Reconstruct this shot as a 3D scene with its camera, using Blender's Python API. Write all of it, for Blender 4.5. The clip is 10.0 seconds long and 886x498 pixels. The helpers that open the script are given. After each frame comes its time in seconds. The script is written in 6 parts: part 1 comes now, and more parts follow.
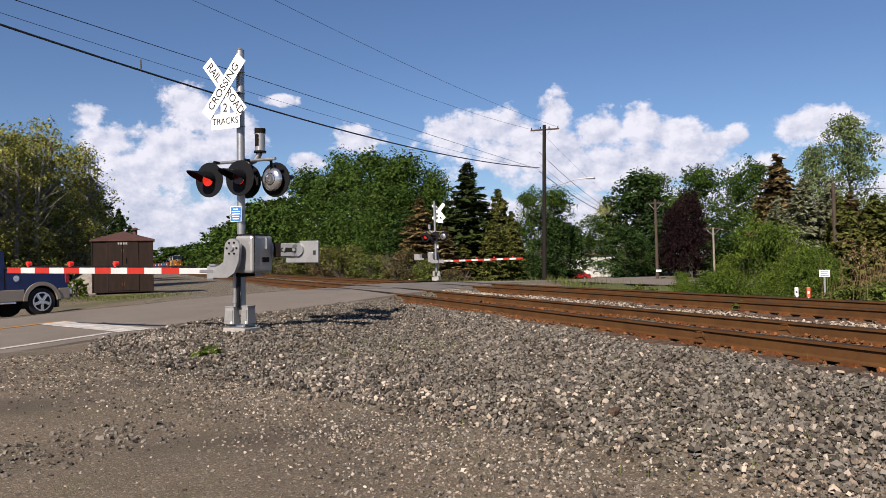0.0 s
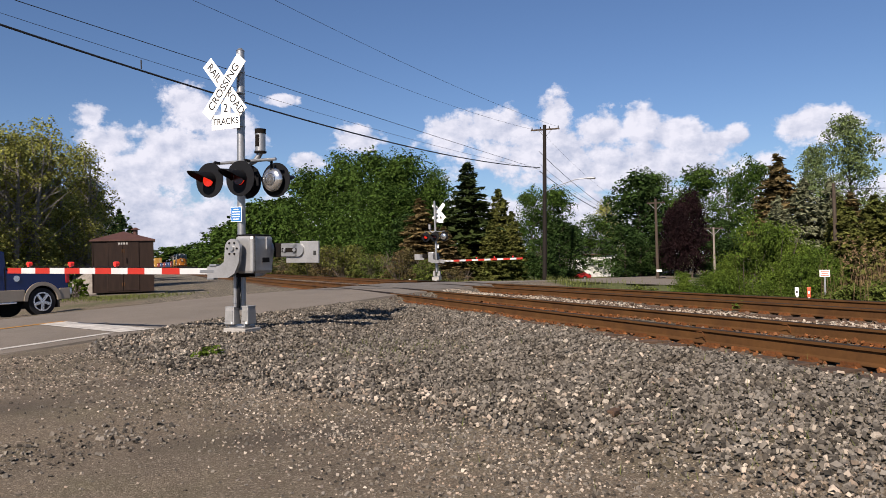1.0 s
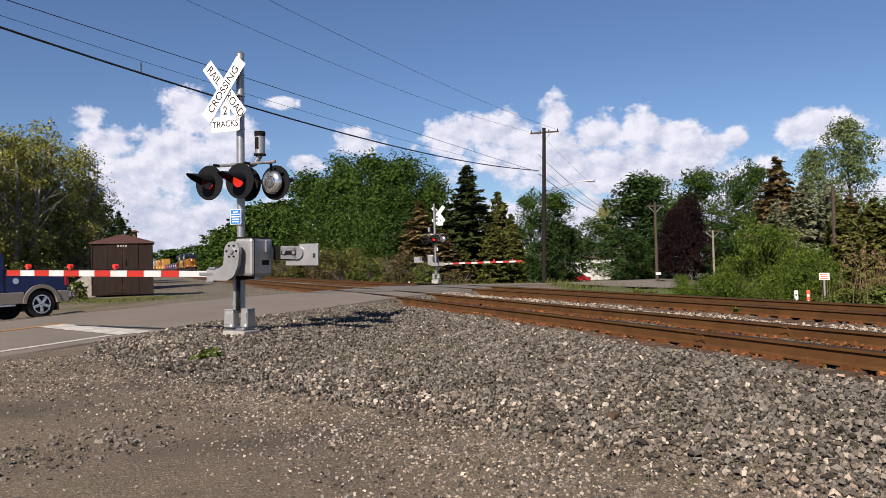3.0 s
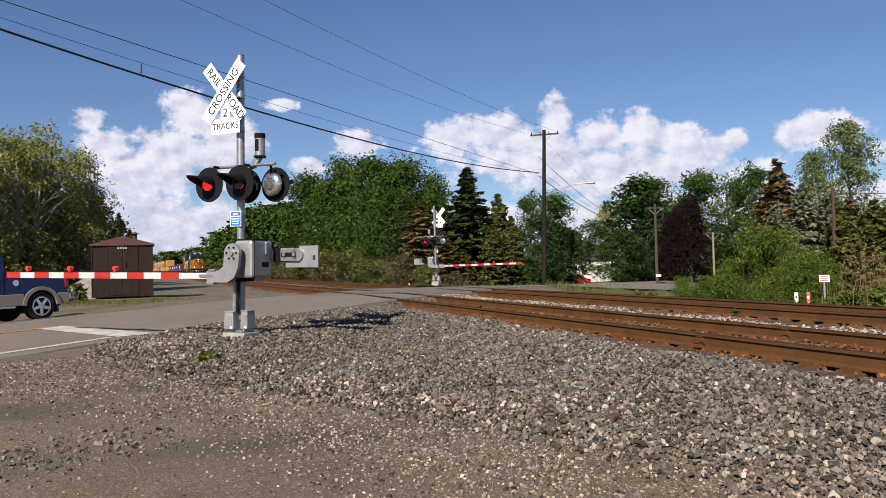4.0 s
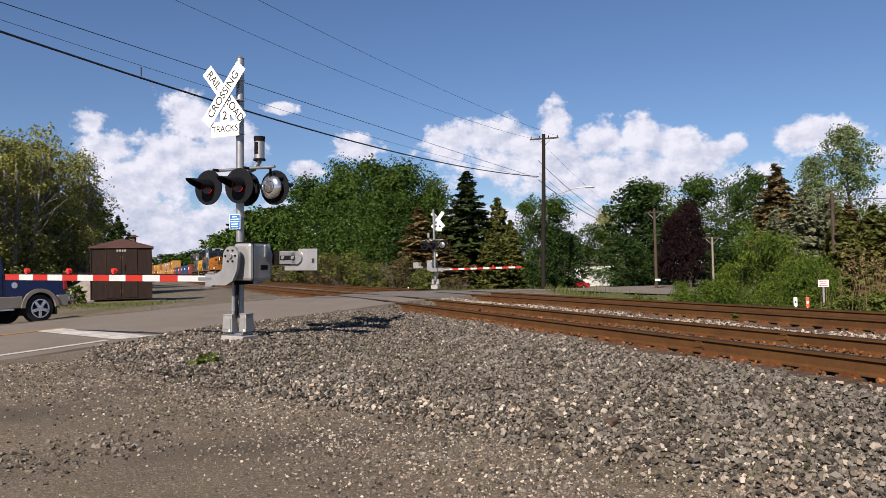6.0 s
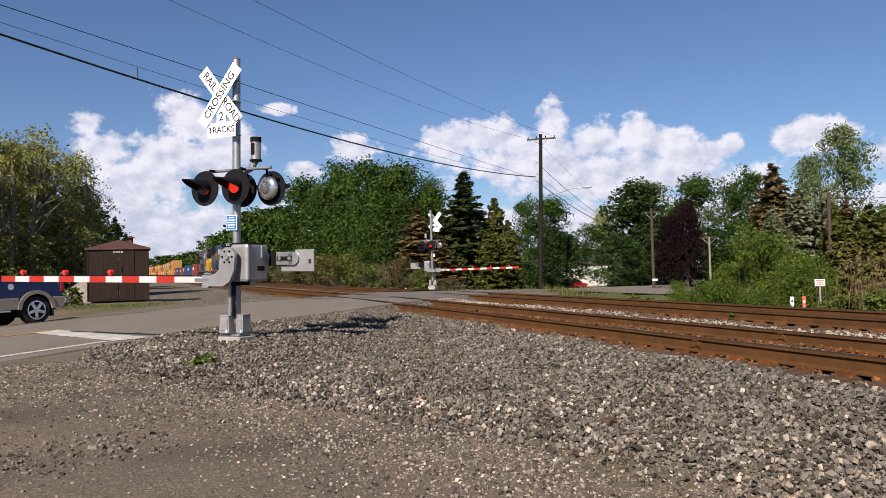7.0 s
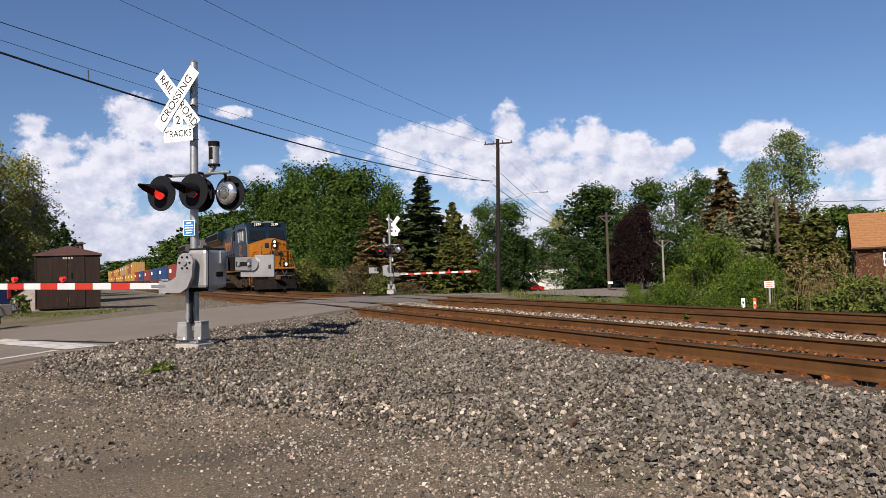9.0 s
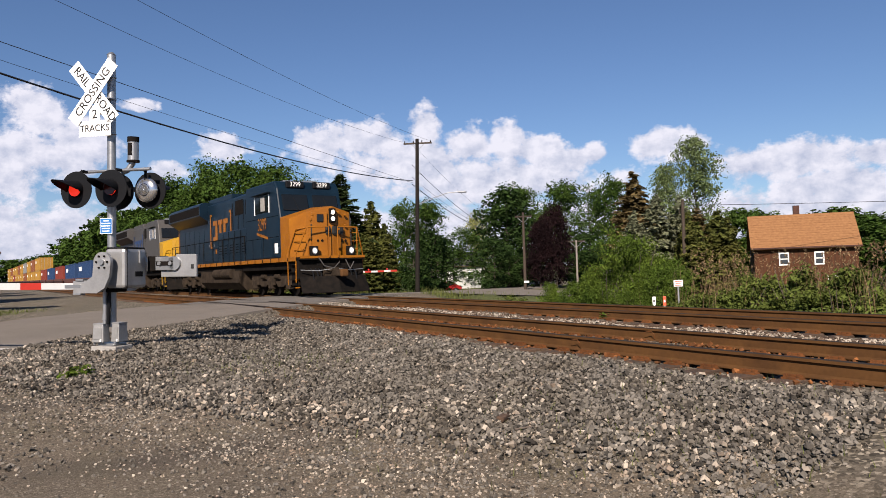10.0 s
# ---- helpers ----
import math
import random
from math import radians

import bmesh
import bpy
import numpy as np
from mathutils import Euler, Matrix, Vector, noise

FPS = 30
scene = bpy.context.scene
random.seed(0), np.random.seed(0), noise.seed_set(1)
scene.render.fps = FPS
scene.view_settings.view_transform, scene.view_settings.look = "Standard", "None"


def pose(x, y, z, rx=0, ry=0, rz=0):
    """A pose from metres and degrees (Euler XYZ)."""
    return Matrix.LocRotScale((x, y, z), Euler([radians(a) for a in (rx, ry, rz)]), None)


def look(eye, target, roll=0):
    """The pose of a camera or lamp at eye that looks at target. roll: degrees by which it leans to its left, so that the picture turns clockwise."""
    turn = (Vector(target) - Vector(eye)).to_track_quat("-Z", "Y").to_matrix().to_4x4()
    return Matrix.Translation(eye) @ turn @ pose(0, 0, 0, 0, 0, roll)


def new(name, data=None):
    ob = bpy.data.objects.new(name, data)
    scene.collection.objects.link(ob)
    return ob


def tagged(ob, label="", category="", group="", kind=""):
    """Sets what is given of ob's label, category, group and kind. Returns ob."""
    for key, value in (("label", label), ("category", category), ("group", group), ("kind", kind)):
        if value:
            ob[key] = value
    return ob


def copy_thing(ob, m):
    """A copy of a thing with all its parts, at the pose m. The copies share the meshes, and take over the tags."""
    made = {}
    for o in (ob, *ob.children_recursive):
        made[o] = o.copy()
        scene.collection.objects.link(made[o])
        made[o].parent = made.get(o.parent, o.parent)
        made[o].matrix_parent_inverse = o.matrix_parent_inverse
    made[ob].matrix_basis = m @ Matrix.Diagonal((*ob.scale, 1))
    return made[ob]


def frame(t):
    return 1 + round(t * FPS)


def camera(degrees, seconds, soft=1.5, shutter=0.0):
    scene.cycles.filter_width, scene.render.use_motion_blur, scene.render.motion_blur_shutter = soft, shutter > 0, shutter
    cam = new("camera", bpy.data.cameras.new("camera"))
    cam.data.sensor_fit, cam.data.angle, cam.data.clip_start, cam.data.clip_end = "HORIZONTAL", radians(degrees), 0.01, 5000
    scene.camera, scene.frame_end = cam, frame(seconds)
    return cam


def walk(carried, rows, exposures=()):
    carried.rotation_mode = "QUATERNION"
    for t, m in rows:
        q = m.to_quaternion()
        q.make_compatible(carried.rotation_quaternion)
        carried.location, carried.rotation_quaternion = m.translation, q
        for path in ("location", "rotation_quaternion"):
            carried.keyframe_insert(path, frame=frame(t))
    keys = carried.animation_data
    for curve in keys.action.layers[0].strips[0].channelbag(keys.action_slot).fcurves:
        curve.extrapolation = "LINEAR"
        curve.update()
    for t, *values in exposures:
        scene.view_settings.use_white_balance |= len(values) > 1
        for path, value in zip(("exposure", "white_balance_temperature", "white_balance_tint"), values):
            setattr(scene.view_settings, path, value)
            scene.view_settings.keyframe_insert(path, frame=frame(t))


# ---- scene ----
cam = camera(62.0, 10.0, soft=0.5)
PATH = [
    (0.0, 0.0, 0.0, 1.6, -20.36, 0.89, 1.51), (0.5, 0.006, 0.007, 1.602, -20.438, 0.901, 1.502),
    (1.0, 0.001, -0.004, 1.607, -20.332, 0.876, 1.521), (1.5, 0.001, -0.002, 1.605, -20.361, 0.955, 1.578),
    (2.0, -0.002, -0.004, 1.604, -20.339, 1.012, 1.666), (2.5, -0.001, 0.004, 1.607, -20.372, 1.064, 1.518),
    (4.0, 0.003, -0.001, 1.606, -20.371, 1.247, 1.47), (4.5, 0.004, 0.003, 1.606, -20.275, 1.42, 1.384),
    (5.0, -0.001, -0.001, 1.607, -20.306, 1.489, 1.396), (5.5, 0.003, 0.007, 1.606, -20.377, 1.514, 1.316),
    (7.0, 0.017, -0.001, 1.6, -20.619, 1.572, 1.448), (7.5, 0.023, 0.0, 1.601, -20.853, 1.596, 1.664),
    (8.0, 0.029, -0.016, 1.599, -21.069, 1.681, 1.718), (8.5, 0.025, -0.02, 1.599, -21.625, 1.709, 1.739),
    (8.7, -0.007, -0.017, 1.603, -22.06, 1.72, 1.771), (8.9, -0.038, -0.014, 1.607, -22.99, 1.775, 1.802),
    (9.0, -0.054, -0.013, 1.609, -23.919, 1.794, 1.818), (9.2, -0.109, -0.014, 1.61, -26.05, 1.53, 1.831),
    (9.5, -0.192, -0.016, 1.611, -27.938, 1.5, 1.851), (9.7, -0.217, -0.028, 1.615, -29.61, 1.33, 1.827),
    (9.9, -0.242, -0.039, 1.62, -30.3, 1.41, 1.802), (10.0, -0.255, -0.045, 1.622, -30.367, 1.533, 1.79),
]
walk(cam, [(t, pose(x, y, z, 90 + p, r, a)) for t, x, y, z, a, p, r in PATH],
     [(0.0, 0.78, 6320.0, 18.0), (10.0, 0.78, 6320.0, 18.0)])

# ---- world and sun ----
SUN_AZ, SUN_EL = 222.0, 36.0
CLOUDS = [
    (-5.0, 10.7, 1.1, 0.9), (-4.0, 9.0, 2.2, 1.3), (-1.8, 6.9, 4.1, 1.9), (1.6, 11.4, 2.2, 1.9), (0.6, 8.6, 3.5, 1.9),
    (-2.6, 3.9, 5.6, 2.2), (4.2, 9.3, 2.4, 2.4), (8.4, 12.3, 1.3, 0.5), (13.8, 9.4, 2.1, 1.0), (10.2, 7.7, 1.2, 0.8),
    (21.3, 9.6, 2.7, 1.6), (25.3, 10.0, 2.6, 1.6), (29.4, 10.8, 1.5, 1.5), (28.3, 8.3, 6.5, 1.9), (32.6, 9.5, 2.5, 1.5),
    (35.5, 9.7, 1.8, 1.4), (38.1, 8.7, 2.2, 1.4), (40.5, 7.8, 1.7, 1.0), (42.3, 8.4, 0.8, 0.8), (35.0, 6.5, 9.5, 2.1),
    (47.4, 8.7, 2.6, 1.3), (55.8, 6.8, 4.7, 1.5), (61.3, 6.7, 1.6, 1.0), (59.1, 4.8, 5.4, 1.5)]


def make_world():
    w = bpy.data.worlds.new("sky")
    scene.world = w
    w.use_nodes = True
    nt = w.node_tree
    nd, ln = nt.nodes, nt.links
    nd.clear()

    def mth(op, a, b=None, c=None, clamp=False):
        n = nd.new("ShaderNodeMath")
        n.operation, n.use_clamp = op, clamp
        for i, v in enumerate((a, b, c)):
            if v is None:
                continue
            if isinstance(v, (int, float)):
                n.inputs[i].default_value = v
            else:
                ln.new(v, n.inputs[i])
        return n.outputs[0]

    sky = nd.new("ShaderNodeTexSky")
    sky.sky_type, sky.sun_disc = "NISHITA", False
    sky.sun_elevation, sky.sun_rotation = radians(SUN_EL), radians(SUN_AZ)
    sky.air_density, sky.dust_density, sky.ozone_density = 1.0, 0.0, 6.0
    co = nd.new("ShaderNodeTexCoord").outputs["Generated"]
    sep = nd.new("ShaderNodeSeparateXYZ")
    ln.new(co, sep.inputs[0])
    az = mth("MULTIPLY", mth("ARCTAN2", sep.outputs[0], sep.outputs[1]), 57.2958)
    el = mth("MULTIPLY", mth("ARCSINE", sep.outputs[2]), 57.2958)
    comb = nd.new("ShaderNodeCombineXYZ")
    ln.new(az, comb.inputs[0])
    ln.new(el, comb.inputs[1])

    def nz(scale, detail, rough=0.6, shift=0.0, off=(0.0, 0.0)):
        m = nd.new("ShaderNodeMapping")
        m.inputs["Scale"].default_value = (scale * 0.8, scale, 1)
        m.inputs["Location"].default_value = (shift + off[0], shift + off[1], shift)
        ln.new(comb.outputs[0], m.inputs[0])
        n = nd.new("ShaderNodeTexNoise")
        n.inputs["Scale"].default_value, n.inputs["Detail"].default_value, n.inputs["Roughness"].default_value = 1.0, detail, rough
        ln.new(m.outputs[0], n.inputs["Vector"])
        return n.outputs["Fac"]

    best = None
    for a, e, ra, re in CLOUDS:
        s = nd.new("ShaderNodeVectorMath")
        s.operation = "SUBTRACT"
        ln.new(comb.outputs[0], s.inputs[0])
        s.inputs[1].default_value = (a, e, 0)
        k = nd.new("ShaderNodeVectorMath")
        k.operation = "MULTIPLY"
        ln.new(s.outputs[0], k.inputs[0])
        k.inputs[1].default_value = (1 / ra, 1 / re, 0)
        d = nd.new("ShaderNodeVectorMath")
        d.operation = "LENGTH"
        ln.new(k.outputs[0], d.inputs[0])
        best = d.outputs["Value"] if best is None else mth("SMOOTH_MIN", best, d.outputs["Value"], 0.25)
    # everywhere else: scattered low cumulus that thins out upwards
    away = mth("ADD", mth("MULTIPLY", el, 0.13), mth("MULTIPLY", nz(0.11, 2.0, 0.5, 7.0), 1.3))
    sidefade = mth("MULTIPLY", mth("SUBTRACT", mth("ABSOLUTE", mth("SUBTRACT", az, 28.0)), 36.0), 0.1, clamp=True)
    other = mth("ADD", away, mth("MULTIPLY", mth("SUBTRACT", 1.0, sidefade), 3.0))
    low = mth("MULTIPLY", mth("SUBTRACT", el, 2.2), 0.33)
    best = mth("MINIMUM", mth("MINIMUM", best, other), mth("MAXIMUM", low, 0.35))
    puff, lee = nz(0.5, 7.0, 0.6), nz(0.5, 7.0, 0.6, 0.0, (-0.24, 0.26))
    fine = mth("ADD", mth("MULTIPLY", mth("SUBTRACT", puff, 0.5), 2.5), mth("MULTIPLY", mth("SUBTRACT", nz(2.2, 5.0, 0.6, 3.0), 0.5), 0.6))
    dens = mth("ADD", mth("SUBTRACT", 1.0, best), fine)
    cover = mth("MULTIPLY", mth("SUBTRACT", dens, -0.12), 2.4, clamp=True)
    cover = mth("MULTIPLY", cover, 0.97)
    # billows catch the sun on the side towards it and grey off in the thick low parts
    billow = mth("MULTIPLY", mth("SUBTRACT", puff, lee), 2.6)
    broad = mth("MULTIPLY", nz(0.3, 3.0, 0.5, 11.0), 0.9)
    shade = mth("ADD", mth("ADD", billow, broad), mth("MULTIPLY", mth("SUBTRACT", el, 6.0), 0.035), clamp=False)
    shade = mth("ADD", shade, 0.17, clamp=True)
    col = nd.new("ShaderNodeMix")
    col.data_type = "RGBA"
    ln.new(shade, col.inputs[0])
    col.inputs[6].default_value, col.inputs[7].default_value = (5.4, 6.1, 7.5, 1), (10.2, 10.3, 10.7, 1)
    mix = nd.new("ShaderNodeMix")
    mix.data_type = "RGBA"
    ln.new(cover, mix.inputs[0])
    ln.new(sky.outputs[0], mix.inputs[6])
    ln.new(col.outputs[2], mix.inputs[7])
    bg = nd.new("ShaderNodeBackground")
    bg.inputs["Strength"].default_value = 0.05
    ln.new(mix.outputs[2], bg.inputs["Color"])
    out = nd.new("ShaderNodeOutputWorld")
    ln.new(bg.outputs[0], out.inputs[0])


make_world()
sun = new("sun", bpy.data.lights.new("sun", "SUN"))
sun.data.energy, sun.data.angle, sun.data.color = 5.0, radians(0.53), (1.0, 0.895, 0.725)
sd = Vector((math.sin(radians(SUN_AZ)) * math.cos(radians(SUN_EL)), math.cos(radians(SUN_AZ)) * math.cos(radians(SUN_EL)), math.sin(radians(SUN_EL))))
sun.matrix_world = look(sd * 50, (0, 0, 0))


# ---- materials ----
def mat(name, color, rough=0.8, metal=0.0, var=0.25, scale=6.0, color2=None, bump=0.0, bump_scale=40.0, island=0.0, spec=0.4,
        stretch=(1, 1, 1), trans=0.0, emit=0.0, obrand=0.0):
    """A surface with two scales of colour variation, a second colour in patches, and fine relief."""
    m = bpy.data.materials.new(name)
    m.use_nodes = True
    nt = m.node_tree
    nd, ln = nt.nodes, nt.links
    p = nd["Principled BSDF"]
    p.inputs["Roughness"].default_value, p.inputs["Metallic"].default_value = rough, metal
    p.inputs["Specular IOR Level"].default_value = spec
    tc = nd.new("ShaderNodeTexCoord")
    mp = nd.new("ShaderNodeMapping")
    mp.inputs["Scale"].default_value = stretch
    ln.new(tc.outputs["Object"], mp.inputs[0])

    def nz(s, d=4.0):
        n = nd.new("ShaderNodeTexNoise")
        n.inputs["Scale"].default_value, n.inputs["Detail"].default_value = s, d
        ln.new(mp.outputs[0], n.inputs["Vector"])
        return n.outputs["Fac"]

    ramp = nd.new("ShaderNodeValToRGB")
    ramp.color_ramp.elements[0].position, ramp.color_ramp.elements[1].position = 0.35, 0.68
    c2 = color2 or tuple(c * (1 - var) for c in color)
    ramp.color_ramp.elements[0].color, ramp.color_ramp.elements[1].color = (*color, 1), (*c2, 1)
    ln.new(nz(scale), ramp.inputs[0])
    hsv = nd.new("ShaderNodeHueSaturation")
    ln.new(ramp.outputs[0], hsv.inputs["Color"])
    mul = nd.new("ShaderNodeMath")
    mul.operation = "MULTIPLY_ADD"
    mul.inputs[1].default_value, mul.inputs[2].default_value = var * 1.6, 1 - var * 0.8
    ln.new(nz(scale * 9, 3.0), mul.inputs[0])
    val = mul.outputs[0]
    if island or obrand:
        src = nd.new("ShaderNodeNewGeometry").outputs["Random Per Island"] if island else nd.new("ShaderNodeObjectInfo").outputs["Random"]
        k = nd.new("ShaderNodeMath")
        k.operation = "MULTIPLY_ADD"
        k.inputs[1].default_value, k.inputs[2].default_value = 2 * (island or obrand), 1 - (island or obrand)
        ln.new(src, k.inputs[0])
        q = nd.new("ShaderNodeMath")
        q.operation = "MULTIPLY"
        ln.new(val, q.inputs[0])
        ln.new(k.outputs[0], q.inputs[1])
        val = q.outputs[0]
    ln.new(val, hsv.inputs["Value"])
    ln.new(hsv.outputs[0], p.inputs["Base Color"])
    if bump:
        b = nd.new("ShaderNodeBump")
        b.inputs["Strength"].default_value, b.inputs["Distance"].default_value = min(1.0, bump), 0.02
        ln.new(nz(bump_scale, 5.0), b.inputs["Height"])
        ln.new(b.outputs[0], p.inputs["Normal"])
    if emit:
        p.inputs["Emission Color"].default_value, p.inputs["Emission Strength"].default_value = (*color, 1), emit
    if trans:
        t = nd.new("ShaderNodeBsdfTranslucent")
        ln.new(hsv.outputs[0], t.inputs["Color"])
        x = nd.new("ShaderNodeMixShader")
        x.inputs[0].default_value = trans
        ln.new(p.outputs[0], x.inputs[1])
        ln.new(t.outputs[0], x.inputs[2])
        ln.new(x.outputs[0], nd["Material Output"].inputs["Surface"])
    return m


def leafmat(name, c, c2, var=0.3):
    return mat(name, c, 0.75, 0, var, 0.35, c2, island=0.5, trans=0.22, spec=0.05)


def ground_material():
    """Dirt lot, crushed-stone ballast and grass, laid out by the zone weights on the sheet."""
    m = bpy.data.materials.new("gravel_ground")
    m.use_nodes = True
    nt = m.node_tree
    nd, ln = nt.nodes, nt.links
    p = nd["Principled BSDF"]
    p.inputs["Roughness"].default_value, p.inputs["Specular IOR Level"].default_value = 0.95, 0.2
    tc = nd.new("ShaderNodeTexCoord").outputs["Object"]

    def noise_(s, d=5.0, r=0.6):
        n = nd.new("ShaderNodeTexNoise")
        n.inputs["Scale"].default_value, n.inputs["Detail"].default_value, n.inputs["Roughness"].default_value = s, d, r
        ln.new(tc, n.inputs["Vector"])
        return n.outputs["Fac"]

    def ramp(fac, *stops):
        n = nd.new("ShaderNodeValToRGB")
        el = n.color_ramp.elements
        while len(el) < len(stops):
            el.new(0.5)
        for e, (pos, c) in zip(el, stops):
            e.position, e.color = pos, (*c, 1)
        ln.new(fac, n.inputs[0])
        return n.outputs[0]

    def mixc(f, a, b, kind="MIX"):
        n = nd.new("ShaderNodeMix")
        n.data_type, n.blend_type = "RGBA", kind
        if isinstance(f, float):
            n.inputs[0].default_value = f
        else:
            ln.new(f, n.inputs[0])
        ln.new(a, n.inputs[6])
        ln.new(b, n.inputs[7])
        return n.outputs[2]

    zone = nd.new("ShaderNodeVertexColor")
    zone.layer_name = "zone"
    sep = nd.new("ShaderNodeSeparateColor")
    ln.new(zone.outputs[0], sep.inputs[0])

    def edge(w, s=3.0, k=0.5):
        a = nd.new("ShaderNodeMath")
        a.operation = "MULTIPLY_ADD"
        a.inputs[1].default_value, a.inputs[2].default_value = k * 2, -k
        ln.new(noise_(s), a.inputs[0])
        b = nd.new("ShaderNodeMath")
        b.operation, b.use_clamp = "ADD", True
        ln.new(w, b.inputs[0])
        ln.new(a.outputs[0], b.inputs[1])
        return b.outputs[0]

    vor = nd.new("ShaderNodeTexVoronoi")
    vor.inputs["Scale"].default_value = 34.0
    ln.new(tc, vor.inputs["Vector"])
    vor2 = nd.new("ShaderNodeTexVoronoi")
    vor2.inputs["Scale"].default_value = 75.0
    ln.new(tc, vor2.inputs["Vector"])
    cell = nd.new("ShaderNodeSeparateColor")
    ln.new(vor.outputs["Color"], cell.inputs[0])
    cell2 = nd.new("ShaderNodeSeparateColor")
    ln.new(vor2.outputs["Color"], cell2.inputs[0])
    stone = ramp(cell.outputs[0], (0.0, (0.0238, 0.0204, 0.015)), (0.4, (0.0815, 0.0707, 0.0544)), (0.75, (0.15, 0.129, 0.0989)), (0.96, (0.326, 0.286, 0.224)))
    pebble = ramp(cell2.outputs[0], (0.0, (0.0509, 0.0421, 0.0319)), (0.5, (0.122, 0.101, 0.0782)), (0.9, (0.204, 0.17, 0.129)), (0.99, (0.374, 0.333, 0.272)))
    dust = ramp(noise_(0.7), (0.3, (0.085, 0.0679, 0.0476)), (0.7, (0.163, 0.129, 0.0903)))
    dirt = mixc(0.55, dust, pebble)
    grass = ramp(noise_(9.0), (0.3, (0.034, 0.0509, 0.0136)), (0.7, (0.101, 0.108, 0.0408)))
    c = mixc(edge(sep.outputs[0], 1.6, 0.55), dirt, stone)
    c = mixc(edge(sep.outputs[1], 1.2, 0.5), c, grass)
    soil = ramp(noise_(1.5), (0.3, (0.05, 0.042, 0.034)), (0.7, (0.075, 0.062, 0.05)))
    c = mixc(edge(sep.outputs[2], 1.8, 0.35), c, soil)
    tint = ramp(noise_(0.35), (0.3, (0.88, 0.87, 0.86)), (0.7, (1.0, 0.99, 0.97)))
    c = mixc(1.0, c, tint, "MULTIPLY")
    ln.new(c, p.inputs["Base Color"])
    b = nd.new("ShaderNodeBump")
    b.inputs["Strength"].default_value, b.inputs["Distance"].default_value = 0.35, 0.01
    ln.new(vor2.outputs["Distance"], b.inputs["Height"])
    b2 = nd.new("ShaderNodeBump")
    b2.inputs["Strength"].default_value, b2.inputs["Distance"].default_value = 0.7, 0.012
    ln.new(noise_(70.0, 4.0), b2.inputs["Height"])
    ln.new(b.outputs[0], b2.inputs["Normal"])
    b.invert = True
    ln.new(b2.outputs[0], p.inputs["Normal"])
    return m


GROUND = ground_material()
ASPHALT = mat("asphalt", (0.16, 0.137, 0.112), 0.92, 0, 0.14, 0.9, (0.13, 0.112, 0.091), 0.4, 150)
OLD_ASPHALT = mat("patched_asphalt", (0.101, 0.092, 0.0815), 0.92, 0, 0.25, 1.3, (0.136, 0.122, 0.105), 0.5, 120)
WHITE_LINE = mat("road_paint_white", (0.489, 0.469, 0.428), 0.8, 0, 0.25, 5, (0.286, 0.272, 0.251), 0.2, 120)
YELLOW_LINE = mat("road_paint_yellow", (0.374, 0.183, 0.0272), 0.8, 0, 0.2, 5, None, 0.2, 120)
RUST = mat("rusted_rail_steel", (0.092, 0.043, 0.014), 0.8, 0.0, 0.3, 2.5, (0.062, 0.029, 0.011), 0.15, 90, spec=0.15)
RAILTOP = mat("worn_rail_head", (0.0272, 0.0204, 0.0163), 0.8, 0.0, 0.2, 4, spec=0.15)
PLATE = mat("orange_rusted_plate", (0.15, 0.055, 0.017), 0.9, 0, 0.35, 14, (0.085, 0.036, 0.014), 0.3, 80, obrand=0.2, spec=0.15)
TIE = mat("weathered_tie_wood", (0.0886, 0.0509, 0.0305), 0.95, 0, 0.35, 7, (0.0509, 0.034, 0.0238), 0.6, 50, stretch=(1, 6, 6), obrand=0.2)
STONE = mat("crushed_stone", (0.125, 0.113, 0.097), 0.95, 0, 0.3, 2, (0.088, 0.076, 0.061), 0.4, 60, island=0.7, spec=0.15)
RUST_STONE = mat("rust_stained_stone", (0.0886, 0.0611, 0.0421), 0.95, 0, 0.25, 2, (0.0679, 0.0421, 0.0272), 0.3, 60, island=0.5)
SCALE = mat("rust_scaled_stone", (0.17, 0.066, 0.022), 0.95, 0, 0.3, 3, (0.09, 0.045, 0.024), 0.3, 60, island=0.5, spec=0.1)
PALE_STONE = mat("pale_limestone_chips", (0.36, 0.32, 0.265), 0.9, 0, 0.25, 3, (0.23, 0.175, 0.13), 0.3, 60, island=0.3, spec=0.2)
GALV = mat("galvanised_steel", (0.34, 0.347, 0.353), 0.42, 0.75, 0.18, 5, (0.272, 0.279, 0.286), 0.06, 60)
ALU = mat("cast_aluminium_paint", (0.34, 0.34, 0.34), 0.4, 0.55, 0.15, 4, (0.272, 0.272, 0.268), 0.1, 50)
SILVER = mat("silver_painted_box", (0.286, 0.286, 0.282), 0.5, 0.4, 0.2, 3, (0.224, 0.221, 0.211), 0.1, 60)
BLACK = mat("black_painted_metal", (0.008, 0.0085, 0.01), 0.55, 0.0, 0.2, 8, spec=0.12)
DARKSTEEL = mat("dark_grimy_steel", (0.006, 0.0055, 0.005), 0.85, 0.0, 0.3, 5, (0.012, 0.0095, 0.008), spec=0.06)
WHITE = mat("white_sign_sheeting", (0.8, 0.8, 0.78), 0.5, 0, 0.05, 3)
GRAYW = mat("white_painted_arm", (0.448, 0.455, 0.455), 0.5, 0, 0.1, 4)
RED = mat("red_reflective_stripe", (0.34, 0.0204, 0.0101), 0.45, 0, 0.1, 5)
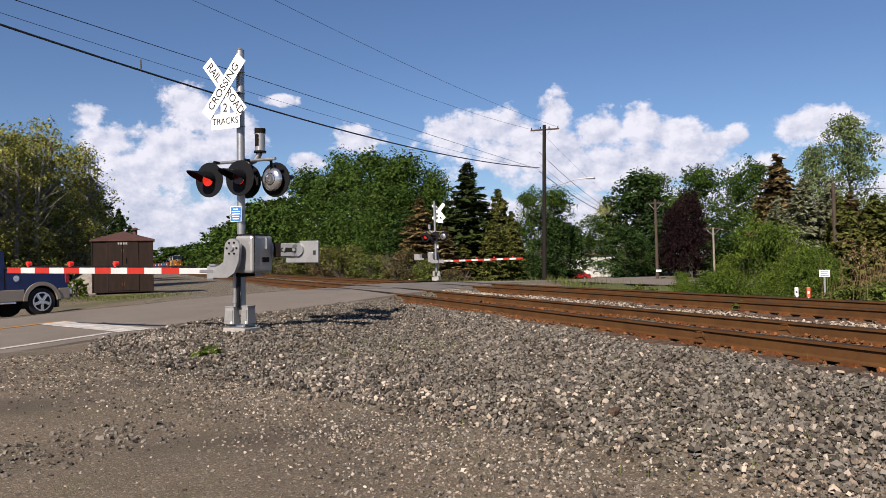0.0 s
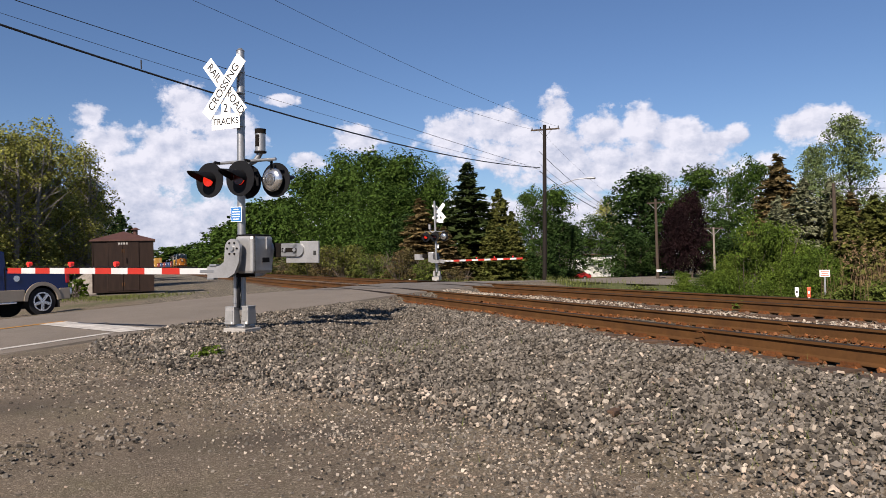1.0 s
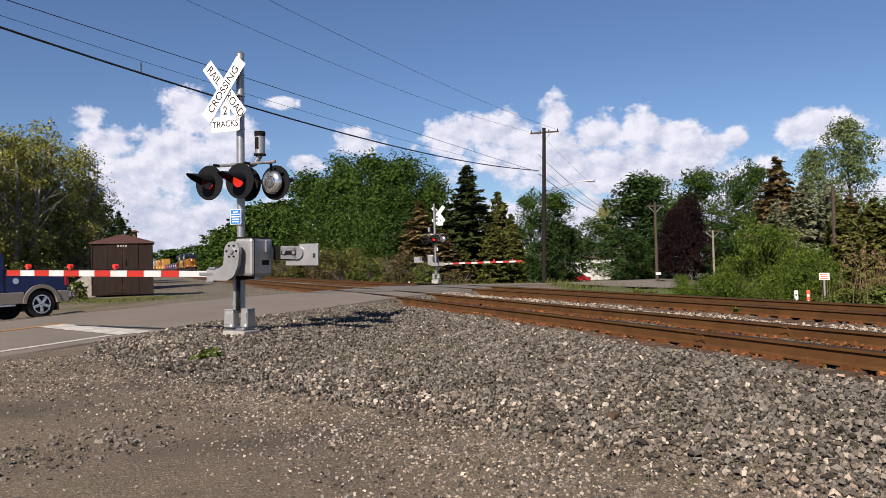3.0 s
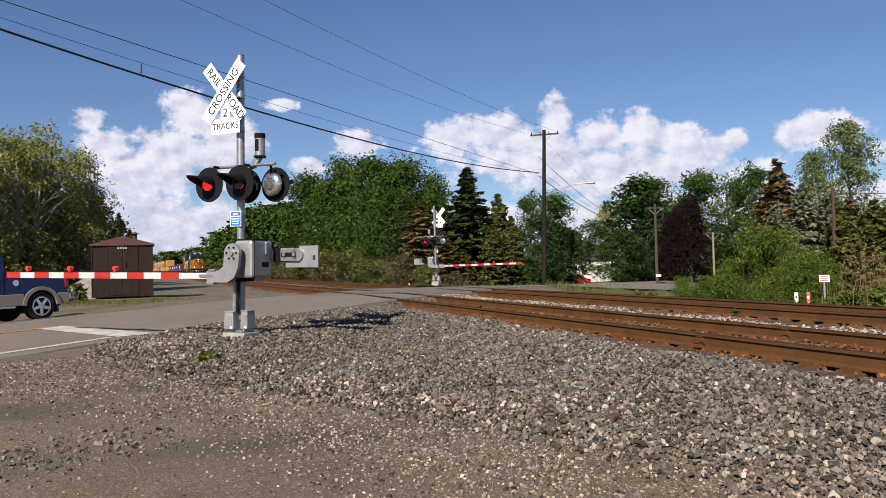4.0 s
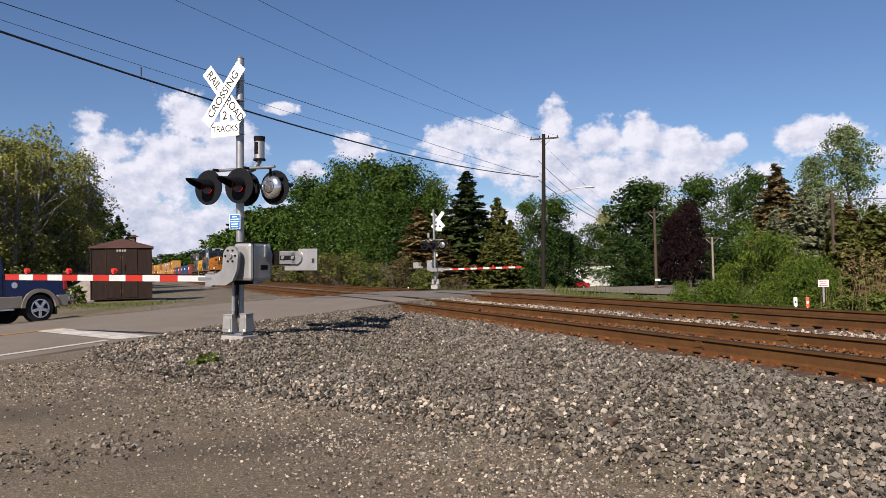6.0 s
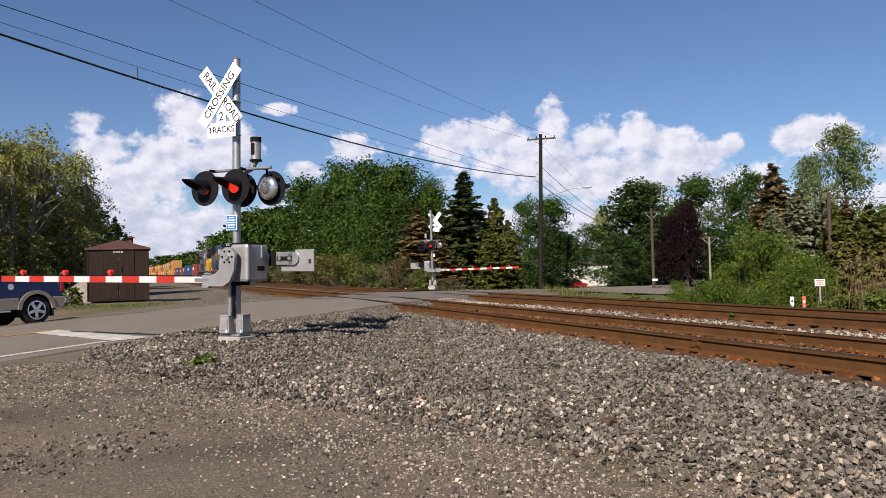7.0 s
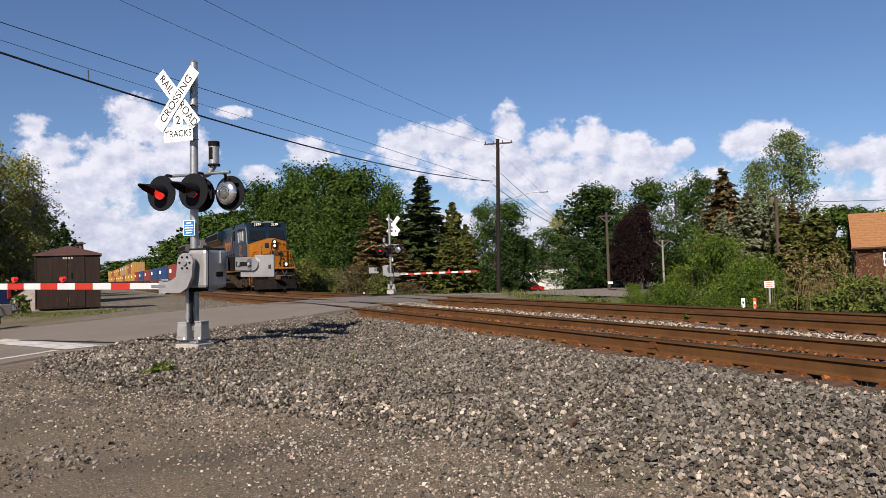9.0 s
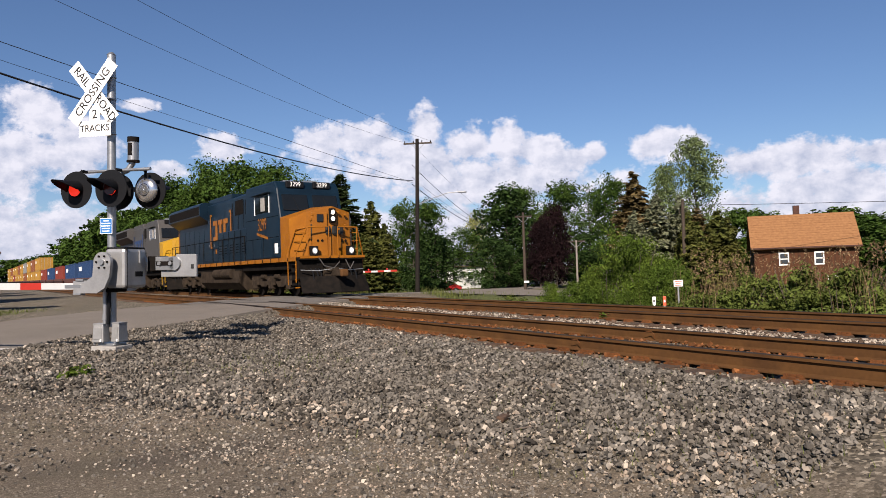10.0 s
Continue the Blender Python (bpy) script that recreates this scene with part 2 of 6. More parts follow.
LETTER = mat("black_lettering", (0.015, 0.015, 0.015), 0.6, 0, 0.05, 5)
BLUE_SIGN = mat("blue_sign_face", (0.0204, 0.143, 0.421), 0.5, 0, 0.08, 6)
LENS_DARK = mat("dark_red_lens", (0.07, 0.012, 0.01), 0.25, 0, 0.2, 20)
LENS_LIT = mat("lit_red_lens", (0.95, 0.035, 0.012), 0.4, 0, 0.05, 20, emit=0.45)
ARM_LAMP = mat("red_arm_lamp", (0.7, 0.03, 0.02), 0.3, 0, 0.1, 20, emit=0.15)
HEAD_LAMP = mat("train_headlight_glow", (0.8, 0.73, 0.6), 0.25, 0, 0.05, 20, emit=0.55)
LENS_CLEAR = mat("silver_reflector", (0.6, 0.6, 0.6), 0.18, 0.9, 0.1, 8)
CONCRETE = mat("pale_concrete", (0.306, 0.292, 0.272), 0.9, 0, 0.2, 6, None, 0.4, 60)
HUT = mat("brown_painted_steel", (0.014, 0.0075, 0.005), 0.6, 0.0, 0.35, 2.5, (0.022, 0.012, 0.008), 0.1, 30, stretch=(3, 3, 0.5), spec=0.2)
SLAB = mat("dirty_concrete", (0.12, 0.103, 0.086), 0.95, 0, 0.25, 3, (0.086, 0.0731, 0.0602), 0.4, 60)
HUTROOF = mat("rusty_brown_roof", (0.0815, 0.0374, 0.0272), 0.6, 0.1, 0.25, 3)
POLEWOOD = mat("weathered_pole_wood", (0.07, 0.054, 0.042), 0.9, 0, 0.3, 4, (0.045, 0.035, 0.028), 0.5, 30, stretch=(6, 6, 0.6), spec=0.15)
PALEPOLE = mat("bleached_pole_wood", (0.24, 0.21, 0.18), 0.9, 0, 0.25, 4, (0.16, 0.14, 0.12), 0.4, 30, stretch=(6, 6, 0.6))
DARKPOLE = mat("creosoted_pole_wood", (0.02, 0.017, 0.015), 0.9, 0, 0.3, 4, None, 0.5, 30, stretch=(6, 6, 0.6), spec=0.1)
WIRE = mat("wire_black", (0.02, 0.022, 0.026), 0.6, 0, 0.1, 4)
BARK = mat("tree_bark", (0.0747, 0.0578, 0.0442), 0.95, 0, 0.3, 3, (0.0476, 0.0374, 0.0286), 0.6, 20)
PALEBARK = mat("pale_birch_bark", (0.204, 0.19, 0.163), 0.9, 0, 0.3, 4, (0.108, 0.0955, 0.0815), 0.4, 20)
L_MAPLE = leafmat("maple_leaves", (0.0544, 0.092, 0.0163), (0.0305, 0.0611, 0.0122))
L_DARK = leafmat("dark_leaves", (0.034, 0.0611, 0.015), (0.0204, 0.0408, 0.0122))
L_BIRCH = leafmat("young_birch_leaves", (0.25, 0.25, 0.065), (0.16, 0.175, 0.045))
L_POPLAR = leafmat("grey_green_leaves", (0.135, 0.175, 0.07), (0.09, 0.125, 0.045))
L_SPRUCE = leafmat("dark_needles", (0.0408, 0.0578, 0.0176), (0.0272, 0.0408, 0.015))
L_RUST = leafmat("browned_needles", (0.16, 0.115, 0.052), (0.085, 0.072, 0.03))
L_BLUE = leafmat("blue_grey_needles", (0.17, 0.18, 0.11), (0.095, 0.105, 0.058))
L_CEDAR = leafmat("cedar_foliage", (0.1, 0.1, 0.026), (0.055, 0.072, 0.018))
L_PURPLE = leafmat("purple_leaves", (0.0189, 0.00946, 0.0103), (0.0112, 0.00688, 0.00774))
L_SUMAC = leafmat("bright_shrub_leaves", (0.088, 0.128, 0.018), (0.036, 0.068, 0.011))
L_BUSH = leafmat("roadside_shrub_leaves", (0.101, 0.126, 0.0272), (0.0476, 0.0679, 0.0163))
L_BRUSH = leafmat("dry_brush_leaves", (0.101, 0.0747, 0.034), (0.0578, 0.0578, 0.0204))
GRASS = leafmat("tall_grass_blades", (0.115, 0.129, 0.0408), (0.0815, 0.0955, 0.0305))
REED = leafmat("dry_reed_stems", (0.218, 0.15, 0.0815), (0.15, 0.101, 0.0578))
TWIG = mat("bare_grey_twigs", (0.108, 0.085, 0.0679), 0.9, 0, 0.3, 3)


# ---- mesh tools ----
def part(name, bm, material, parent, label=""):
    me = bpy.data.meshes.new(name)
    bm.to_mesh(me)
    bm.free()
    me.materials.append(material)
    ob = new(name, me)
    ob.parent = parent
    return tagged(ob, label) if label else ob


def raw(name, verts, faces, material, parent=None):
    me = bpy.data.meshes.new(name)
    me.from_pydata([tuple(v) for v in verts] if not isinstance(verts, list) else verts, [], faces)
    me.materials.append(material)
    ob = new(name, me)
    ob.parent = parent
    return ob


def box(bm, c, s, bevel=0.0, m=None):
    r = bmesh.ops.create_cube(bm, size=1.0, matrix=(m or Matrix()) @ Matrix.Translation(c) @ Matrix.Diagonal((*s, 1)))
    if bevel:
        es = list({e for v in r["verts"] for e in v.link_edges})
        bmesh.ops.bevel(bm, geom=es, offset=bevel, segments=2, affect="EDGES", profile=0.5)
    return bm


def cyl(bm, a, b, r, r2=None, seg=12):
    a, b = Vector(a), Vector(b)
    d = b - a
    m = Matrix.Translation((a + b) / 2) @ d.to_track_quat("Z", "Y").to_matrix().to_4x4()
    bmesh.ops.create_cone(bm, cap_ends=True, segments=seg, radius1=r, radius2=r if r2 is None else r2, depth=d.length, matrix=m)
    return bm


def tube(bm, pts, r, seg=8):
    for a, b in zip(pts[:-1], pts[1:]):
        cyl(bm, a, b, r, None, seg)
    return bm


def prism(bm, pts, axis, a, b):
    """A flat outline, given in the two axes other than `axis`, drawn out from a to b along it."""
    def at(p, w):
        return {"x": (w, p[0], p[1]), "y": (p[0], w, p[1]), "z": (p[0], p[1], w)}[axis]
    lo, hi = [bm.verts.new(at(p, a)) for p in pts], [bm.verts.new(at(p, b)) for p in pts]
    n = len(pts)
    bm.faces.new(lo[::-1])
    bm.faces.new(hi)
    for i in range(n):
        bm.faces.new((lo[i], lo[(i + 1) % n], hi[(i + 1) % n], hi[i]))
    bmesh.ops.recalc_face_normals(bm, faces=bm.faces)
    return bm


def B():
    return bmesh.new()


def bx(c, s, bevel=0.0, m=None):
    return box(B(), c, s, bevel, m)


def cy(a, b, r, r2=None, seg=12):
    return cyl(B(), a, b, r, r2, seg)


def thing(name, m, label, category, group="", kind=""):
    ob = new(name)
    ob.matrix_basis = m
    ob.empty_display_size = 0.2
    return tagged(ob, label, category, group, kind)


def words(name, text, size, m, material, parent, label="", wide=1.0):
    cu = bpy.data.curves.new(name, "FONT")
    cu.body, cu.size, cu.extrude, cu.align_x, cu.align_y = text, size, 0.002, "CENTER", "CENTER"
    tmp = new(name, cu)
    me = bpy.data.meshes.new_from_object(tmp.evaluated_get(bpy.context.evaluated_depsgraph_get()))
    bpy.data.objects.remove(tmp)
    me.transform(m @ Matrix.Diagonal((wide, 1, 1, 1)))
    me.materials.clear()
    me.materials.append(material)
    ob = new(name, me)
    ob.parent = parent
    return tagged(ob, label) if label else ob


# ---- the lie of the land ----
RT = 0.64                     # top of the rails
AZ = radians(46.0)            # the road's heading
RD, RN = (math.sin(AZ), math.cos(AZ)), (-math.cos(AZ), math.sin(AZ))
MX, MY = 1.11, 12.70          # foot of the near crossing signal
TRACK_A, TRACK_B = 7.215, 11.405


def smooth(t):
    t = np.clip(t, 0, 1)
    return t * t * (3 - 2 * t)


def drift(y):
    """How far the line has bent to the west by y."""
    y = np.asarray(y, float)
    r = np.clip(y - 18, 0, 14)
    far = np.clip(y - 280, 0, None)
    return 0.055 * r * r / 28 + 0.055 * np.clip(y - 32, 0, 13) + 0.035 * np.clip(y - 45, 0, None) + far * far * 0.00035


def road_z(s):
    return np.interp(s, [-60, -25, -12, -6, -3, 0, 5, 10, 20, 25, 40, 55, 75, 400], [-0.1, 0.05, 0.15, 0.28, 0.38, 0.45, 0.56, 0.637, 0.637, 0.5, 0.02, -0.35, -0.75, -1.3])


def road_sp(x, y):
    dx, dy = np.asarray(x, float) - MX, np.asarray(y, float) - MY
    return dx * RD[0] + dy * RD[1], dx * RN[0] + dy * RN[1]


def road_xy(s, p):
    return MX + s * RD[0] + p * RN[0], MY + s * RD[1] + p * RN[1]


def land(x, y):
    x, y = np.asarray(x, float), np.asarray(y, float)
    s, p = road_sp(x, y)
    u = x + drift(y)
    west = np.where(p < 6, 0.0, 0.2 + 0.24 * smooth((s - 5) / 8))
    shoulder = 0.43 - np.clip(5.35 - u, 0, None) * 0.19
    east = 0.43 - 0.22 * np.clip(u - 13.4, 0, 3.6) - 0.035 * np.clip(u - 17, 0, 30)
    base = np.where(u > 9, east, np.maximum(np.minimum(0.43, shoulder), west))
    base = np.where((u > 5.35) & (u <= 9), 0.43, base)
    low = np.interp(s, [24, 28, 48, 54], [2.6, -5.0, -5.0, 2.6])
    d = np.maximum(np.maximum(low - p, p - 9.0), 0)
    wide = np.interp(u, [3.5, 5.0, 13.6, 16], [12.0, 1.0, 1.0, 6.0])
    wide = np.where((p > 9) & (u < 4), 3.5, wide)
    w = 1 - smooth(d / wide)
    z = base + (road_z(s) - 0.03 - 0.05 * np.clip(2.6 - p, 0, 8) * (s > 24) - base) * w
    z = z - 0.16 * smooth(1 - d / 0.25)
    z = z + 0.1 * np.exp(-((x - 1.2) ** 2 + (y - 12.8) ** 2) / 5.0)
    near = smooth(1 - (np.hypot(x, y) - 40) / 30)
    return z + near * 0.018 * (np.sin(x * 1.3 + 0.4 * y) + np.sin(y * 1.7 - x * 0.6))


def make_ground():
    xs = np.concatenate([[-2500, -900, -350, -150, -80, -50], np.arange(-34, -8, 2.0), np.arange(-8, 20, 0.22), np.arange(20, 50, 1.0), [55, 62, 72, 90, 120, 180, 350, 900, 2500]])
    ys = np.concatenate([[-2500, -900, -350, -120, -50, -25, -12], np.arange(-6, 26, 0.22), np.arange(26, 70, 0.8), np.arange(70, 130, 3.0), [140, 160, 190, 230, 280, 340, 420, 600, 1200, 3000]])
    X, Y = np.meshgrid(xs, ys)
    Z = land(X, Y)
    far = np.hypot(X, Y) > 500
    Z = np.where(far, -0.8, Z)
    nx, ny = len(xs), len(ys)
    verts = np.stack([X, Y, Z], -1).reshape(-1, 3)
    i = np.arange(nx * ny).reshape(ny, nx)
    faces = np.stack([i[:-1, :-1], i[:-1, 1:], i[1:, 1:], i[1:, :-1]], -1).reshape(-1, 4).tolist()
    ob = raw("ground", verts.tolist(), faces, GROUND)
    me = ob.data
    for pl in me.polygons:
        pl.use_smooth = True
    s, p = road_sp(X, Y)
    u = X + drift(Y)
    bed = smooth((u - np.interp(Y, [3, 4.2, 4.8, 5.9, 7.2, 9, 10.5, 12.5], [3.7, 3.55, 3.4, 2.9, 2.3, 0.9, -0.2, -1.2])) / 0.9) * smooth((15.5 - u) / 1.5)
    bed = np.maximum(bed, smooth(1 - np.hypot(X - 1.6, Y - 13) / 4.5) * 0.9)
    bed = np.maximum(bed, smooth((p - 9.6) / 2) * smooth((u + 3) / 4) * smooth((16 - u) / 2) * 0.35)
    grass = smooth((u - 15.2) / 1.6)
    grass = np.maximum(grass, smooth((-7 - u) / 3) * smooth((p - 14) / 4))
    grass = np.maximum(grass, smooth(1 - np.abs(p - 15.0) / 1.4) * smooth(1 - np.abs(s - 10) / 4.5) * 0.75)
    grass = grass * np.where((p > 1.5) & (p < 10), smooth((s - 80) / 10), 1)
    damp = np.zeros_like(X)
    for dx, dy, rx, ry in ((-0.3, 9.5, 0.8, 0.35), (-1.6, 8.5, 0.9, 0.5), (1.0, 6.6, 1.6, 0.3), (-2.6, 10.2, 0.8, 0.3)):
        damp = np.maximum(damp, 0.75 * np.exp(-((X - dx) / rx) ** 2 - ((Y - dy) / ry) ** 2))
    col = np.stack([bed, grass, damp, 0 * bed + 1], -1).reshape(-1)
    at = me.color_attributes.new("zone", "FLOAT_COLOR", "POINT")
    at.data.foreach_set("color", col.astype(np.float32))
    tagged(ob, "gravel lot, ballast shoulders and grassy verges as one sheet", "ground", kind="structure")


def strip(name, s0, s1, p0, p1, lift, material, step=0.5, skirt=0.0, wob=0.0, parent=None):
    ss = np.arange(s0, s1 + step * 0.5, step)
    verts, faces = [], []
    for k, s in enumerate(ss):
        a, b = p0 + wob * noise.noise((s * 0.7, 1.3, 0)), p1 + wob * noise.noise((s * 0.7, 9.3, 0))
        row = [(a - skirt * 0.6, lift - skirt), (a, lift), (a + (b - a) * 0.5, lift + (0.03 if skirt else 0.03 * (1 - abs((a + b) / 2 - 5.8) / 3.2))), (b, lift), (b + skirt * 0.6, lift - skirt)]
        if not skirt:
            row = [(q, lift + 0.03 * (1 - abs(q - 5.8) / 3.2)) for q in (a, (a + b) / 2, b)]
        for q, dz in row:
            x, y = road_xy(s, q)
            verts.append((x, y, float(road_z(s)) + dz))
    n = 5 if skirt else 3
    for k in range(len(ss) - 1):
        for j in range(n - 1):
            a = k * n + j
            faces.append((a, a + n, a + n + 1, a + 1))
    return raw(name, verts, faces, material, parent)


def make_road():
    road = strip("road", -60, 140, 2.6, 9.0, -0.03, ASPHALT, skirt=0.3, wob=0.12)
    tagged(road, "worn grey two-lane asphalt road ramping up to the crossing", "road", kind="structure")
    verts, faces = [], []
    ss, ps = np.arange(26, 52.1, 1.0), np.linspace(0, 1, 9)
    for q in ss:
        lo = float(np.interp(q, [24, 28, 48, 54], [2.6, -4.8, -4.8, 2.6]))
        for f in ps:
            p = lo + (2.75 - lo) * f
            verts.append((*road_xy(q, p), float(road_z(q)) - 0.03 - 0.05 * max(0.0, 2.6 - p)))
    k = len(ps)
    for i in range(len(ss) - 1):
        faces += [(i * k + j, (i + 1) * k + j, (i + 1) * k + j + 1, i * k + j + 1) for j in range(k - 1)]
    tagged(raw("side_road", verts, faces, ASPHALT), "pale grey asphalt apron of the side road beyond the tracks", "road", kind="structure")
    tagged(strip("edge_line", -60, 0.1, 3.02, 3.18, -0.022, WHITE_LINE), "faded white painted edge line", "road marking", kind="structure")
    tagged(strip("centre_line", -60, 1.3, 6.2, 6.38, -0.022, YELLOW_LINE), "faded yellow painted centre line", "road marking", kind="structure")
    # stop bar across the approach lane
    bm = B()
    c = [road_xy(0.1, 3.0), road_xy(0.75, 2.75), road_xy(1.35, 6.1), road_xy(0.75, 6.15)]
    zz = [float(road_z(q)) for q in (0.1, 0.7, 1.3, 0.8)]
    up = [-0.018, -0.02, 0.012, 0.01]
    bm.faces.new([bm.verts.new((x, y, z + k)) for (x, y), z, k in zip(c, zz, up)])
    tagged(part("stop_bar", bm, WHITE_LINE, None), "worn white painted stop bar before the gate", "road marking", kind="structure")
    # darker patched strip where the tracks cross
    tagged(strip("crossing_patch", 13.4, 20.2, 2.9, 8.8, -0.022, OLD_ASPHALT, wob=0.15), "dark patched asphalt between and beside the rails", "crossing surface", kind="structure")


RAIL_PROFILE = [(-0.076, -0.186), (0.076, -0.186), (0.076, -0.174), (0.012, -0.152), (0.010, -0.046), (0.037, -0.036), (0.037, -0.006), (0.028, 0.0),
                (-0.028, 0.0), (-0.037, -0.006), (-0.037, -0.036), (-0.010, -0.046), (-0.012, -0.152), (-0.076, -0.174)]


def make_track(cx, label):
    t = thing("railway_track", Matrix(), label, "railway track", "the two running tracks")
    ys = np.concatenate([np.arange(-40, 18, 4.0), np.arange(18, 60, 2.0), np.arange(60, 300, 10.0), np.arange(300, 520, 15.0)])
    for off in (-0.755, 0.755):
        verts, faces = [], []
        n = len(RAIL_PROFILE)
        for y in ys:
            x = cx + off - float(drift(y))
            verts += [(x + px, y, RT + pz) for px, pz in RAIL_PROFILE]
        for k in range(len(ys) - 1):
            for j in range(n):
                a, b = k * n + j, k * n + (j + 1) % n
                faces.append((a, b, b + n, a + n))
        r = raw("rail", verts, faces, RUST, t)
        r.data.materials.append(RAILTOP)
        for i, pl in enumerate(r.data.polygons):
            if i % n in (6, 7, 8):
                pl.material_index = 1
    return t


def rail_details(t, cx):
    rng = random.Random(5)
    tie = bx((0, 0, 0), (2.6, 0.23, 0.17), 0.008)
    me = bpy.data.meshes.new("tie")
    tie.to_mesh(me)
    tie.free()
    me.materials.append(TIE)
    pb = bx((0, 0, 0), (0.36, 0.19, 0.018))
    for sx in (-0.12, 0.12, -0.15, 0.15):
        box(pb, (sx, 0.06 if abs(sx) > 0.13 else -0.06, 0.025), (0.035, 0.03, 0.035))
    for sx in (-1, 1):
        box(pb, (sx * 0.09, 0, 0.018), (0.03, 0.16, 0.028))
    pm = bpy.data.meshes.new("tie_plate")
    pb.to_mesh(pm)
    pb.free()
    pm.materials.append(PLATE)
    verts, faces = [], []
    y, k = -9.0, 0
    while y < 270:
        x = cx - float(drift(y))
        s, p = road_sp(x, y)
        if not (2.2 < p < 9.4):
            if y < 60:
                o = new("tie", me)
                o.parent = t
                o.matrix_basis = pose(x + rng.uniform(-0.04, 0.04), y, RT - 0.186 - 0.018 - 0.085, 0, 0, rng.uniform(-1, 1))
                if y < 40:
                    for off in (-0.755, 0.755):
                        o = new("tie_plate", pm)
                        o.parent = t
                        o.matrix_basis = pose(x + off, y + rng.uniform(-0.01, 0.01), RT - 0.186 - 0.009, 0, 0, rng.uniform(-2, 2))
            else:
                b = len(verts)
                verts += [(x + a * 1.3, y + c * 0.115, RT - 0.2) for a, c in ((-1, -1), (1, -1), (1, 1), (-1, 1))]
                faces.append((b, b + 1, b + 2, b + 3))
        y += 0.5
    far = raw("far_ties", verts, faces, TIE, t)
    tagged(far, kind="stuff")


def flangeways():
    """Dark rubber and timber strips along the rails through the road."""
    for cx in (TRACK_A, TRACK_B):
        for off in (-0.755, 0.755):
            for side in (-1, 1):
                verts, faces = [], []
                n = 0
                for y in np.arange(15, 48, 0.5):
                    x = cx + off - float(drift(y)) + side * 0.075
                    s, p = road_sp(x, y)
                    if 2.8 < p < 8.8:
                        verts += [(x - 0.035, y, RT - 0.002), (x + 0.035, y, RT - 0.002)]
                        n += 1
                faces = [(2 * k, 2 * k + 1, 2 * k + 3, 2 * k + 2) for k in range(n - 1)]
                tagged(raw("flangeway_strip", verts, faces, RAILTOP), "dark rail groove strip in the crossing surface", "crossing surface", kind="structure")


def stones(name, n, seed, area, size, material, label, keep, sink=0.25, pile=0.0):
    """Loose crushed stones: each a lopsided eight-cornered block, lying on the ground."""
    rng = np.random.default_rng(seed)
    x = rng.uniform(area[0], area[1], n)
    y = rng.uniform(area[2], area[3], n)
    k = keep(x, y, rng)
    x, y = x[k], y[k]
    n = len(x)
    sz = size * np.exp(rng.normal(0, 0.3, n).clip(-0.7, 0.62))
    cube = np.array([(a, b, c) for a in (-1, 1) for b in (-1, 1) for c in (-1, 1)], float)
    v = cube[None] * rng.uniform(0.28, 0.62, (n, 8, 3)) * np.stack([rng.uniform(0.8, 1.3, n), rng.uniform(0.7, 1.0, n), rng.uniform(0.55, 0.95, n)], -1)[:, None]
    q = rng.normal(size=(n, 4))
    q[:, 1:3] *= 0.45
    q /= np.linalg.norm(q, axis=1)[:, None]
    w, a, b, c = q.T
    R = np.stack([1 - 2 * (b * b + c * c), 2 * (a * b - c * w), 2 * (a * c + b * w), 2 * (a * b + c * w), 1 - 2 * (a * a + c * c), 2 * (b * c - a * w),
                  2 * (a * c - b * w), 2 * (b * c + a * w), 1 - 2 * (a * a + b * b)], -1).reshape(n, 3, 3)
    v = np.einsum("nij,nkj->nki", R, v) * sz[:, None, None]
    v += np.stack([x, y, land(x, y) + sz * (0.5 - sink) * 0.6 + rng.uniform(0, 1, n) * pile], -1)[:, None]
    quad = np.array([(0, 1, 3, 2), (4, 6, 7, 5), (0, 4, 5, 1), (2, 3, 7, 6), (1, 5, 7, 3)])
    f = (quad[None] + (np.arange(n) * 8)[:, None, None]).reshape(-1, 4)
    me = bpy.data.meshes.new(name)
    me.from_pydata(v.reshape(-1, 3).tolist(), [], f.tolist())
    me.materials.append(material)
    return tagged(new(name, me), label, "gravel", kind="stuff")


def off_road(x, y):
    s, p = road_sp(x, y)
    return (p < 2.5) | (p > 9.2)


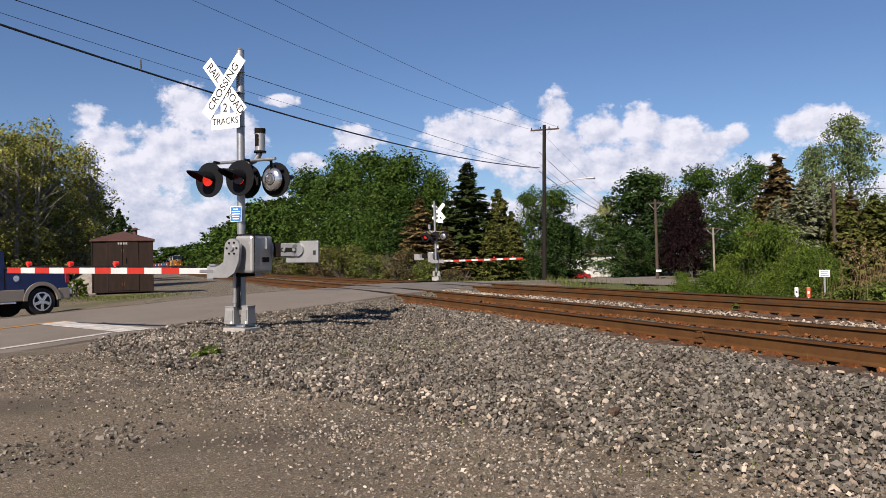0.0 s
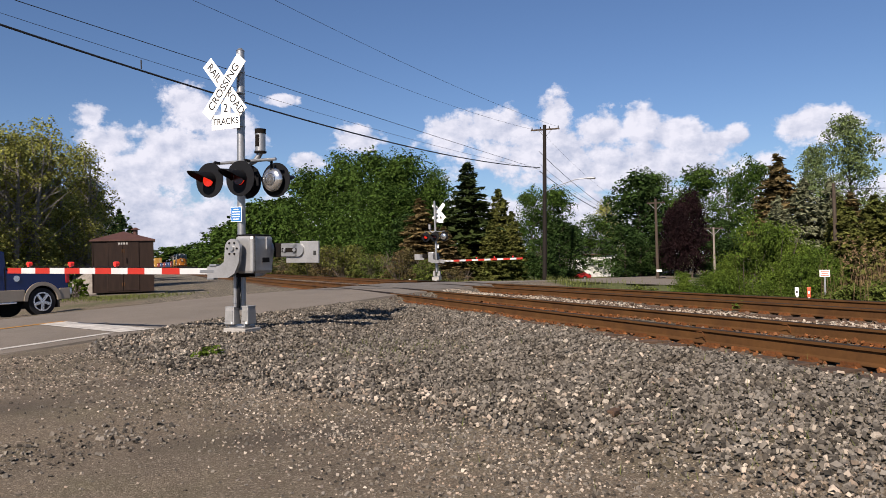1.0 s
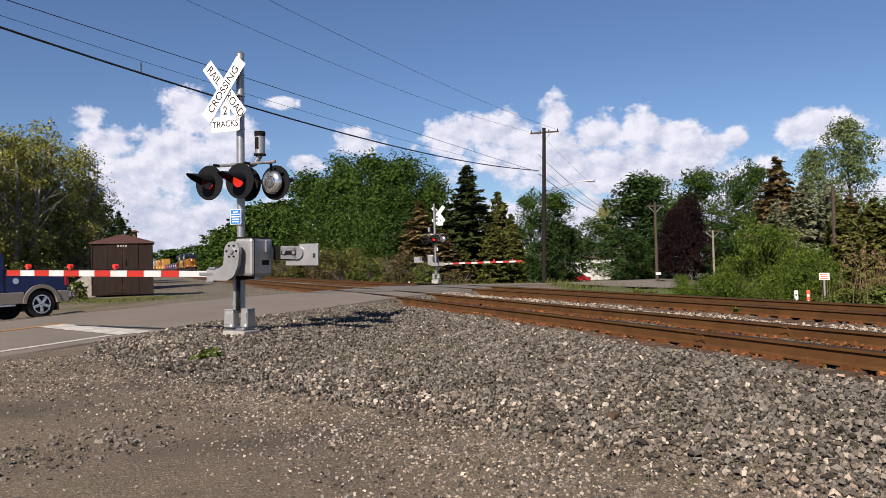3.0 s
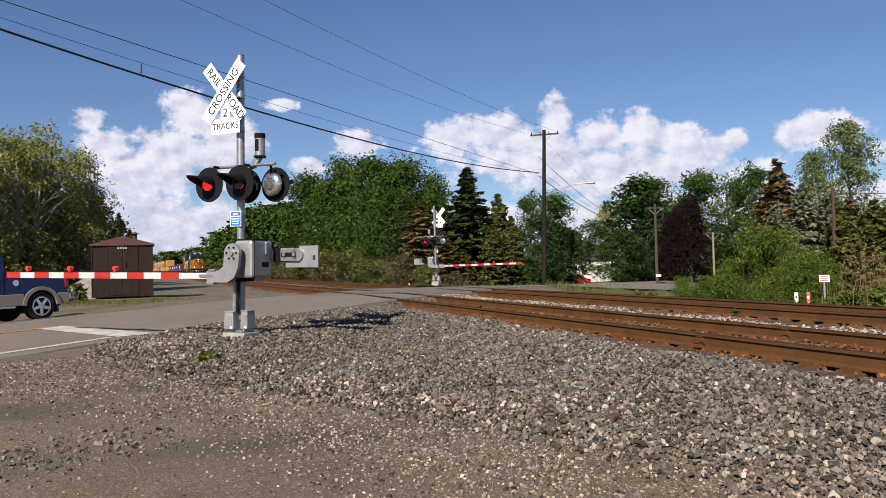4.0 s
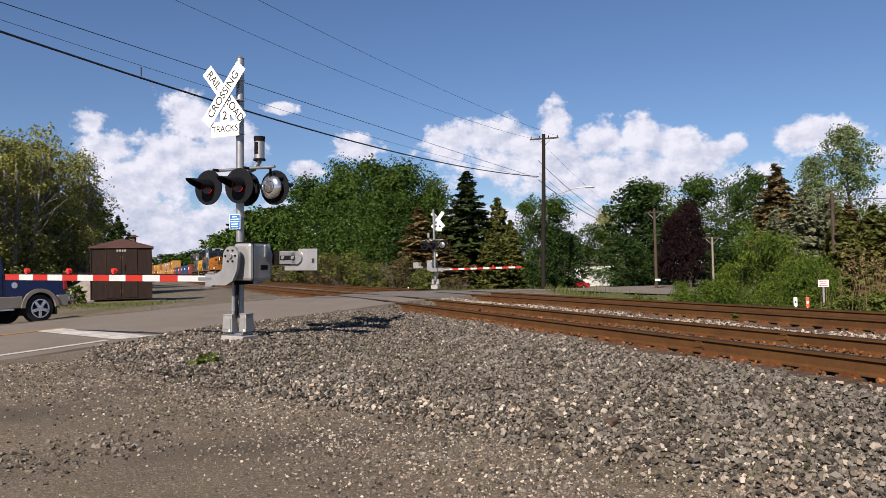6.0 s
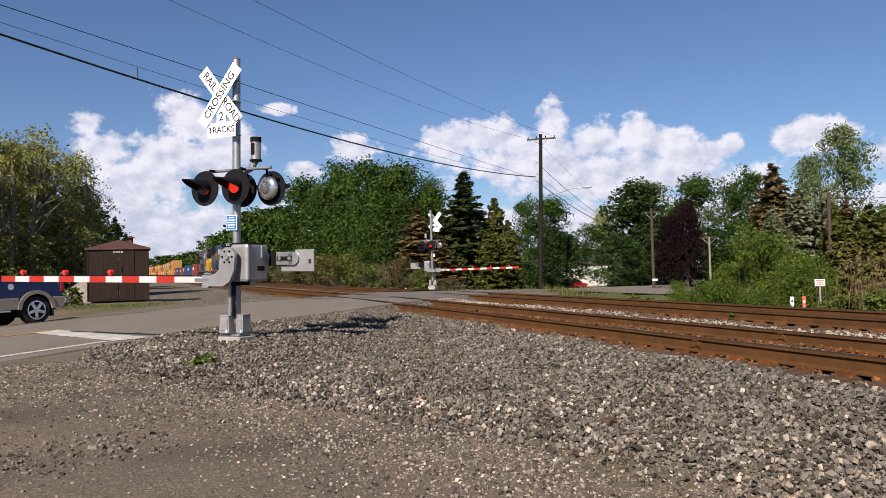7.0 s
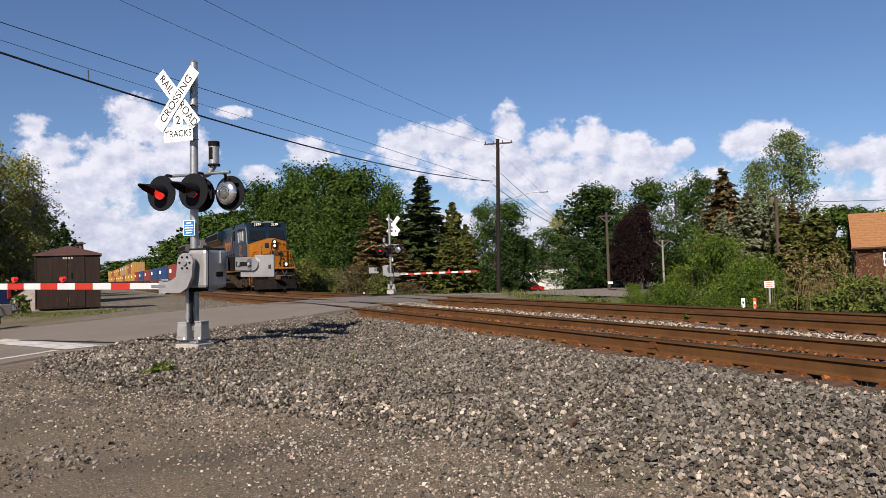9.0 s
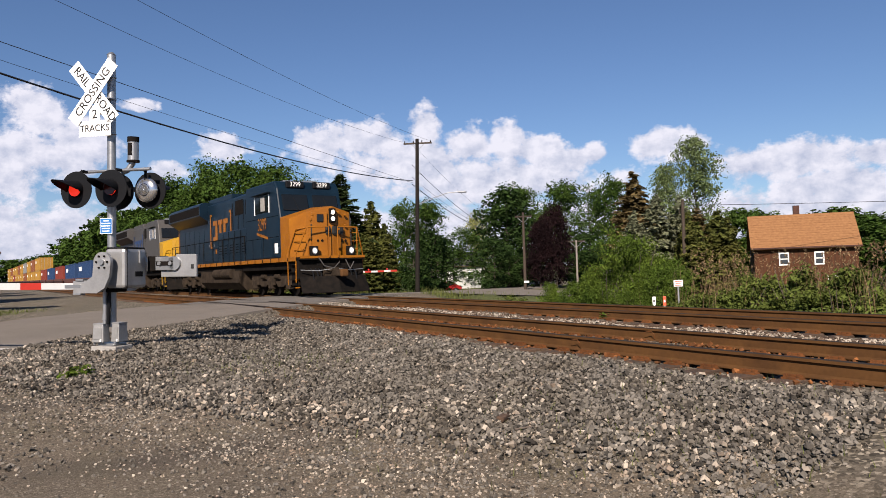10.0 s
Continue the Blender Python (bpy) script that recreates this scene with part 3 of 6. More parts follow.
def make_stones():
    def edge(x, y):
        return x + drift(y) - np.interp(y, [3, 4.2, 4.8, 5.9, 7.2, 9, 10.5, 12.5], [3.7, 3.55, 3.4, 2.9, 2.3, 0.9, -0.2, -1.2])

    def bedded(x, y, rng):
        near = np.clip((edge(x, y) + 0.35) / 1.3, 0.0, 1)
        near = np.maximum(near, np.clip(1.4 - np.hypot(x - 1.7, y - 13) / 2.3, 0, 1))
        near = near * np.interp(y, [9, 12, 15, 19], [1.0, 0.7, 0.45, 0.4])
        return off_road(x, y) & (rng.uniform(0, 1, len(x)) < near) & (np.abs(np.abs(x + drift(y) - 7.215) - 0.755) > 0.1)

    def chips(x, y, rng):
        band = np.interp(edge(x, y), [-0.5, 0.1, 0.9, 1.6, 2.6], [0.8, 0.9, 0.7, 0.34, 0.18])
        clump = 0.6 + 0.4 * np.sin(x * 2.7 + 1.1 * np.sin(y * 1.9)) * np.sin(y * 2.3 - x)
        return bedded(x, y, rng) & (rng.uniform(0, 1, len(x)) < band * clump)

    def fringe(x, y, rng):
        e = edge(x, y)
        k = np.clip(1.5 - np.abs(e + 0.4) / 1.7, 0.1, 1) ** 1.4
        k = k * np.interp(y, [4, 12], [1.0, 0.75])
        patch = 0.68 + 0.32 * np.sin(x * 2.1 + 1.3 * np.sin(y * 1.1)) * np.sin(y * 1.6 + x)
        return off_road(x, y) & (rng.uniform(0, 1, len(x)) < k * patch)
    stones("ballast_stones", 122000, 1, (-1.2, 5.9, 2.9, 19), 0.027, STONE, "grey crushed ballast stones on the shoulder by the track", bedded, sink=0.1, pile=0.035)
    stones("pale_stones", 36000, 2, (-1.2, 6.0, 2.9, 19), 0.0285, PALE_STONE, "scattered pale limestone chips among the ballast", chips, sink=0.1, pile=0.038)
    stones("fine_gravel", 62000, 3, (-4.5, 4.8, 2.8, 12), 0.0175, STONE, "small loose gravel spread over the dirt lot", fringe)
    stones("fine_pale_gravel", 27000, 5, (-4.5, 4.8, 2.8, 12), 0.0155, PALE_STONE, "small pale chips spread over the dirt lot", fringe)
    stones("stone_patch", 6500, 7, (-3.4, 1.4, 5.2, 9.2), 0.024, STONE, "patch of loose grey stones on the dirt lot",
           lambda x, y, r: r.uniform(0, 1, len(x)) < 0.95 * np.clip(1.2 - np.hypot((x + 0.95) / 1.35, (y - 7.1 - 0.35 * x) / 0.7), 0, 1) ** 1.3)
    stones("crib_ballast", 14500, 4, (5.9, 15.0, 1.0, 22), 0.036, RUST_STONE, "ballast stones between the ties and tracks",
           lambda x, y, r: off_road(x, y) & (np.abs(np.abs(x - 7.215) - 0.755) > 0.12) & (np.abs(np.abs(x - 11.405) - 0.755) > 0.12) & ((r.uniform(0, 1, len(x)) < 0.5) | ((x > 8.4) & (x < 10.2))))
    stones("rusted_stones", 9000, 8, (6.0, 8.4, 1.5, 19), 0.034, SCALE, "orange rust-stained stones along the foot of the rails",
           lambda x, y, r: off_road(x, y) & (np.abs(np.abs(x + drift(y) - 7.215) - 0.755) > 0.08) & (np.abs(np.abs(x + drift(y) - 7.215) - 0.755) < 0.08 + 0.2 * r.uniform(0, 1, len(x)) ** 1.5), pile=0.03)
    stones("pale_crib_stones", 5200, 6, (8.5, 10.2, 2.0, 24), 0.03, PALE_STONE, "pale fresh stones between the two tracks", lambda x, y, r: off_road(x, y))


make_ground()
make_road()
track_a = make_track(TRACK_A, "rusty railway track with steel rails on wooden ties")
track_b = make_track(TRACK_B, "rusty railway track with steel rails carrying the train")


# ---- crossing signals ----
def signal_lamp(root, x, y, z, face):
    """A flasher head: black disc, hood, red lens; face -1 looks to the approach, +1 to the tracks."""
    d = part("backing_disc", cy((x, y, z), (x, y - face * 0.012, z), 0.29, None, 32), BLACK, root, "round black backing disc")
    part("housing", cy((x, y, z), (x, y - face * 0.16, z), 0.13, 0.1, 20), BLACK, d)
    bm = B()
    n = 18
    ring = []
    for i in range(n + 1):
        a = radians(-8 + 196 * i / n)
        back = (x + 0.135 * math.cos(a), y + face * 0.01, z + 0.135 * math.sin(a))
        reach = 0.06 + 0.42 * max(0.0, math.sin(a)) ** 0.75
        front = (x + 0.13 * math.cos(a), y + face * reach, z + 0.13 * math.sin(a) - 0.02)
        ring.append((bm.verts.new(back), bm.verts.new(front)))
    for (a, b), (c, e) in zip(ring[:-1], ring[1:]):
        bm.faces.new((a, b, e, c))
    hood = part("hood", bm, BLACK, d, "black metal visor hood")
    sol = hood.modifiers.new("thick", "SOLIDIFY")
    sol.thickness = 0.006
    return d


def lamp_element(root, x, y, z, name="lamp_element"):
    """The turning lamp insert: one face glows red, its back is dark."""
    e = part(name, cy((0, -0.012, 0), (0, -0.002, 0), 0.105, None, 24), LENS_LIT, root, "glowing red signal lamp")
    e.location = (x, y, z)
    part("dark_side", cy((0, 0.002, 0), (0, 0.012, 0), 0.105, None, 24), LENS_DARK, e, "unlit dark red lens face")
    return e


def crossing_signal(m, label):
    r = thing("crossing_signal", m, label, "crossing signal", "level crossing signals")
    part("foundation", bx((0, 0, 0.0), (0.46, 0.4, 0.22), 0.015), CONCRETE, r, "pale concrete and steel foot plate")
    part("foot_flange", bx((0, 0, 0.13), (0.3, 0.3, 0.04), 0.01), GALV, r)
    for bx0, by0, hw, hd, h0, nm in ((-0.085, -0.14, 0.105, 0.08, 0.45, "junction_box"), (0.14, 0.0, 0.075, 0.11, 0.46, "junction_box")):
        bm = B()
        lo, hi = 0.17, h0
        vs = [bm.verts.new((bx0 + i * hw * f, by0 + j * hd * f, z)) for z, f in ((lo, 1.0), (hi, 0.86)) for i, j in ((-1, -1), (1, -1), (1, 1), (-1, 1))]
        for q in ((3, 2, 1, 0), (4, 5, 6, 7), (0, 1, 5, 4), (1, 2, 6, 5), (2, 3, 7, 6), (3, 0, 4, 7)):
            bm.faces.new([vs[k] for k in q])
        bmesh.ops.bevel(bm, geom=list(bm.edges), offset=0.012, segments=2, affect="EDGES", profile=0.5)
        b = part(nm, bm, SILVER, r, "silver tapered junction box")
        part("door", bx((bx0, by0 - hd * 0.95, (lo + hi) / 2), (hw * 1.5, 0.02, 0.19), 0.006), SILVER, b)
        part("lid", bx((bx0, by0, hi + 0.004), (hw * 1.85, hd * 1.85, 0.02), 0.005), SILVER, b)
        part("hinge_bolt", bx((bx0 + hw * 0.6, by0 - hd - 0.005, lo + 0.03), (0.03, 0.02, 0.04), 0.004), WHITE, b)
        part("foot_strut", cy((bx0, by0, 0.13), (bx0 * 0.7, by0 * 0.7, 0.24), 0.03, None, 8), GALV, b)
    for sx in (-0.19, 0.19):
        part("anchor_bolt", cy((sx, -0.16, 0.13), (sx, -0.16, 0.19), 0.018, None, 8), GALV, r)
    part("mast", cy((0, 0, 0.4), (0, 0, 4.72), 0.066, None, 24), GALV, r, "galvanised steel pipe mast")
    part("mast_cap", cy((0, 0, 4.72), (0, 0, 4.76), 0.072, 0.03, 20), GALV, r)
    part("conduit", cy((-0.02, -0.13, 0.42), (-0.02, -0.13, 1.0), 0.035, None, 12), GALV, r)
    part("conduit_coupling", cy((-0.02, -0.13, 0.52), (-0.02, -0.13, 0.6), 0.048, None, 12), GALV, r)
    part("cable", tube(B(), [(0.05, -0.12, 1.0), (0.06, -0.14, 0.75), (0.03, -0.13, 0.45)], 0.028), BLACK, r)
    # gate mechanism
    g = part("gate_mechanism", bx((0.25, 0.02, 1.32), (0.37, 0.52, 0.62), 0.05), ALU, r, "cast aluminium gate mechanism box")
    part("mechanism_lid", bx((0.25, 0.02, 1.64), (0.33, 0.48, 0.02), 0.008), BLACK, g)
    part("door_seam", bx((0.25, -0.19, 1.32), (0.385, 0.012, 0.635), 0.004), DARKSTEEL, g)
    part("hasp", bx((0.445, 0.1, 1.5), (0.03, 0.04, 0.2), 0.008), GALV, g)
    part("name_plate", bx((0.44, 0.08, 1.23), (0.012, 0.17, 0.08), 0.002), BLACK, g)
    part("mounting_clamp", bx((0.02, 0.0, 0.98), (0.28, 0.3, 0.06), 0.01), DARKSTEEL, g)
    for yy in (-0.38, 0.42):
        h = part("gate_arm_bracket", cy((0.16, yy - 0.03, 1.42), (0.16, yy + 0.03, 1.42), 0.155, None, 28), ALU, r, "cast gate arm bracket with bolts")
        bm = prism(B(), [(0.005, 1.42), (0.315, 1.42), (0.29, 1.2), (0.2, 1.02), (0.06, 0.945), (-0.37, 0.945), (-0.37, 1.13), (-0.12, 1.14), (-0.02, 1.2)], "y", yy - 0.028, yy + 0.028)
        part("curved_web", bm, ALU, h)
        if yy < 0:
            for i in range(6):
                a = i * math.pi / 3
                part("bolt", cy((0.16 + 0.1 * math.cos(a), yy - 0.05, 1.42 + 0.1 * math.sin(a)), (0.16 + 0.1 * math.cos(a), yy - 0.03, 1.42 + 0.1 * math.sin(a)), 0.016, None, 6), DARKSTEEL, h)
            part("hub", cy((0.16, yy - 0.06, 1.42), (0.16, yy - 0.03, 1.42), 0.045, None, 12), GALV, h)
            part("bolt", bx((-0.24, yy, 1.15), (0.14, 0.1, 0.03), 0.004), GALV, h)
            part("bolt", bx((-0.29, yy, 0.93), (0.14, 0.1, 0.03), 0.004), GALV, h)
    # counterweight
    part("counterweight_arm", bx((0.58, 0.36, 1.39), (0.36, 0.05, 0.24), 0.012), DARKSTEEL, r, "dark steel counterweight arm")
    bm = bx((0.74, 0.33, 1.39), (0.34, 0.05, 0.22), 0.01)
    cyl(bm, (0.91, 0.305, 1.39), (0.91, 0.355, 1.39), 0.11, None, 24)
    sb = part("slot_bar", bm, GALV, r, "slotted rounded steel bar")
    part("slot", bx((0.74, 0.302, 1.39), (0.3, 0.012, 0.07), 0.004), DARKSTEEL, sb)
    for xx in (0.66, 0.86):
        part("bolt", cy((xx, 0.27, 1.39), (xx, 0.31, 1.39), 0.032, None, 6), GALV, sb)
    w = part("counterweight", bx((1.116, 0.36, 1.355), (0.37, 0.04, 0.36), 0.008), ALU, r, "flat grey counterweight plate")
    part("lower_strip", bx((0.79, 0.365, 1.23), (0.29, 0.035, 0.11), 0.006), ALU, w)
    part("stencil_mark", bx((1.23, 0.337, 1.34), (0.05, 0.006, 0.07)), LETTER, w)
    # gate arm with red and white bands
    arm = part("gate_arm", bx((-0.68, -0.38, 1.05), (0.72, 0.035, 0.1), 0.004), GRAYW, r, "red and white striped gate arm")
    part("arm_clamp", bx((-0.38, -0.38, 1.05), (0.3, 0.06, 0.05), 0.004), GALV, arm)
    x, k = -0.985, 0
    while x > -5.3:
        part("band", bx((x - 0.203, -0.38, 1.05), (0.405, 0.04, 0.108), 0.003), (RED, GRAYW)[k % 2], arm)
        x -= 0.406
        k += 1
    for lx in (-2.5, -3.67, -4.83):
        l = part("arm_lamp", cy((lx, -0.38, 1.12), (lx, -0.38, 1.18), 0.035, 0.03, 14), ARM_LAMP, arm, "small red lamp on the gate arm")
        part("lamp_bracket", bx((lx, -0.38, 1.12), (0.12, 0.05, 0.03), 0.004), BLACK, l)
        part("lamp_cap", cy((lx, -0.42, 1.18), (lx, -0.34, 1.18), 0.038, None, 14), ARM_LAMP, l)
    part("arm_cable", tube(B(), [(-0.6, -0.38, 1.12), (-1.6, -0.38, 1.118), (-2.6, -0.38, 1.125), (-4.0, -0.38, 1.12), (-4.83, -0.38, 1.125)], 0.008, 6), BLACK, arm)
    # flashers
    z = 2.56
    part("crossarm", cy((-0.62, 0.0, 2.87), (0.72, 0.0, 2.87), 0.026, None, 12), GALV, r)
    for xx, yy in ((-0.45, -0.14), (0.2, -0.14), (0.52, 0.14), (-0.08, 0.14)):
        part("lamp_hanger", tube(B(), [(xx, 0, 2.87), (xx, yy, 2.87), (xx, yy, z + 0.05)], 0.022), BLACK, r)
    signal_lamp(r, -0.45, -0.26, z, -1)
    signal_lamp(r, 0.2, -0.26, z, -1)
    for xx in (0.52, -0.08):
        signal_lamp(r, xx, 0.26, z, 1)
        part("reflector_back", bmesh_dome(xx, 0.2, z, 0.2), LENS_CLEAR, r, "domed silver lamp back")
    for xx in (-0.45, 0.2):
        part("reflector_back", bmesh_dome(xx, -0.14, z, 0.2), LENS_CLEAR, r, "domed silver lamp back")
    lamps = [lamp_element(r, x, y, z) for x, y in ((-0.45, -0.285), (0.2, -0.285), (0.52, 0.285), (-0.08, 0.285))]
    # bell
    part("bell_bracket", tube(B(), [(0.12, 0.03, 2.82), (0.26, 0.06, 2.88), (0.34, 0.08, 3.0)], 0.045, 14), GALV, r)
    bell = part("bell", cy((0.34, 0.08, 3.0), (0.34, 0.08, 3.32), 0.085, None, 24), GALV, r, "grey cylinder electronic bell")
    part("bell_cap", cy((0.34, 0.08, 3.32), (0.34, 0.08, 3.4), 0.09, None, 24), DARKSTEEL, bell)
    part("bell_ring", cy((0.34, 0.08, 3.0), (0.34, 0.08, 3.03), 0.1, None, 24), DARKSTEEL, bell)
    part("bell_window", bx((0.34, 0.0, 3.2), (0.075, 0.02, 0.2), 0.01), DARKSTEEL, bell)
    # crossbuck
    cx, yc, zc = -0.2, -0.16, 4.1
    for ang, text, dy in ((-50, ("RAIL", "ROAD"), 0.0), (50, ("CROSSING",), -0.02)):
        mm = pose(cx, yc + dy, zc, 0, -ang, 0)
        bl = part("crossbuck_blade", bx((0, 0, 0), (1.18, 0.006, 0.23), 0.0, mm), WHITE, r, "white crossbuck blade with black lettering")
        fl = mm @ pose(0, -0.0055, 0, 90, 0, 0)
        if len(text) == 2:
            for tx, off in zip(text, (-0.34, 0.34)):
                words("lettering", tx, 0.19, fl @ pose(off, 0, 0), LETTER, bl, wide=0.95)
        else:
            words("lettering", text[0], 0.19, fl, LETTER, bl, wide=1.0)
    tr = part("track_count_sign", bx((cx + 0.02, yc, 3.53), (0.6, 0.006, 0.25), 0.0), WHITE, r, "white sign reading two tracks")
    part("upper_plate", bx((cx + 0.02, yc + 0.0005, 3.76), (0.2, 0.006, 0.28)), WHITE, tr)
    words("lettering", "TRACKS", 0.15, pose(cx + 0.02, yc - 0.006, 3.53, 90, 0, 0), LETTER, tr)
    words("lettering", "2", 0.2, pose(cx + 0.02, yc - 0.006, 3.75, 90, 0, 0), LETTER, tr)
    for zz in (4.35, 4.0, 3.78, 3.45):
        part("sign_band", bx((-0.05, -0.06, zz), (0.26, 0.17, 0.02), 0.004), GALV, r)
    # emergency notice
    e = part("notice_sign", bx((-0.03, -0.09, 1.99), (0.23, 0.006, 0.25), 0.0), WHITE, r, "small blue notice sign with white print")
    part("notice_face", bx((-0.03, -0.094, 1.99), (0.21, 0.004, 0.23)), BLUE_SIGN, e)
    for i, wd in enumerate((0.1, 0.17, 0.17, 0.15, 0.13)):
        part("print_bar", bx((-0.03, -0.0975, 2.07 - i * 0.04), (wd, 0.003, 0.016)), WHITE, e)
    return r, lamps


def bmesh_dome(x, y, z, rad):
    bm = B()
    bmesh.ops.create_uvsphere(bm, u_segments=20, v_segments=10, radius=rad, matrix=Matrix.Translation((x, y - 0.03, z)) @ Matrix.Diagonal((1, 0.4, 1, 1)))
    for f in bm.faces:
        f.smooth = True
    return bm


def ground_at(x, y):
    return float(land(x, y))


near_signal, near_lamps = crossing_signal(pose(MX, MY, 0.47, 0, 1.15, -46), "galvanised crossing signal with crossbuck, flashers and lowered gate")
fx, fy = road_xy(30.8, 11.5)
far_signal, far_lamps = crossing_signal(pose(fx, fy, 0.5, 0, 0.5, 134), "galvanised crossing signal beyond the tracks with lowered gate")
part("footing_post", cy((0, 0, -0.7), (0, 0, 0.02), 0.2, None, 16), CONCRETE, far_signal)


# ---- equipment hut ----
def make_hut():
    h = thing("equipment_hut", pose(-1.95, 36.6, ground_at(-2.0, 36.6) - 0.02, 0, 0, 1.5), "dark brown steel trackside equipment hut with hipped roof", "hut")
    W, D, H = 2.5, 2.4, 2.32
    part("plinth", bx((0, 0, 0.0), (W + 0.9, D + 0.8, 0.14), 0.02), SLAB, h, "dirty concrete slab")
    b = part("body", bx((0, 0, 0.15 + H / 2), (W, D, H), 0.01), HUT, h)
    for x in (-0.62, 0.62, -W / 2 + 0.02, W / 2 - 0.02):
        part("seam", bx((x, -D / 2 - 0.012, 0.15 + H / 2), (0.045, 0.03, H), 0.005), HUT, b)
    for x in (-0.335, 0.335):
        dd = part("door", bx((x, -D / 2 - 0.01, 1.32), (0.64, 0.02, 2.2), 0.006), HUT, b)
    part("handle", bx((0.14, -D / 2 - 0.035, 1.55), (0.03, 0.03, 0.24), 0.004), DARKSTEEL, dd)
    for zz in (0.5, 1.98):
        for k in (-0.04, 0.04):
            part("vent_slot", bx((k, -D / 2 - 0.024, zz), (0.03, 0.012, 0.16)), RUST, b)
    for k, wd in enumerate((0.07, 0.07, 0.07, 0.07)):
        part("number_bar", bx((-0.16 + k * 0.105, -D / 2 - 0.026, 2.3), (wd, 0.006, 0.09)), CONCRETE, b)
    bm = B()
    e, z0 = 0.08, 0.15 + H
    base = [bm.verts.new(v) for v in ((-W / 2 - e, -D / 2 - e, z0), (W / 2 + e, -D / 2 - e, z0), (W / 2 + e, D / 2 + e, z0), (-W / 2 - e, D / 2 + e, z0))]
    low = [bm.verts.new((v.co.x, v.co.y, z0 - 0.06)) for v in base]
    tip = bm.verts.new((0, 0, z0 + 0.42))
    for i in range(4):
        bm.faces.new((base[i], base[(i + 1) % 4], tip))
        bm.faces.new((low[i], low[(i + 1) % 4], base[(i + 1) % 4], base[i]))
    bm.faces.new(low[::-1])
    part("roof", bm, HUTROOF, h, "low hipped rust-brown metal roof")
    v = part("roof_vent", cy((0.5, 0.2, z0 + 0.2), (0.5, 0.2, z0 + 0.5), 0.1, None, 14), HUTROOF, h)
    part("vent_cap", cy((0.5, 0.2, z0 + 0.5), (0.5, 0.2, z0 + 0.6), 0.22, 0.04, 14), HUTROOF, v)


make_hut()


# ---- pickup truck ----
def make_truck():
    TB = mat("dark_blue_car_paint", (0.005, 0.014, 0.075), 0.22, 0.0, 0.1, 2, None)
    TAN = mat("tan_lower_paint", (0.244, 0.211, 0.17), 0.35, 0.2, 0.1, 3)
    TYRE = mat("tyre_rubber", (0.014, 0.014, 0.015), 0.85, 0, 0.2, 10)
    CHROME = mat("chrome_wheel", (0.6, 0.6, 0.62), 0.2, 0.95, 0.1, 6)
    GLASS = mat("tinted_glass", (0.015, 0.018, 0.02), 0.08, 0, 0.05, 3, spec=0.6)
    TAIL = mat("red_tail_lamp", (0.25, 0.01, 0.012), 0.25, 0, 0.1, 9)
    x, y = -4.2, 25.55
    t = thing("pickup_truck", pose(x, y, 0.24, 2.5, 0, 220), "dark blue and tan pickup truck parked beyond the road", "truck")
    # local: nose towards +x, origin under the rear axle; the camera sees the side at +y
    W = 1.0

    def arch(cx, r=0.5):
        return [(cx + r * math.cos(a), 0.42 + r * math.sin(a)) for a in np.linspace(0, math.pi, 12)]
    up = [(-0.86, 0.78), (-0.86, 1.38), (1.02, 1.38), (1.06, 1.9), (1.25, 1.95), (2.75, 1.92), (3.3, 1.42), (4.4, 1.32), (4.62, 1.1), (4.62, 0.72)]
    b = part("body", prism(B(), up + [(4.15, 0.72)] + arch(3.65)[0:1] + [(3.65 + 0.5 * math.cos(a), 0.42 + 0.5 * math.sin(a)) for a in np.linspace(0.6, math.pi - 0.6, 9)] + [(3.1, 0.72), (0.6, 0.72)]
                             + [(0.5 * math.cos(a), 0.42 + 0.5 * math.sin(a)) for a in np.linspace(0.6, math.pi - 0.6, 9)], "y", -W + 0.02, W - 0.02), TB, t)
    bv = b.modifiers.new("round", "BEVEL")
    bv.width, bv.segments, bv.limit_method = 0.05, 3, "ANGLE"
    for sy in (1, -1):
        for seg in ((0.53, 3.12), (-0.88, -0.53), (4.18, 4.64)):
            part("lower_cladding", bx(((seg[0] + seg[1]) / 2, sy * (W - 0.02), 0.62), (seg[1] - seg[0], 0.06, 0.34), 0.02), TAN, b, "tan lower body panel")
        for cx in (0, 3.65):
            ring = B()
            pts = [(cx + r * math.cos(a), 0.42 + r * math.sin(a)) for r, aa in ((0.58, np.linspace(0.05, math.pi - 0.05, 16)), (0.47, np.linspace(math.pi - 0.05, 0.05, 16))) for a in aa]
            prism(ring, pts, "y", sy * W - 0.03, sy * W + 0.035)
            part("wheel_arch", ring, TAN, b, "tan wheel arch flare")
        part("side_window", bx((1.65, sy * (W - 0.015), 1.64), (0.7, 0.02, 0.36), 0.02), GLASS, b)
        part("side_window", bx((2.5, sy * (W - 0.015), 1.62), (0.65, 0.02, 0.34), 0.02), GLASS, b)
        part("door_gap", bx((1.08, sy * (W - 0.018), 1.1), (0.03, 0.01, 0.7)), BLACK, b)
        part("door_handle", bx((1.35, sy * (W - 0.0), 1.25), (0.2, 0.03, 0.03), 0.008), CHROME, b)
        part("running_board", bx((1.9, sy * (W - 0.02), 0.42), (2.2, 0.14, 0.06), 0.015), CHROME, b)
        part("mud_flap", bx((-0.5, sy * (W - 0.12), 0.42), (0.03, 0.28, 0.42), 0.006), BLACK, b)
        part("tail_lamp", bx((-0.82, sy * (W - 0.04), 1.15), (0.12, 0.1, 0.42), 0.02), TAIL, b, "red tail lamp")
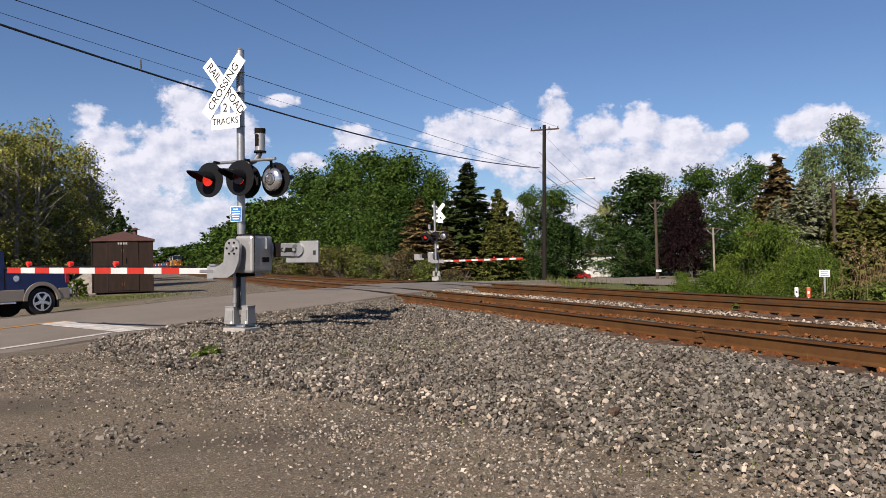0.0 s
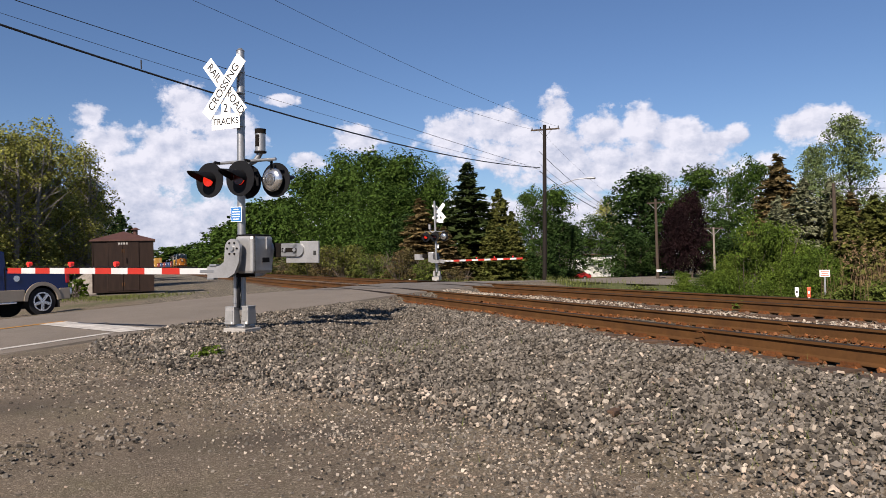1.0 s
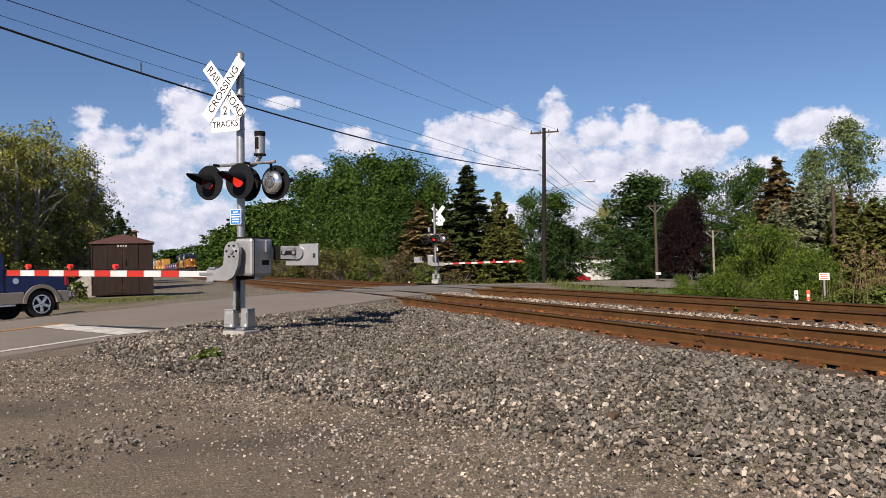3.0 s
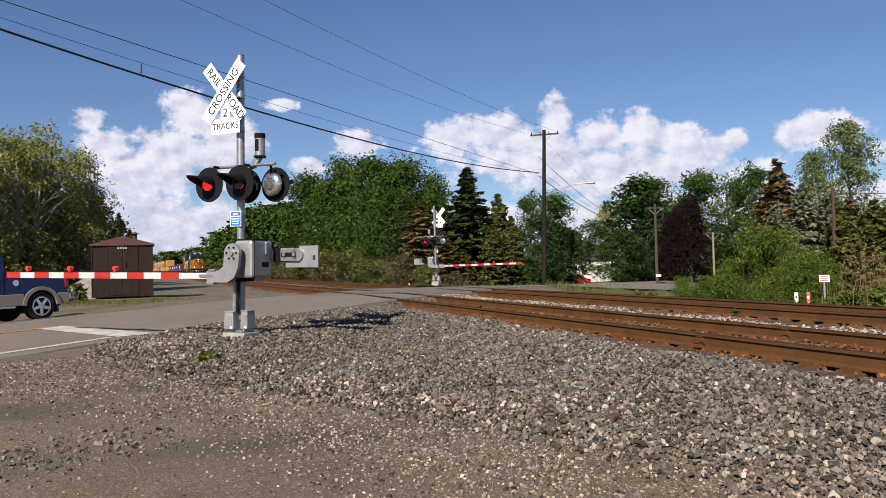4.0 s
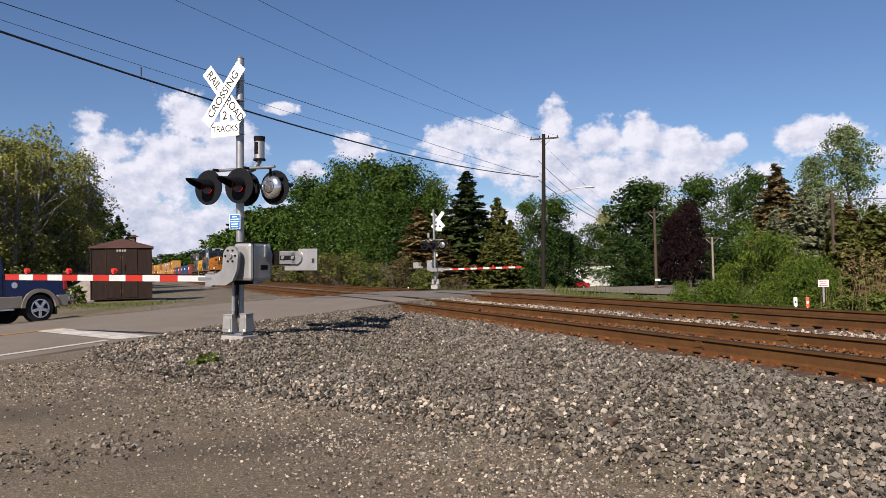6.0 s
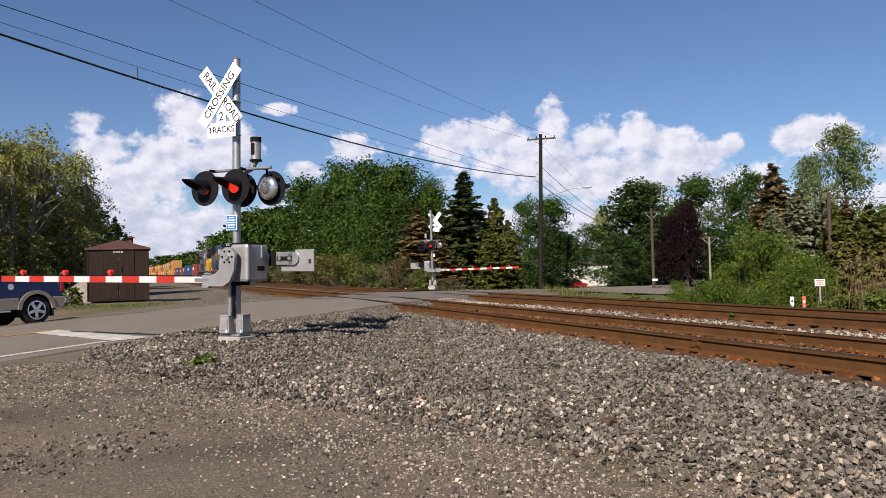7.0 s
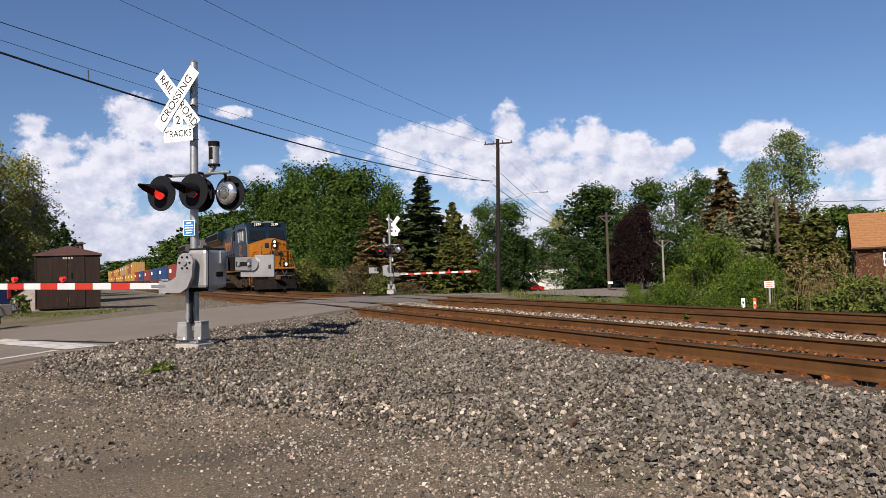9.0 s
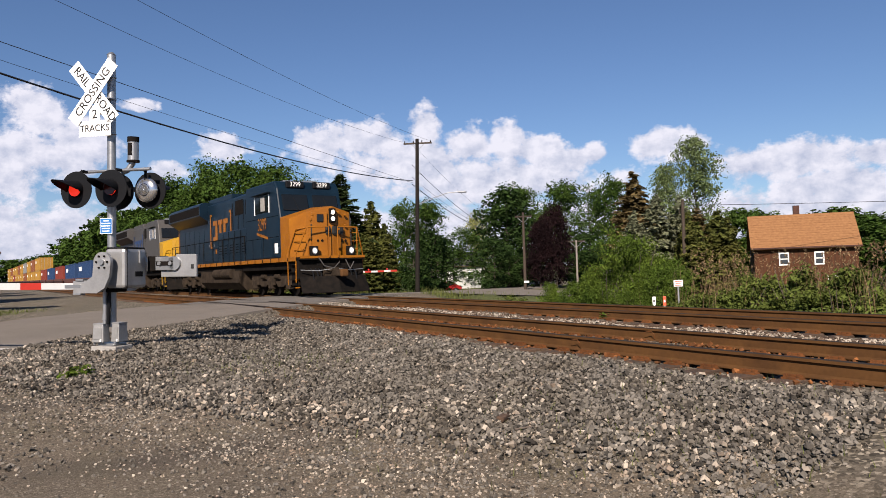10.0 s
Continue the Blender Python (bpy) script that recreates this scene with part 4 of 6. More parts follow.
    part("badge", cy((0.75, W - 0.02, 1.12), (0.75, W, 1.12), 0.09, None, 20), CHROME, b)
    part("bed_rim", bx((0.08, 0, 1.39), (1.84, 1.98, 0.04), 0.012), BLACK, b)
    part("rear_bumper", bx((-0.93, 0, 0.68), (0.14, 1.9, 0.22), 0.03), CHROME, b, "chrome rear step bumper")
    part("front_bumper", bx((4.68, 0, 0.66), (0.2, 1.9, 0.3), 0.04), CHROME, b)
    part("chassis", bx((1.7, 0, 0.52), (5.2, 1.1, 0.22), 0.02), BLACK, t)
    for cx in (0, 3.65):
        for sy in (1, -1):
            w = part("wheel", cy((cx, sy * 0.72, 0.41), (cx, sy * 0.98, 0.41), 0.41, None, 32), TYRE, t, "black tyre on a chrome five-spoke wheel")
            part("rim", cy((cx, sy * 0.985, 0.41), (cx, sy * 0.97, 0.41), 0.275, None, 28), BLACK, w)
            for i in range(5):
                part("spoke", bx((0.14, 0, 0), (0.24, 0.02, 0.1), 0.01, Matrix.Translation((cx, sy * 0.99, 0.41)) @ Matrix.Rotation(i * 2 * math.pi / 5 + 0.3, 4, "Y")), CHROME, w)
            rr = B()
            n = 28
            prism(rr, [(cx + q * math.cos(a), 0.41 + q * math.sin(a)) for q, aa in ((0.285, np.linspace(0, 2 * math.pi, n)), (0.245, np.linspace(2 * math.pi, 0, n))) for a in aa], "y", sy * 0.985 - 0.01, sy * 0.985 + 0.012)
            part("rim_lip", rr, CHROME, w)
            part("hub_cap", cy((cx, sy * 0.98, 0.41), (cx, sy * 1.005, 0.41), 0.06, None, 14), CHROME, w)


make_truck()


# ---- poles and wires ----
def wire(name, a, b, sag, r, label):
    pts = []
    for k in range(25):
        f = k / 24
        pts.append((a[0] + (b[0] - a[0]) * f, a[1] + (b[1] - a[1]) * f, a[2] + (b[2] - a[2]) * f - 4 * sag * f * (1 - f)))
    cu = bpy.data.curves.new(name, "CURVE")
    cu.dimensions, cu.bevel_depth, cu.bevel_resolution = "3D", r, 1
    sp = cu.splines.new("POLY")
    sp.points.add(len(pts) - 1)
    for q, v in zip(sp.points, pts):
        q.co = (*v, 1)
    cu.materials.append(WIRE)
    return tagged(new(name, cu), label, "wire", "overhead wires")


def utility_pole(x, y, zb, h, r, material, label, arm=2.4, arm_az=136.0, drop=0.35, pins=4, lean=0.0):
    p = thing("utility_pole", pose(x, y, zb, 0, lean, 90 - arm_az), label, "utility pole", "utility poles along the road")
    part("pole", cy((0, 0, -0.3), (0, 0, h), r, r * 0.72, 14), material, p)
    if arm:
        a = part("crossarm", bx((0, 0.12, h - drop), (arm, 0.1, 0.12), 0.01), POLEWOOD, p, "wooden crossarm")
        for sx in (-1, 1):
            part("brace", cy((sx * 0.55, 0.12, h - drop - 0.05), (0, 0.12, h - drop - 0.6), 0.02, None, 6), GALV, a)
        for i in range(pins):
            xx = -arm / 2 + 0.1 + i * (arm - 0.2) / (pins - 1)
            part("insulator", cy((xx, 0.12, h - drop + 0.05), (xx, 0.12, h - drop + 0.24), 0.05, 0.03, 8), DARKSTEEL, a)
    return p


p1 = utility_pole(28.3, 52.9, -0.4, 12.7, 0.19, DARKPOLE, "tall creosoted utility pole with crossarm and street lamp", lean=1.6)
lamp = part("lamp_arm", tube(B(), [(0, 0, 7.3), (1.2, 0.1, 7.8), (2.5, 0.2, 8.22), (3.4, 0.3, 8.3)], 0.035), GALV, p1, "curved metal street lamp arm")
part("lamp_head", bx((3.7, 0.3, 8.28), (0.7, 0.28, 0.14), 0.05), GALV, lamp)
p2 = utility_pole(38.75, 52.3, -0.5, 6.85, 0.14, POLEWOOD, "weathered wooden utility pole with short crossarm", 1.5, pins=3)
part("pole_tag", bx((0.15, -0.15, 0.75), (0.42, 0.03, 0.18)), WHITE, p2)
utility_pole(41.1, 36.5, -1.3, 7.3, 0.15, POLEWOOD, "weathered wooden pole among the conifers", 0)
utility_pole(45.5, 53.2, -1.2, 5.1, 0.11, PALEPOLE, "small pale wooden pole with crossarm", 1.6, 130, 0.1, 3)
black_cable = wire("cable", (*road_xy(-8, 10.2), 8.75), (*road_xy(47.5, 10.2), 8.9), 1.15, 0.032, "thick black overhead cable along the road")
wire("wire", (*road_xy(-8, 10.2), 8.9), (*road_xy(47.5, 10.2), 8.75), 0.05, 0.012, "thin black overhead wire along the road")
wire("wire", (*road_xy(-8, 10.2), 8.75), (*road_xy(47.5, 10.2), 8.75), 0.6, 0.007, "thin black overhead wire along the road")
wire("wire", (*road_xy(-8, 11.2), 12.2), (*road_xy(47.5, 10.9), 12.1), 1.0, 0.008, "thin black overhead wire along the road")
wire("wire", (*road_xy(-8, 9.2), 12.4), (*road_xy(47.5, 8.7), 12.1), 0.8, 0.008, "thin black overhead wire along the road")
for za, zb2, r in ((8.6, 5.9, 0.03), (9.2, 6.2, 0.012), (10.2, 6.4, 0.02), (12.1, 8.0, 0.007)):
    wire("wire", (*road_xy(47.5, 10.2), za), (45.2, 68.5, zb2), 0.35, r, "black overhead wire beyond the utility pole")
wire("wire", (41.1, 36.5, 5.6), (95, 4, 6.4), 0.5, 0.02, "black overhead wire beyond the utility pole")
cx, cyy = road_xy(7.3, 10.2)
part("cable_tap", tube(B(), [(cx, cyy, 7.93), (cx, cyy, 8.22)], 0.02), WIRE, black_cable)


# ---- plants ----
def foliage(centers, normals, size, rng, aspect=0.6, droop=0.0):
    n = len(centers)
    nm = normals + rng.normal(0, 0.7, (n, 3))
    nm[:, 2] += 0.35
    nm /= np.linalg.norm(nm, axis=1)[:, None]
    t = rng.normal(size=(n, 3))
    t[:, 2] -= droop
    t -= (t * nm).sum(1)[:, None] * nm
    t /= np.linalg.norm(t, axis=1)[:, None] + 1e-9
    b = np.cross(nm, t)
    L = size * np.exp(rng.normal(0, 0.3, n))[:, None]
    bend = nm * L * 0.18
    v = np.stack([centers - t * L, centers + b * L * aspect + bend, centers + t * L, centers - b * L * aspect + bend], 1)
    return v.reshape(-1, 3), (np.arange(n)[:, None] * 4 + np.arange(4)).tolist()


def limbs(bm, h, spread, rng, base_r, first=0.25, n=9, stems=1):
    for s in range(stems):
        ox, oy = (rng.uniform(-0.5, 0.5) * spread * 0.5, rng.uniform(-0.5, 0.5) * spread * 0.5) if stems > 1 else (0, 0)
        pts = [Vector((ox, oy, -0.3))]
        for k in range(1, 5):
            pts.append(Vector((ox * (1 + 0.3 * k) + rng.uniform(-1, 1) * 0.03 * h, oy * (1 + 0.3 * k) + rng.uniform(-1, 1) * 0.03 * h, h * 0.86 * k / 4)))
        for k in range(4):
            cyl(bm, pts[k], pts[k + 1], base_r * (1 - k * 0.23), base_r * (1 - (k + 1) * 0.23), 7)
        for k in range(n):
            f = first + (0.85 - first) * k / n
            i = min(3, int(f * 4 / 0.86 * 0.86))
            p = pts[i].lerp(pts[i + 1], f * 4 - i if f * 4 - i <= 1 else 1)
            a = rng.uniform(0, 6.28)
            l = spread * (0.85 - 0.5 * f) * rng.uniform(0.7, 1.1)
            q = p + Vector((math.cos(a) * l, math.sin(a) * l, l * rng.uniform(0.5, 1.1)))
            cyl(bm, p, q, base_r * 0.3, base_r * 0.06, 5)


def broad_tree(name, label, h, w, leaf, bark, n, size, seed, low=0.12, lobes=16, stems=1, gap=0.0, group="trees"):
    rng, pr = np.random.default_rng(seed), random.Random(seed)
    t = thing(name, Matrix(), label, "tree", group)
    bm = B()
    limbs(bm, h, w * 0.5, pr, 0.018 * h, 0.3, 10, stems)
    part("trunk", bm, bark, t, "tapered trunk with limbs")
    cs, ns = [], []
    lob = []
    for k in range(lobes):
        f = rng.uniform(low + 0.1, 0.93)
        ring = math.sin(math.pi * min(1, max(0.08, (f - low) / (1.0 - low))) ** 0.8) ** 0.7
        a = rng.uniform(0, 6.28)
        d = w * 0.5 * ring * rng.uniform(0.25, 0.8)
        lob.append((d * math.cos(a), d * math.sin(a), f * h, w * rng.uniform(0.15, 0.27) * (0.7 + 0.4 * ring)))
    lob.append((0, 0, h * 0.9, w * 0.16))
    sprays = max(6, n // 26 // len(lob))
    for x, y, z, r in lob:
        m = int(sprays * (1 - 0.5 * gap))
        u = rng.normal(size=(m, 3))
        u /= np.linalg.norm(u, axis=1)[:, None]
        rad = r * rng.uniform(0.25, 1.25, m) ** 0.6
        mid = np.array([x, y, z]) + u * rad[:, None] * np.array([1, 1, 0.8 * max(1.0, h / w * 0.55)])
        sp = w * 0.045 * rng.uniform(0.7, 1.5, m)
        off = rng.normal(size=(m, 26, 3)) * sp[:, None, None] * np.array([1.2, 1.2, 0.55])
        off[:, :, 2] -= 0.3 * (off[:, :, 0] ** 2 + off[:, :, 1] ** 2) / (sp[:, None] + 1e-6)
        cs.append((mid[:, None] + off).reshape(-1, 3))
        ns.append(np.repeat(u * 0.6 + np.array([0, 0, 0.5]), 26, 0))
    c, u = np.concatenate(cs), np.concatenate(ns)
    ok = (c[:, 2] > 0.05 * h)
    v, f = foliage(c[ok], u[ok], size, rng)
    raw("crown", v.tolist(), f, leaf, t)
    return t


def conifer(name, label, h, w, leaf, n, size, seed, low=0.04, dense=1.0, taper=0.85):
    rng = np.random.default_rng(seed)
    t = thing(name, Matrix(), label, "tree", "conifers")
    bm = cy((0, 0, -0.3), (0, 0, h * 0.97), 0.016 * h, 0.004 * h, 8)
    cs, ns = [], []
    z = low * h
    while z < h:
        f = (z - low * h) / (h * (1 - low))
        reach = w * 0.5 * (1 - f) ** taper + 0.06
        k = max(5, int(11 * (1 - f * 0.5)))
        for i in range(k):
            a = rng.uniform(0, 6.28)
            L = reach * rng.uniform(0.65, 1.12)
            m = max(6, int(n / 400 * L / (w * 0.5) * 2.0 * dense))
            s = rng.uniform(0.08, 1, m) ** 0.7
            dz = -0.22 * s * L + 0.14 * (s ** 2) * L + rng.uniform(-0.5, 0.5) * h / 40
            wd = 0.16 * L + 0.05
            side = rng.normal(0, wd * 0.75, m) * (1.1 - 0.6 * s)
            cs.append(np.stack([math.cos(a) * s * L - math.sin(a) * side, math.sin(a) * s * L + math.cos(a) * side, z + dz + rng.normal(0, 0.05, m)], -1))
            ns.append(np.tile([math.cos(a) * 0.5, math.sin(a) * 0.5, 0.8], (m, 1)))
            if i % 3 == 0:
                cyl(bm, (0, 0, z), (math.cos(a) * L * 0.8, math.sin(a) * L * 0.8, z - 0.15 * L), 0.003 * h, 0.001 * h, 4)
        z += h / 40
    part("trunk", bm, BARK, t, "straight tapered trunk")
    c, u = np.concatenate(cs), np.concatenate(ns)
    v, f = foliage(c, u, size, rng, 0.45, 0.4)
    raw("crown", v.tolist(), f, leaf, t)
    return t


def bush(name, label, h, w, leaf, n, size, seed, category="bush", twigs=10, group="shrubs"):
    rng, pr = np.random.default_rng(seed), random.Random(seed)
    t = thing(name, Matrix(), label, category, group)
    bm = B()
    for k in range(twigs):
        a, l = pr.uniform(0, 6.28), pr.uniform(0.25, 0.5) * w
        cyl(bm, (pr.uniform(-0.1, 0.1), pr.uniform(-0.1, 0.1), -0.1), (math.cos(a) * l, math.sin(a) * l, h * pr.uniform(0.6, 1.0)), 0.018, 0.005, 5)
    part("stem", bm, TWIG, t, "thin branching stems")
    cs, ns = [], []
    per = 18
    for k in range(14):
        a, d = rng.uniform(0, 6.28), w * 0.5 * rng.uniform(0.1, 0.8)
        z, r = h * rng.uniform(0.15, 0.85), w * rng.uniform(0.14, 0.26)
        m = max(3, n // 14 // per)
        u = rng.normal(size=(m, 3))
        u /= np.linalg.norm(u, axis=1)[:, None]
        mid = np.array([d * math.cos(a), d * math.sin(a), z]) + u * (r * rng.uniform(0.3, 1.2, m) ** 0.6)[:, None] * np.array([1, 1, min(1.2, 0.7 * h / w + 0.2)])
        off = rng.normal(size=(m, per, 3)) * w * 0.045 * np.array([1.2, 1.2, 0.5])
        cs.append((mid[:, None] + off).reshape(-1, 3))
        ns.append(np.repeat(u * 0.5 + np.array([0, 0, 0.5]), per, 0))
    c, u = np.concatenate(cs), np.concatenate(ns)
    ok = c[:, 2] > 0.02
    v, f = foliage(c[ok], u[ok], size, rng, 0.5, 0.3)
    raw("foliage", v.tolist(), f, leaf, t)
    return t


def plant(makers, rows, sink=0.1, seed=1):
    """Set out copies of a few built plants, each at its own place, height and width."""
    rng = random.Random(seed)
    built = []
    for k, (x, y, h, w) in enumerate(rows):
        if k < len(makers):
            t, h0, w0 = makers[k]
            src = t
        else:
            src, h0, w0 = makers[k % len(makers)]
        built.append((src, h0, w0, x, y, h, w, rng.uniform(0, 360), k))
    for src, h0, w0, x, y, h, w, a, k in built[::-1]:
        m = pose(x, y, ground_at(x, y) - sink, 0, 0, a) @ Matrix.Diagonal((w / w0, w / w0, h / h0, 1))
        if k < len(makers):
            src.matrix_basis = m
        else:
            copy_thing(src, m)


def make_plants():
    def bt(n, lab, h, w, leaf, bark=BARK, cnt=7000, size=0.2, seed=1, **k):
        return (broad_tree(n, lab, h, w, leaf, bark, cnt, size, seed, **k), h, w)
    birch = [bt("birch_tree", "young light green birch with thin pale stems", 9, 4.5, L_BIRCH, PALEBARK, 15000, 0.065, 11 + i, low=0.03, lobes=44, stems=9, gap=0.3) for i in range(3)]
    plant(birch, [(-7.7, 44.3, 9.3, 5.2), (-6.7, 47.5, 10.4, 5.0), (-5.2, 51.7, 9.6, 4.6), (-9.4, 41.0, 9.0, 5.0), (-10.5, 45, 9.6, 5.4), (-5.0, 47.0, 5.0, 3.6), (-8.6, 50, 9.4, 5.2), (65.5, 100.6, 13.0, 6.0)])
    line = [bt("maple_tree", "large full green maple in the trackside wood", 16, 10, L_MAPLE, BARK, 18500, 0.165, 31 + i, low=0.0, lobes=40) for i in range(3)]
    plant(line, [(21.2, 118.1, 17.7, 12.5), (22.8, 102.5, 18.1, 10.5), (23.2, 87.0, 16.7, 10.0), (25.3, 81.1, 15.1, 9.5), (28.4, 80.1, 13.4, 6.5), (24.1, 97.3, 13.1, 11), (22.6, 76.8, 11.0, 8.5), (33.0, 89.1, 10.5, 7.5)], seed=3)
    plant([bt("distant_tree", "distant green tree along the receding railway", 16, 12, L_MAPLE, BARK, 4600, 0.42, 35 + i, low=0.0, lobes=26) for i in range(2)],
                [(20.9, 188.8, 19.3, 15), (22.2, 158.4, 17.1, 13), (21, 138, 14, 11), (22.0, 259.1, 19.1, 17), (19.7, 329.4, 20, 20), (14.6, 379.7, 15, 18), (8.9, 419.9, 15, 20), (0.3, 405.0, 13.3, 22), (-9, 410, 11, 18), (18, 290, 14, 16), (19.5, 220, 14, 14), (-22, 420, 10, 25)], seed=3)
    dark = [bt("dark_tree", "dense dark green tree at the wood's edge", 10, 6, L_DARK, BARK, 8200, 0.14, 51 + i, low=0.0, lobes=26) for i in range(2)]
    plant(dark, [(-6.6, 69.7, 9.3, 6.2), (-6.4, 79.8, 8.3, 5), (-12.8, 79.0, 10.9, 9), (-11.3, 89.3, 10.3, 8.5), (-14, 60, 10, 8), (-10.5, 62, 8, 7), (34.4, 61.0, 6.3, 4.6), (29.9, 56.6, 4.1, 3.6), (42.2, 62.0, 5.7, 4.8), (59.8, 67.3, 7.2, 7.5),
                 (38.8, 68.0, 6.5, 6.0), (52, 70, 6.5, 7.0), (51.8, 73.0, 12.6, 9.0), (26.5, 66, 6.0, 5.0), (22, 68, 7, 6), (48, 68, 5, 5)], seed=4)
    mid = [bt("maple_tree", "green deciduous tree beside the far road", 13, 7, L_MAPLE, BARK, 13000, 0.125, 61 + i, low=0.05, lobes=30, gap=0.25) for i in range(3)]
    plant(mid, [(36.7, 71.1, 10.5, 4.8), (41.0, 74.4, 11.6, 6.2), (57.9, 93.5, 9.8, 7.5), (56.1, 76.6, 13.4, 8.0), (69.9, 84.9, 15.9, 9.5), (69.9, 78.3, 14.7, 7.5), (68.6, 72.8, 15.0, 6.5)], seed=5)
    plant([bt("maple_tree", "green tree standing behind the brown house", 9, 6, L_MAPLE, BARK, 11000, 0.17, 71, low=0.0)],
          [(79.4, 60.8, 9.5, 7.0), (88.6, 65.1, 9.7, 9), (74.1, 41.6, 6.4, 8), (93.6, 57.7, 9.5, 10), (71.1, 36.7, 6.0, 7), (84, 48, 8, 10), (66, 45, 6.4, 6), (92, 40, 7.6, 11), (80, 30, 6.5, 10)], seed=6)
    plant([bt("poplar_tree", "tall airy grey-green poplar above the conifers", 16, 7, L_POPLAR, BARK, 15000, 0.12, 81, low=0.2, lobes=40, gap=0.45)], [(64.4, 55.0, 17.4, 6.6), (62.3, 57.2, 14.6, 5.0)], seed=7)
    plant([bt("purple_beech", "dark purple-leaved rounded tree by the road", 9, 6.5, L_PURPLE, BARK, 14000, 0.12, 91, low=0.0, lobes=30)], [(50.6, 62.6, 9.3, 4.2), (49.6, 64.0, 7.8, 3.6)], seed=8)

    def cf(n, lab, h, w, leaf, cnt, size, seed, **k):
        return (conifer(n, lab, h, w, leaf, cnt, size, seed, **k), h, w)
    plant([cf("spruce_tree", "dark green pointed spruce at the wood's edge", 11, 4.6, L_SPRUCE, 15000, 0.18, 101)], [(25.2, 61.0, 11.1, 9.0), (-4.9, 84.9, 7.6, 5), (-4.0, 88, 6.0, 5)], seed=9)
    plant([cf("browned_spruce", "brownish spruce heavy with cones", 9, 3.6, L_RUST, 14000, 0.16, 102)], [(19.9, 58.9, 7.4, 6.6), (20.9, 56.0, 4.9, 5.0), (49.4, 49.5, 11.4, 8.2), (46.3, 47.1, 7.7, 5.6), (49.2, 42.2, 7.4, 6.0)], seed=10)
    plant([cf("blue_spruce", "broad blue-grey spruce with drooping boughs", 8, 6, L_BLUE, 18000, 0.16, 103)], [(45.6, 43.2, 8.6, 8.2), (43.4, 43.6, 7.2, 6.4), (47.5, 42.5, 8.6, 6.0)], seed=11)
    plant([cf("cedar_tree", "yellow-green cedar with dense ragged foliage", 7, 3.2, L_CEDAR, 7000, 0.17, 104, taper=0.6, dense=1.4)],
          [(31.4, 68.1, 9.6, 4.6), (25.4, 56.6, 5.6, 3.4), (30.4, 63.0, 7.0, 3.4), (41.6, 35.9, 5.7, 3.6), (44.9, 36.7, 6.7, 4.0), (46.9, 37.4, 6.3, 3.4), (44.1, 38.7, 6.7, 3.0), (27.5, 58.5, 4.6, 3.4), (46.0, 40.5, 6.2, 3.6), (23.2, 57.5, 3.6, 3.2)], seed=12)

    def bs(n, lab, h, w, leaf, cnt, size, seed, **k):
        return (bush(n, lab, h, w, leaf, cnt, size, seed, **k), h, w)
    plant([bs("brush", "tangled brown and green brush by the tracks", 3, 4, (L_BRUSH, L_CEDAR, L_BUSH)[i], (3000, 4500, 4000)[i], 0.09, 201 + i, twigs=60) for i in range(3)],
          [(14.6, 73.7, 3.7, 4.6), (15.4, 68.4, 3.8, 4.8), (16.2, 60.0, 2.8, 4.0), (17.0, 55.7, 3.1, 3.4), (14.8, 83.8, 2.9, 5), (18.2, 52.6, 2.6, 2.8), (14.5, 95, 3.2, 6), (16.5, 64, 3.0, 4), (13.8, 110, 3.5, 8), (18, 78, 4, 5), (12.5, 130, 4, 9), (17.8, 57, 2.2, 4), (19.5, 49.5, 1.5, 2.5)], seed=13)
    plant([bs("sumac_bush", "bright green leafy shrub beyond the tracks", 2.8, 3.4, L_SUMAC, 14000, 0.052, 211 + i) for i in range(2)],
          [(18.8, 19.1, 3.15, 2.3), (17.9, 19.6, 2.2, 1.8), (18.2, 17.6, 2.0, 1.9), (19.0, 23.9, 1.5, 1.2), (18.2, 21.2, 1.5, 1.6), (17.2, 17.7, 1.2, 1.5), (19.4, 18.3, 2.3, 2.0)], seed=14)
    plant([bs("roadside_bush", "low green weedy shrub by the tracks", 1.2, 1.6, L_BUSH, 3600, 0.05, 221 + i) for i in range(2)],
          [(17.4, 13.7, 1.36, 1.7), (17.5, 11.8, 1.35, 2.0), (17.2, 10.6, 1.3, 1.9), (17.6, 9.8, 1.4, 1.6), (17.9, 16.0, 1.00, 1.4), (17.1, 8.6, 1.28, 1.9), (17.6, 14.9, 1.18, 1.6), (18.6, 12.6, 2.0, 2.0), (18.4, 10.8, 1.9, 2.0),
           (16.8, 15.2, 0.73, 1.2), (17.0, 12.6, 0.82, 1.4), (18.8, 14.3, 1.8, 1.8), (17.0, 16.7, 0.82, 1.3), (18.2, 9.0, 1.9, 1.8), (16.9, 7.4, 1.18, 1.8), (18.5, 26.2, 0.82, 1.3)], seed=15)
    plant([bs("weed_clump", "small green weed clump in the gravel", 0.16, 0.5, L_SUMAC, 420, 0.025, 231, category="weed")], [(0.47, 11.05, 0.16, 0.5)], 0.02, seed=16)
    plant([bs("weed_bush", "leafy green weed beside the hut", 0.8, 1.0, L_SUMAC, 900, 0.06, 232, category="weed")], [(-3.75, 34.0, 0.85, 1.1), (10.75, 11.75, 0.22, 0.42)], 0.03, seed=17)


make_plants()


